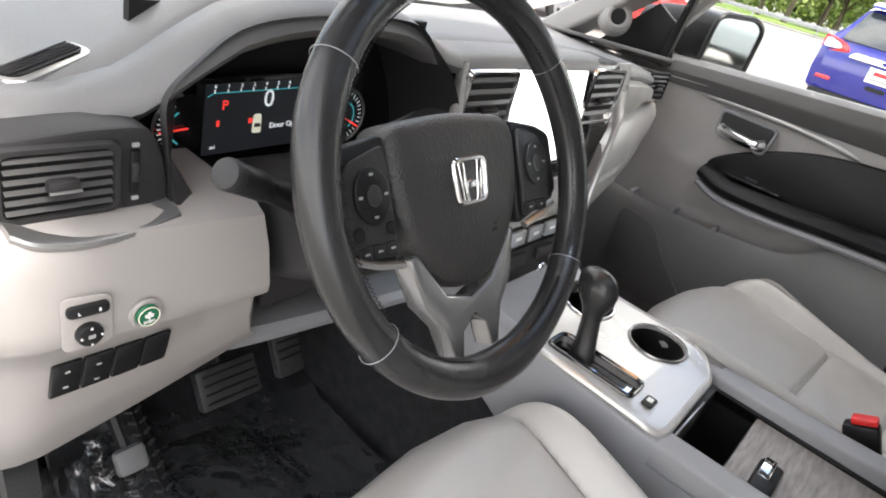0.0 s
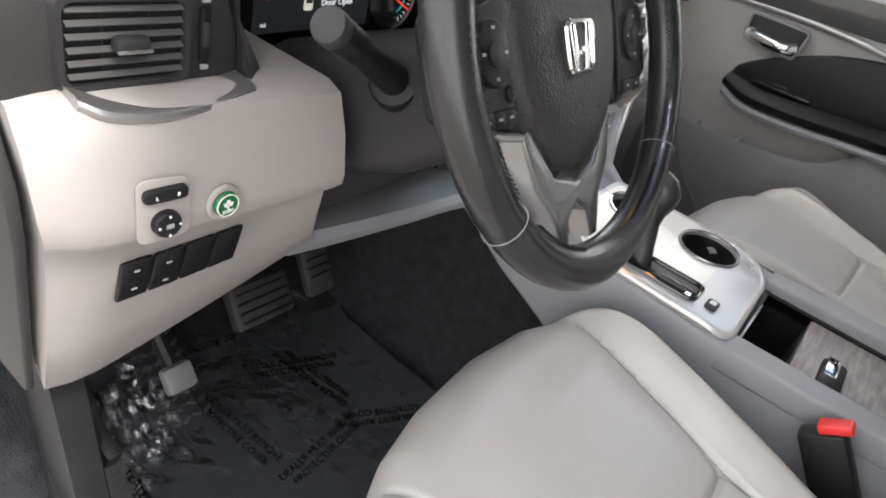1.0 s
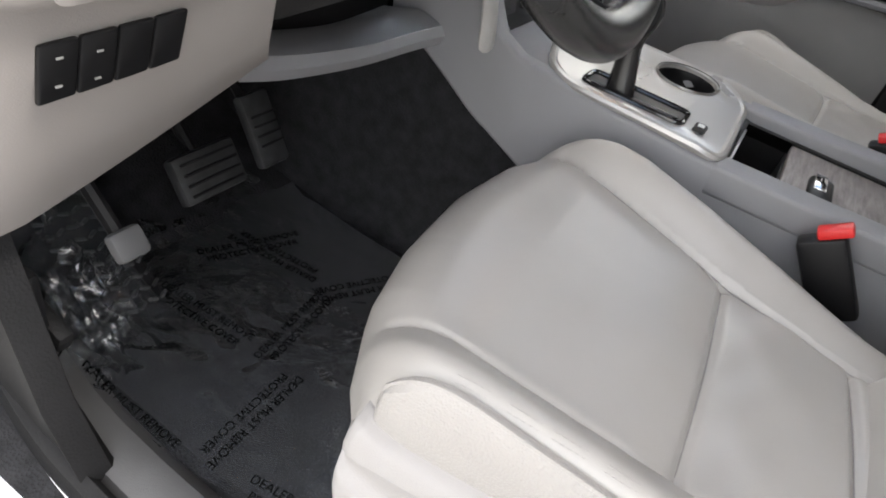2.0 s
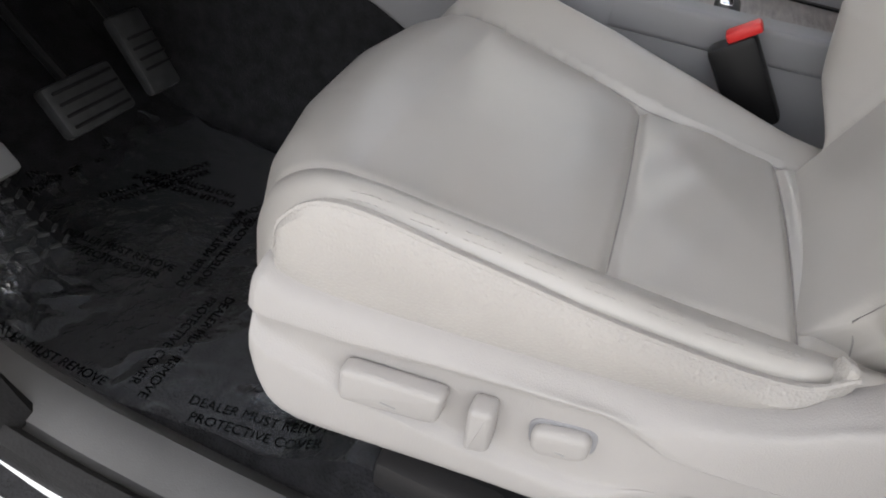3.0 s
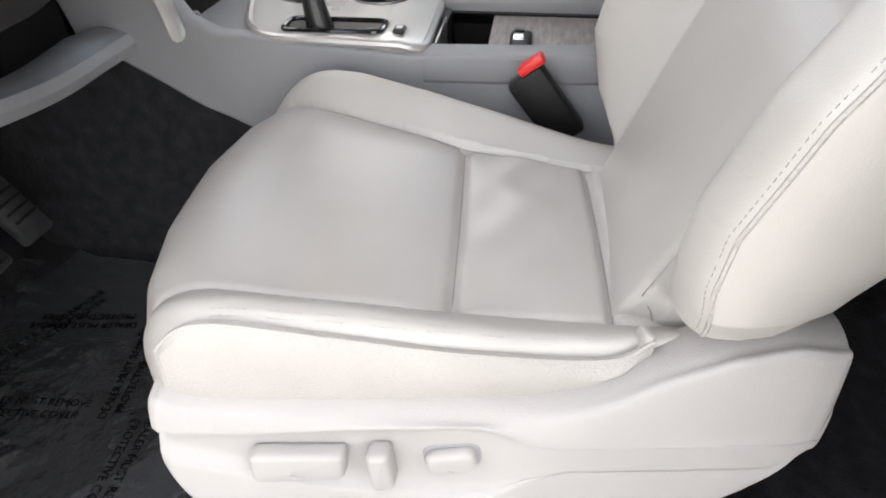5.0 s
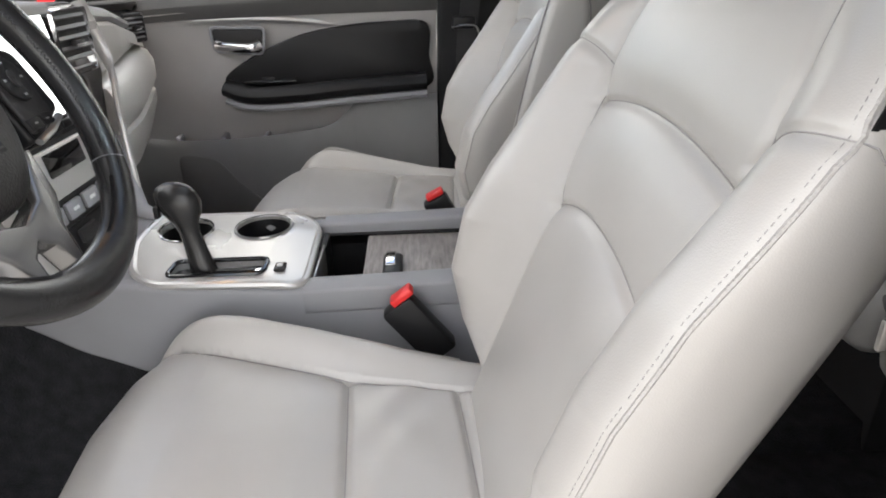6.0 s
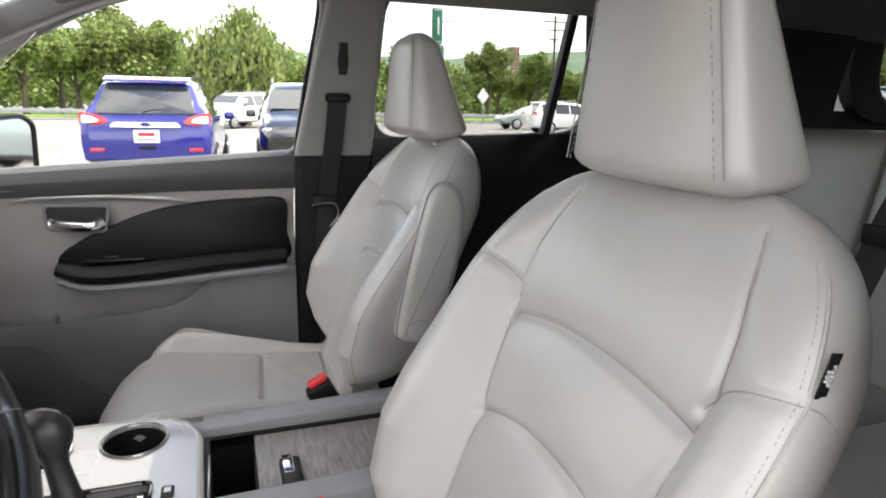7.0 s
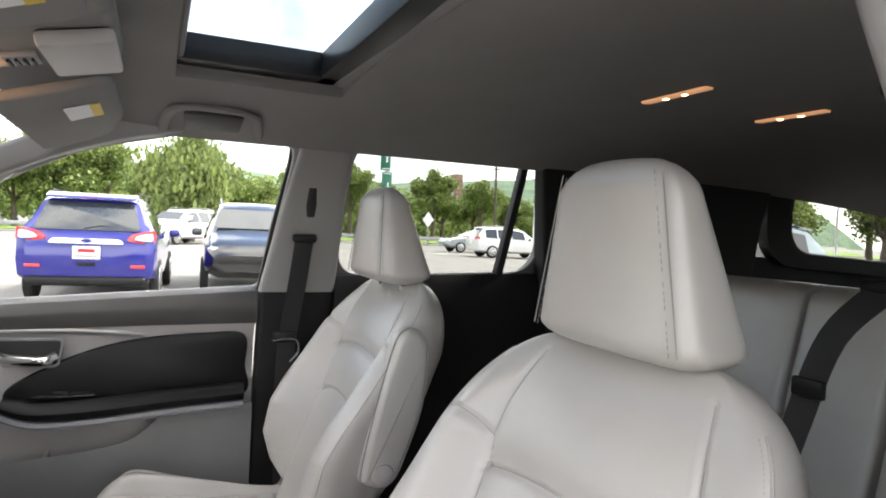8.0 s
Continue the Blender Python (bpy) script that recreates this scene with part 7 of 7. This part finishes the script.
willow = tree("willow_tree", "broad green willow with hanging branches", 3, 6.6, 3.0, 9000, 0.26, droop=1.6)
willow.matrix_basis = pose(40, -1.9, 0)
round_tree = tree("leafy_tree", "green leafy tree beside the road", 5, 8.0, 3.2, 7200, 0.29)
round_tree.matrix_basis = pose(58, 14, 0)
tall_tree = tree("leafy_tree", "tall narrow green tree", 9, 10.0, 2.6, 7200, 0.29)
tall_tree.matrix_basis = pose(66, 8.5, 0)
rng = np.random.default_rng(11)
for i in range(34):
    y = 34 - 3.0 * i + rng.normal() * 1.2
    x = 62 + 12 * rng.random() + 0.25 * max(0, -y)
    src = round_tree if i % 2 else tall_tree
    s = 0.62 + 0.35 * rng.random() + (0.12 if y > 4 else 0)
    copy_thing(src, pose(x, y, 0, 0, 0, 360 * rng.random()) @ Matrix.Scale(s, 4))
for i in range(16):
    s = 0.7 + 0.4 * rng.random()
    copy_thing(round_tree if i % 2 else tall_tree, pose(16 + 3.2 * i + rng.normal(), -42 - 0.9 * i + rng.normal() * 2, 0, 0, 0, 360 * rng.random()) @ Matrix.Scale(s, 4))
for i in range(10):
    copy_thing(tall_tree if i % 2 else round_tree, pose(14 + 4.2 * i + rng.normal(), 42 - 1.0 * i + rng.normal() * 2, 0, 0, 0, 360 * rng.random()) @ Matrix.Scale(0.9 + 0.3 * rng.random(), 4))
# the far wooded ridge
rows_h = []
for q, (dx, base_z) in enumerate(((0, 0.0), (120, 0.42), (300, 0.75), (520, 1.0), (800, 0.9))):
    rows_h.append([(1000 + dx, y, (base_z * (118 + 22 * math.sin(y / 310.0) - 0.045 * y + 10 * noise.noise(Vector((y / 120, q, 0)))))) for y in range(-1600, 1601, 25)])
RIDGE = mat("wooded_ridge", (0.10, 0.15, 0.09), 0.95, grain=0.9, grain_size=0.12, vary=0.3, vary_size=0.02)
solo("backdrop", loft(rows_h, around=False), RIDGE, "hazy green wooded ridge on the horizon", "hill", "structure")
blobs = [(150 + 60 * rng.random(), y + rng.normal() * 3, 3 + 4 * rng.random(), 3.5 + 2 * rng.random()) for y in range(-190, 90, 4)]
tagged(part("far_woods", crown(np.random.default_rng(21), blobs, 26000, 1.1), LEAF, None, sharp=180), "dense green woods beyond the verge", "woods", "", "stuff")
blobs = []
for y in range(-130, 60, 2):
    x = 86 + 0.25 * max(0, -y) + 8 * rng.random()
    blobs += [(x, y + rng.normal(), 1.6 + 1.2 * rng.random(), 2.2 + rng.random()), (x + 3, y + rng.normal(), 4.0 + 2.4 * rng.random(), 2.0 + 1.2 * rng.random())]
tagged(part("roadside_thicket", crown(np.random.default_rng(33), blobs, 44000, 0.62), LEAF, None, sharp=180), "dense green thicket behind the roadside trees", "woods", "", "stuff")
tower = thing("far_building", (600, -255, 0), "brown brick tower block on the far hillside", "building")
BRICK = mat("far_brick", (0.28, 0.16, 0.12), 0.9, vary=0.1)
part("wall", box((600, -258, 30), (12, 9, 60)), BRICK, tower)
part("wing", box((600, -250, 28), (12, 6, 56)), CONCRETE, tower)
part("roof", box((600, -258, 60.5), (12.6, 9.6, 1)), CONCRETE, tower)
for i in range(7):
    for j in range(3):
        part("window", box((593.9, -261 + 3 * j, 26 + 4.6 * i), (0.2, 1.4, 2.2)), CAR_GLASS, tower)

nudge(tower, 0, -24, 0)
# street furniture
STEEL = mat("galvanised", (0.35, 0.36, 0.36), 0.5, metal=0.6, vary=0.15)
SIGN_GREEN = mat("sign_green", (0.012, 0.13, 0.075), 0.5, vary=0.1)
totem = thing("lot_sign", (18, -6.0, 0), "tall green lot sign with white borders", "sign")
for i, (z0, z1) in enumerate(((3.15, 4.15), (1.75, 3.10), (0.8, 1.70))):
    pnl = part("sign_panel", box((18, -5.93 - 0.06 * i, (z0 + z1) / 2), (0.14, 0.30, z1 - z0), 0.01), SIGN_GREEN, totem, "green sign panel")
    for zz in (z0 + 0.05, z1 - 0.05):
        part("border", box((17.925, -5.93 - 0.06 * i, zz), (0.01, 0.26, 0.02)), WHITE, pnl)
    part("glyph", box((17.925, -5.95 - 0.06 * i, (z0 + z1) / 2), (0.01, 0.05, (z1 - z0) * 0.5)), WHITE, pnl)
part("post", box((18.03, -6.0, 1.6), (0.08, 0.10, 3.2), 0.01), STEEL, totem, "steel post")
nudge(totem, 0, -0.62, 0)
pole = thing("utility_pole", (60, -31.5, 0), "weathered wooden utility pole with bare crossarms", "pole")
part("shaft", cyl((60, -31.5, 0), (60, -31.3, 10.6), 0.17, 0.11, 10), BARK, pole)
for z, l in ((10.0, 2.6), (9.2, 2.0), (8.3, 1.2)):
    part("crossarm", box((60, -31.3, z), (0.12, l, 0.12), 0.01), BARK, pole)
nudge(pole, 0, -2.1, 0)
cable = solo("overhead_cable", tube([(60, -31.3 + 4.0 * i, 9.9 - 2.6 * math.sin(math.pi * min(1, i / 18)) * 0.5) for i in range(19)], 0.035, 5), BLACK, "thin black overhead cable", "cable")
for (x, y, z), nm in (((47, -20.2, 2.2), "d"),):
    rs = thing("road_sign", (x, y, 0), "white diamond road sign on a steel post", "sign")
    part("post", cyl((x, y, 0), (x, y, z), 0.04, n=8), STEEL, rs)
    part("plate", slab([(x - 0.06, y, z + 0.65), (x - 0.06, y + 0.5, z), (x - 0.06, y, z - 0.65), (x - 0.06, y - 0.5, z)], (0.02, 0, 0)), WHITE, rs, "white diamond plate")
cone = thing("traffic_cone", (44, -22.2, 0), "orange traffic cone on the verge", "cone")
ORANGE = mat("cone_orange", (0.85, 0.14, 0.02), 0.6, vary=0.08)
part("cone_body", cyl((44, -22.2, 0.04), (44, -22.2, 0.95), 0.20, 0.05, 14), ORANGE, cone)
part("cone_base", box((44, -22.2, 0.02), (0.5, 0.5, 0.04), 0.01), ORANGE, cone)
rail_t = thing("guard_rail", (49, -20, 0), "galvanised guard rail along the verge", "guard rail")
part("beam", box((49, -18, 0.62), (0.08, 70, 0.28), 0.03), STEEL, rail_t)
for i in range(16):
    part("post", box((49.12, -52 + 4.4 * i, 0.36), (0.10, 0.10, 0.72), 0.01), STEEL, rail_t)
for x, y, h_ in ((16, 9.5, 7), (16, -10.9, 8), (30, -46, 8)):
    lp = thing("lamp_post", (x, y, 0), "slim pale lamp post in the lot", "lamp post")
    part("post", cyl((x, y, 0), (x, y, h_), 0.09, 0.06, 12), WHITE, lp)
    part("lamp_head", box((x - 0.4, y, h_), (0.9, 0.3, 0.12), 0.03), STEEL, lp)

# ---- overhead: sunroof, console, visors, lamps, grab handle ----
sun_t = thing("sunroof", (0, -0.33, 1.62), "open-shade sunroof with black frame and tinted glass", "sunroof")
part("glass_panel", slab([(-0.42, -0.12, 1.668), (0.42, -0.12, 1.668), (0.42, -0.54, 1.672), (-0.42, -0.54, 1.672)], (0, 0, 0.005)), GLASS_ROOF, sun_t, "tinted roof glass")
for pts in (((-0.42, -0.125), (0.42, -0.125), (0.42, -0.165), (-0.42, -0.165)), ((-0.42, -0.435), (0.42, -0.435), (0.42, -0.56), (-0.42, -0.56)), ((-0.42, -0.125), (-0.345, -0.125), (-0.345, -0.56), (-0.42, -0.56)), ((0.335, -0.125), (0.42, -0.125), (0.42, -0.56), (0.335, -0.56))):
    part("frame", slab([(x, y, 1.604) for x, y in pts], (0, 0, 0.05), 0.003), BLACK, sun_t, "black sunroof frame")
trim_l = round_poly([(SX + 0.004, SY0 + 0.004, 0), (SX + 0.004, SY1 - 0.004, 0), (-SX - 0.004, SY1 - 0.004, 0), (-SX - 0.004, SY0 + 0.004, 0)], 0.02, 4)
part("opening_trim", tube([(p.x, p.y, roof_z(p.x, p.y) - 0.001) for p in trim_l], 0.008, 8, closed=True), HEADLINER, sun_t, "grey padded opening edge")
part("shade", sweep([(-0.40, -0.50, 1.612), (0, -0.505, 1.615), (0.385, -0.50, 1.612)], [(p.x, p.y) for p in round_poly([(-0.03, -0.012, 0), (0.03, -0.012, 0), (0.03, 0.012, 0), (-0.03, 0.012, 0)], 0.01, 4)]), HEADLINER, sun_t, "grey sunshade edge")

nudge(sun_t, 0, -0.008, 0.03)
over = thing("overhead_console", (0.0, 0.0, 1.53), "grey overhead console with lit map lamps", "overhead console")
WARM = glow("warm_lamp", (1.0, 0.52, 0.22), 5.0)
part("housing", box((0.03, 0.015, 1.555), (0.26, 0.22, 0.075), 0.02, 3, (-12, 0, 0)), HEADLINER, over, "grey overhead housing")
part("glasses_holder", box((0.035, -0.055, 1.519), (0.17, 0.085, 0.02), 0.006, 2, (-12, 0, 0)), PLASTIC, over, "light grey glasses holder lid")
part("grille", box((0.075, 0.018, 1.512), (0.05, 0.04, 0.008), 0.002, 2, (-12, 0, 0)), PLASTIC_COOL, over)
for i in range(4):
    part("grille_slot", box((0.075, 0.004 + 0.009 * i, 1.5085 - 0.0018 * i), (0.032, 0.003, 0.004), 0, 1, (-12, 0, 0)), BLACK, over)
for x in (0.10, -0.03):
    part("map_lamp", box((x, 0.075, 1.502), (0.06, 0.045, 0.006), 0.003, 2, (-12, 0, 0)), WARM, over, "lit warm map lamp")
nudge(over, -0.01, -0.01, 0.03)
for sg in (1, -1):
    vis = thing("sun_visor", (sg * 0.35, 0.0, 1.5), "grey folded sun visor with a white label", "sun visor")
    vb = round_poly([(sg * 0.14, 0.075, 1.480), (sg * 0.56, 0.060, 1.455), (sg * 0.56, -0.055, 1.500), (sg * 0.45, -0.085, 1.522), (sg * 0.14, -0.085, 1.530)], 0.03, 5)
    part("visor_body", slab(vb, (0, 0, -0.018), 0.006, 3), HEADLINER, vis, "grey cloth visor board")
    part("visor_label", slab([(sg * 0.235, -0.010, 1.4798), (sg * 0.335, -0.010, 1.4763), (sg * 0.335, -0.060, 1.4948), (sg * 0.235, -0.060, 1.4981)], (0, 0, -0.002)), WHITE, vis, "white warning label")
    part("label_band", slab([(sg * 0.235, -0.046, 1.4924), (sg * 0.335, -0.046, 1.4890), (sg * 0.335, -0.060, 1.4941), (sg * 0.235, -0.060, 1.4975)], (0, 0, -0.0022)), mat("label_yellow", (0.7, 0.5, 0.05), 0.6, vary=0.05), vis)
    part("pivot", cyl((sg * 0.13, 0.07, 1.49), (sg * 0.145, 0.07, 1.53), 0.008, n=10), BLACK, vis, "black visor clip")
    nudge(vis, sg * 0.03, -0.005, 0.03)
for i, (cx_, cy_) in enumerate(((0.040, -1.072), (0.050, -1.414))):
    dome = thing("dome_lamp", (cx_, cy_, 1.59), "lit warm dome lamp in the headliner", "ceiling lamp", "dome lamps")
    part("lens", box((cx_, cy_, roof_z(cx_, cy_) - 0.003), (0.17, 0.020, 0.005), 0.002), glow("dome_lens", (1.0, 0.50, 0.26), 0.14), dome, "frosted lens")
    for sg in (-1, 1):
        part("bulb", box((cx_ + sg * 0.025, cy_, roof_z(cx_, cy_) - 0.0060), (0.012, 0.007, 0.002), 0.0008), WARM, dome, "bright bulb")
grab = thing("grab_handle", (0.62, -0.24, 1.54), "grey fold-down grab handle over the door", "grab handle")
part("handle_body", tube(smooth_line([(x, y, roof_z(x, y) - 0.010) for x, y in ((0.615, -0.140), (0.565, -0.146), (0.522, -0.162), (0.505, -0.195), (0.503, -0.245), (0.506, -0.295), (0.524, -0.325), (0.565, -0.338), (0.615, -0.345))], 6), 0.011, 8, r2=0.008), HEADLINER, grab, "curved grey handle")
part("handle_pad", slab(round_poly([(x, y, roof_z(x, y) - 0.010) for x, y in ((0.535, -0.180), (0.535, -0.305), (0.605, -0.300), (0.605, -0.185))], 0.008, 3), (0, 0, 0.008), 0.002), DARK, grab, "dark recess behind the handle")
nudge(grab, 0.01, -0.020, 0.0)
for x, y in ((0.675, -0.80), (0.675, -1.09)):
    hook = thing("shade_hook", (x, y, 1.535), "small black sunshade hook over the rear window", "hook", "shade hooks")
    part("stem", cyl((x, y, 1.575), (x, y, 1.550), 0.004, n=8), BLACK, hook)
    part("tip", box((x, y, 1.548), (0.010, 0.016, 0.008), 0.002), BLACK, hook)

# driver side windscreen pillar edge and header
bar("windscreen_header", [(-0.61, 0.22, 1.41), (-0.3, 0.155, 1.53), (0.0, 0.135, 1.555), (0.3, 0.155, 1.53), (0.61, 0.22, 1.41)], 0.10, 0.05, HEADLINER, "grey header over the windscreen", "trim")
ws = solo("windscreen", loft([[(x, 0.86 - 0.10 * abs(x) ** 2, 1.09), (x, 0.19 + 0.07 * abs(x / 0.6) ** 2, 1.55 - 0.12 * abs(x / 0.6) ** 3)] for x in np.linspace(-0.72, 0.72, 13)], around=False), GLASS, "clear windscreen glass", "window", "structure")
ws.visible_shadow = False
PAINT_MARK = mat("window_paint", (0.55, 0.75, 0.9), 0.7, vary=0.3, vary_size=30)
mk = thing("windscreen_writing", (0.52, 0.30, 1.42), "pale blue brushed marks on the windscreen", "window paint")
for i in range(5):
    a = 0.0 + 0.035 * i
    part("brush_mark", tube(smooth_line([(0.44 + 0.01 * i, 0.40 - a * 0.6, 1.375 + a), (0.50, 0.385 - a * 0.6, 1.388 + a * 0.9), (0.55, 0.385 - a * 0.55, 1.372 + a * 0.9)], 5), 0.011, 6, r2=0.003), PAINT_MARK, mk)

# ---- passenger door mirror ----
mir = thing("door_mirror", (0.95, 0.35, 1.12), "black door mirror with clear glass face", "door mirror")
shell = []
for y, k in ((0.50, 0.25), (0.47, 0.62), (0.42, 0.85), (0.36, 0.97), (0.30, 1.0), (0.255, 1.0)):
    shell.append([(0.950 + 0.093 * k * p.x, y + 0.018 - 0.38 * 0.093 * k * p.x, 1.172 + 0.078 * k * p.y) for p in round_poly([(-1, -0.8, 0), (0.95, -1, 0), (1, 0.7, 0), (0.6, 1, 0), (-0.85, 0.9, 0)], 0.4, 4)])
part("housing", loft(shell), BLACK, mir, "gloss dark mirror housing")
part("mirror_glass", slab([(p.x, 0.262 - 0.38 * (p.x - 0.97), p.z) for p in round_poly([(0.865, 0, 1.112), (1.030, 0, 1.104), (1.036, 0, 1.225), (1.0, 0, 1.246), (0.875, 0, 1.238)], 0.03, 4)], (0, -0.003, 0)), mat("mirror_silver", (0.9, 0.9, 0.9), 0.02, metal=1.0, vary=0.0), mir, "silvered mirror glass")
part("mirror_rim", tube([(p.x, 0.259 - 0.38 * (p.x - 0.97), p.z) for p in round_poly([(0.858, 0, 1.106), (1.037, 0, 1.097), (1.043, 0, 1.23), (1.005, 0, 1.252), (0.868, 0, 1.245)], 0.03, 4)], 0.007, 6, closed=True, up=(0, 1, 0)), BLACK, mir)
part("mirror_arm", loft([[(0.80, 0.50, 1.09), (0.80, 0.36, 1.085), (0.80, 0.36, 1.125), (0.80, 0.50, 1.15)], [(0.90, 0.46, 1.10), (0.90, 0.34, 1.095), (0.90, 0.34, 1.125), (0.90, 0.46, 1.16)]]), BLACK, mir, "black mirror arm")
solo("mirror_sail", slab([(0.765, 0.56, 1.085), (0.765, 0.33, 1.105), (0.75, 0.345, 1.20), (0.735, 0.40, 1.235)], (0.012, 0, 0), 0.003), BLACK, "black triangular panel behind the mirror", "trim", "structure")
bar("quarter_bar", [(0.765, 0.352, 1.10), (0.745, 0.335, 1.20), (0.712, 0.31, 1.30)], 0.018, 0.024, BLACK, "black quarter light bar", "trim", up=(1, 0, 0), r=0.004)

# ---- belts and buckles ----
def buckle(c, lean, name="seat_belt_buckle", label="black seat belt buckle with red release button"):
    b = thing(name, (c[0], c[1] - 0.05, c[2] - 0.11), label, "seat belt", "belt buckles")
    part("stalk", box((c[0], c[1] - 0.028, c[2] - 0.055), (0.028, 0.048, 0.10), 0.006, 2, (lean, 0, 0)), BLACK, b, "black buckle body")
    part("release_button", box((c[0], c[1] - 0.006, c[2] - 0.004), (0.021, 0.034, 0.011), 0.003, 2, (lean, 0, 0)), RED, b, "red release button")
    return b


buckle((-0.172, -0.302, 0.803), -38)
buckle((0.200, -0.358, 0.808), -28)
strap_sec = [(-0.024, -0.001), (0.024, -0.001), (0.024, 0.001), (-0.024, 0.001)]


def strap(line, parent, name="webbing"):
    return part(name, sweep(smooth_line(line, 5), strap_sec, (1, 0.15, 0)), BELT, parent, "black belt webbing")


pb = thing("passenger_seat_belt", (0.70, -0.48, 1.35), "black seat belt hanging on the pillar", "seat belt", "front belts")
strap([(0.706, -0.500, 1.310), (0.720, -0.490, 1.20), (0.730, -0.475, 1.08), (0.728, -0.465, 0.95), (0.715, -0.47, 0.60)], pb)
part("height_slide", box((0.725, -0.515, 1.385), (0.03, 0.035, 0.17), 0.008, 2, (0, -14, 0)), DARK, pb, "dark height adjuster slide")
part("belt_guide", box((0.705, -0.500, 1.308), (0.022, 0.062, 0.022), 0.008), BLACK, pb, "black belt guide")
part("belt_tongue", tube(smooth_line([(0.708, -0.430, 1.045), (0.705, -0.460, 1.050), (0.707, -0.490, 1.045), (0.708, -0.495, 1.015), (0.710, -0.475, 0.990)], 4), 0.0026, 6), METAL, pb, "steel belt tongue")
part("tongue_cover", box((0.712, -0.460, 1.055), (0.014, 0.056, 0.03), 0.005), BLACK, pb)
db = thing("driver_seat_belt", (-0.69, -0.55, 1.3), "black seat belt along the doorway pillar", "seat belt", "front belts")
part("webbing", sweep(smooth_line([(-0.672, -0.590, 1.44), (-0.680, -0.590, 1.30), (-0.684, -0.59, 1.15), (-0.684, -0.595, 1.0), (-0.676, -0.61, 0.80), (-0.665, -0.62, 0.62)], 5), strap_sec, (1, 0.8, 0)), BELT, db, "black belt webbing")
part("belt_guide", box((-0.676, -0.59, 1.45), (0.025, 0.06, 0.03), 0.008), BLACK, db)
part("belt_tongue", tube(smooth_line([(-0.676, -0.535, 1.062), (-0.680, -0.552, 1.066), (-0.684, -0.578, 1.068), (-0.690, -0.615, 1.078)], 4), 0.0045, 8), BLACK, db, "black tongue hook")
part("tongue_plate", box((-0.678, -0.540, 1.048), (0.003, 0.012, 0.016), 0.001), METAL, db, "steel tongue plate")

# ---- passenger seat armrest, folded up beside the backrest ----
arm_line = [(-0.500, 0.875), (-0.492, 0.895), (-0.508, 0.98), (-0.535, 1.09), (-0.553, 1.14), (-0.580, 1.152), (-0.606, 1.13), (-0.612, 1.08), (-0.602, 1.00), (-0.575, 0.92), (-0.555, 0.878), (-0.53, 0.866)]
arm_out = smooth_line([(0.150, y, z) for y, z in arm_line], 5, closed=True)
arm_out = [p + Vector((0.030, -0.005, 0.012)) for p in arm_out]
ar = part("folded_armrest", slab([tuple(p) for p in arm_out], (-0.045, 0, 0), 0.014, 4), LEATHER, passenger_seat, "grey leather folded armrest", sharp=50)
part("armrest_seam", tube([p + Vector((-0.036, 0, 0)) for p in arm_out], 0.0016, 5, closed=True, up=(1, 0, 0)), SEAM, ar)
part("armrest_pivot", cyl((0.134, -0.535, 0.905), (0.128, -0.535, 0.905), 0.020, n=24, bevel=0.002), PLASTIC, ar, "round grey pivot cap")

# ---- rear seats ----
def rear_seat(x0, x1, label):
    rs = thing("bench_seat", ((x0 + x1) / 2, -1.25, 0.45), label, "car seat", "rear seats")
    rows_ = []
    for z in np.linspace(0.74, 1.255, 26):
        q = (z - 0.74) / 0.515
        yb_ = -1.14 - 0.13 * q
        hw = (x1 - x0) / 2 - 0.004
        r_ = min(1, (1.003 - q) / 0.06)
        rr = math.sqrt(max(0.02, 1 - (1 - r_) ** 2))
        cx_ = (x0 + x1) / 2
        groove = 0.006 * math.exp(-((z - 1.165) / 0.006) ** 2) + 0.006 * math.exp(-((z - 0.97) / 0.006) ** 2)
        line = [(cx_ + hw * p.x, yb_ - 0.07 + (0.07 * p.y - (groove if p.y > 0 else 0)) * rr, z) for p in round_poly([(-1, -1, 0), (1, -1, 0), (1, 1, 0), (-1, 1, 0)], 0.18, 4)]
        rows_.append(line)
    part("backrest", loft(rows_), LEATHER, rs, "grey leather rear backrest", sharp=50)
    part("cushion", box(((x0 + x1) / 2, -0.96, 0.70), (x1 - x0 - 0.008, 0.50, 0.14), 0.04, 4), LEATHER, rs, "grey leather rear cushion")
    part("riser", box(((x0 + x1) / 2, -1.0, 0.52), (x1 - x0 - 0.06, 0.42, 0.26), 0.01), DARK, rs)
    return nudge(rs, 0, -0.27, 0)


rear_seat(-0.66, -0.15, "grey leather rear bench section behind the driver")
rear_seat(-0.145, 0.075, "grey leather narrow centre rear section")
rear_seat(0.08, 0.68, "grey leather rear bench section by the window")
rb = thing("rear_seat_belt", (-0.20, -1.2, 1.2), "black rear belt crossing the bench", "seat belt")
part("webbing", sweep(smooth_line([(-0.30, -1.20, 1.285), (-0.255, -1.145, 1.20), (-0.235, -1.10, 1.06), (-0.215, -1.06, 0.90), (-0.20, -1.05, 0.78)], 5), strap_sec, (0, 1, 0.2)), BELT, rb, "black belt webbing")
part("belt_guide", box((-0.30, -1.205, 1.285), (0.075, 0.03, 0.022), 0.006), BLACK, rb, "black belt guide")
part("belt_tongue", box((-0.246, -1.108, 1.12), (0.055, 0.012, 0.03), 0.004), BLACK, rb, "black belt tongue")
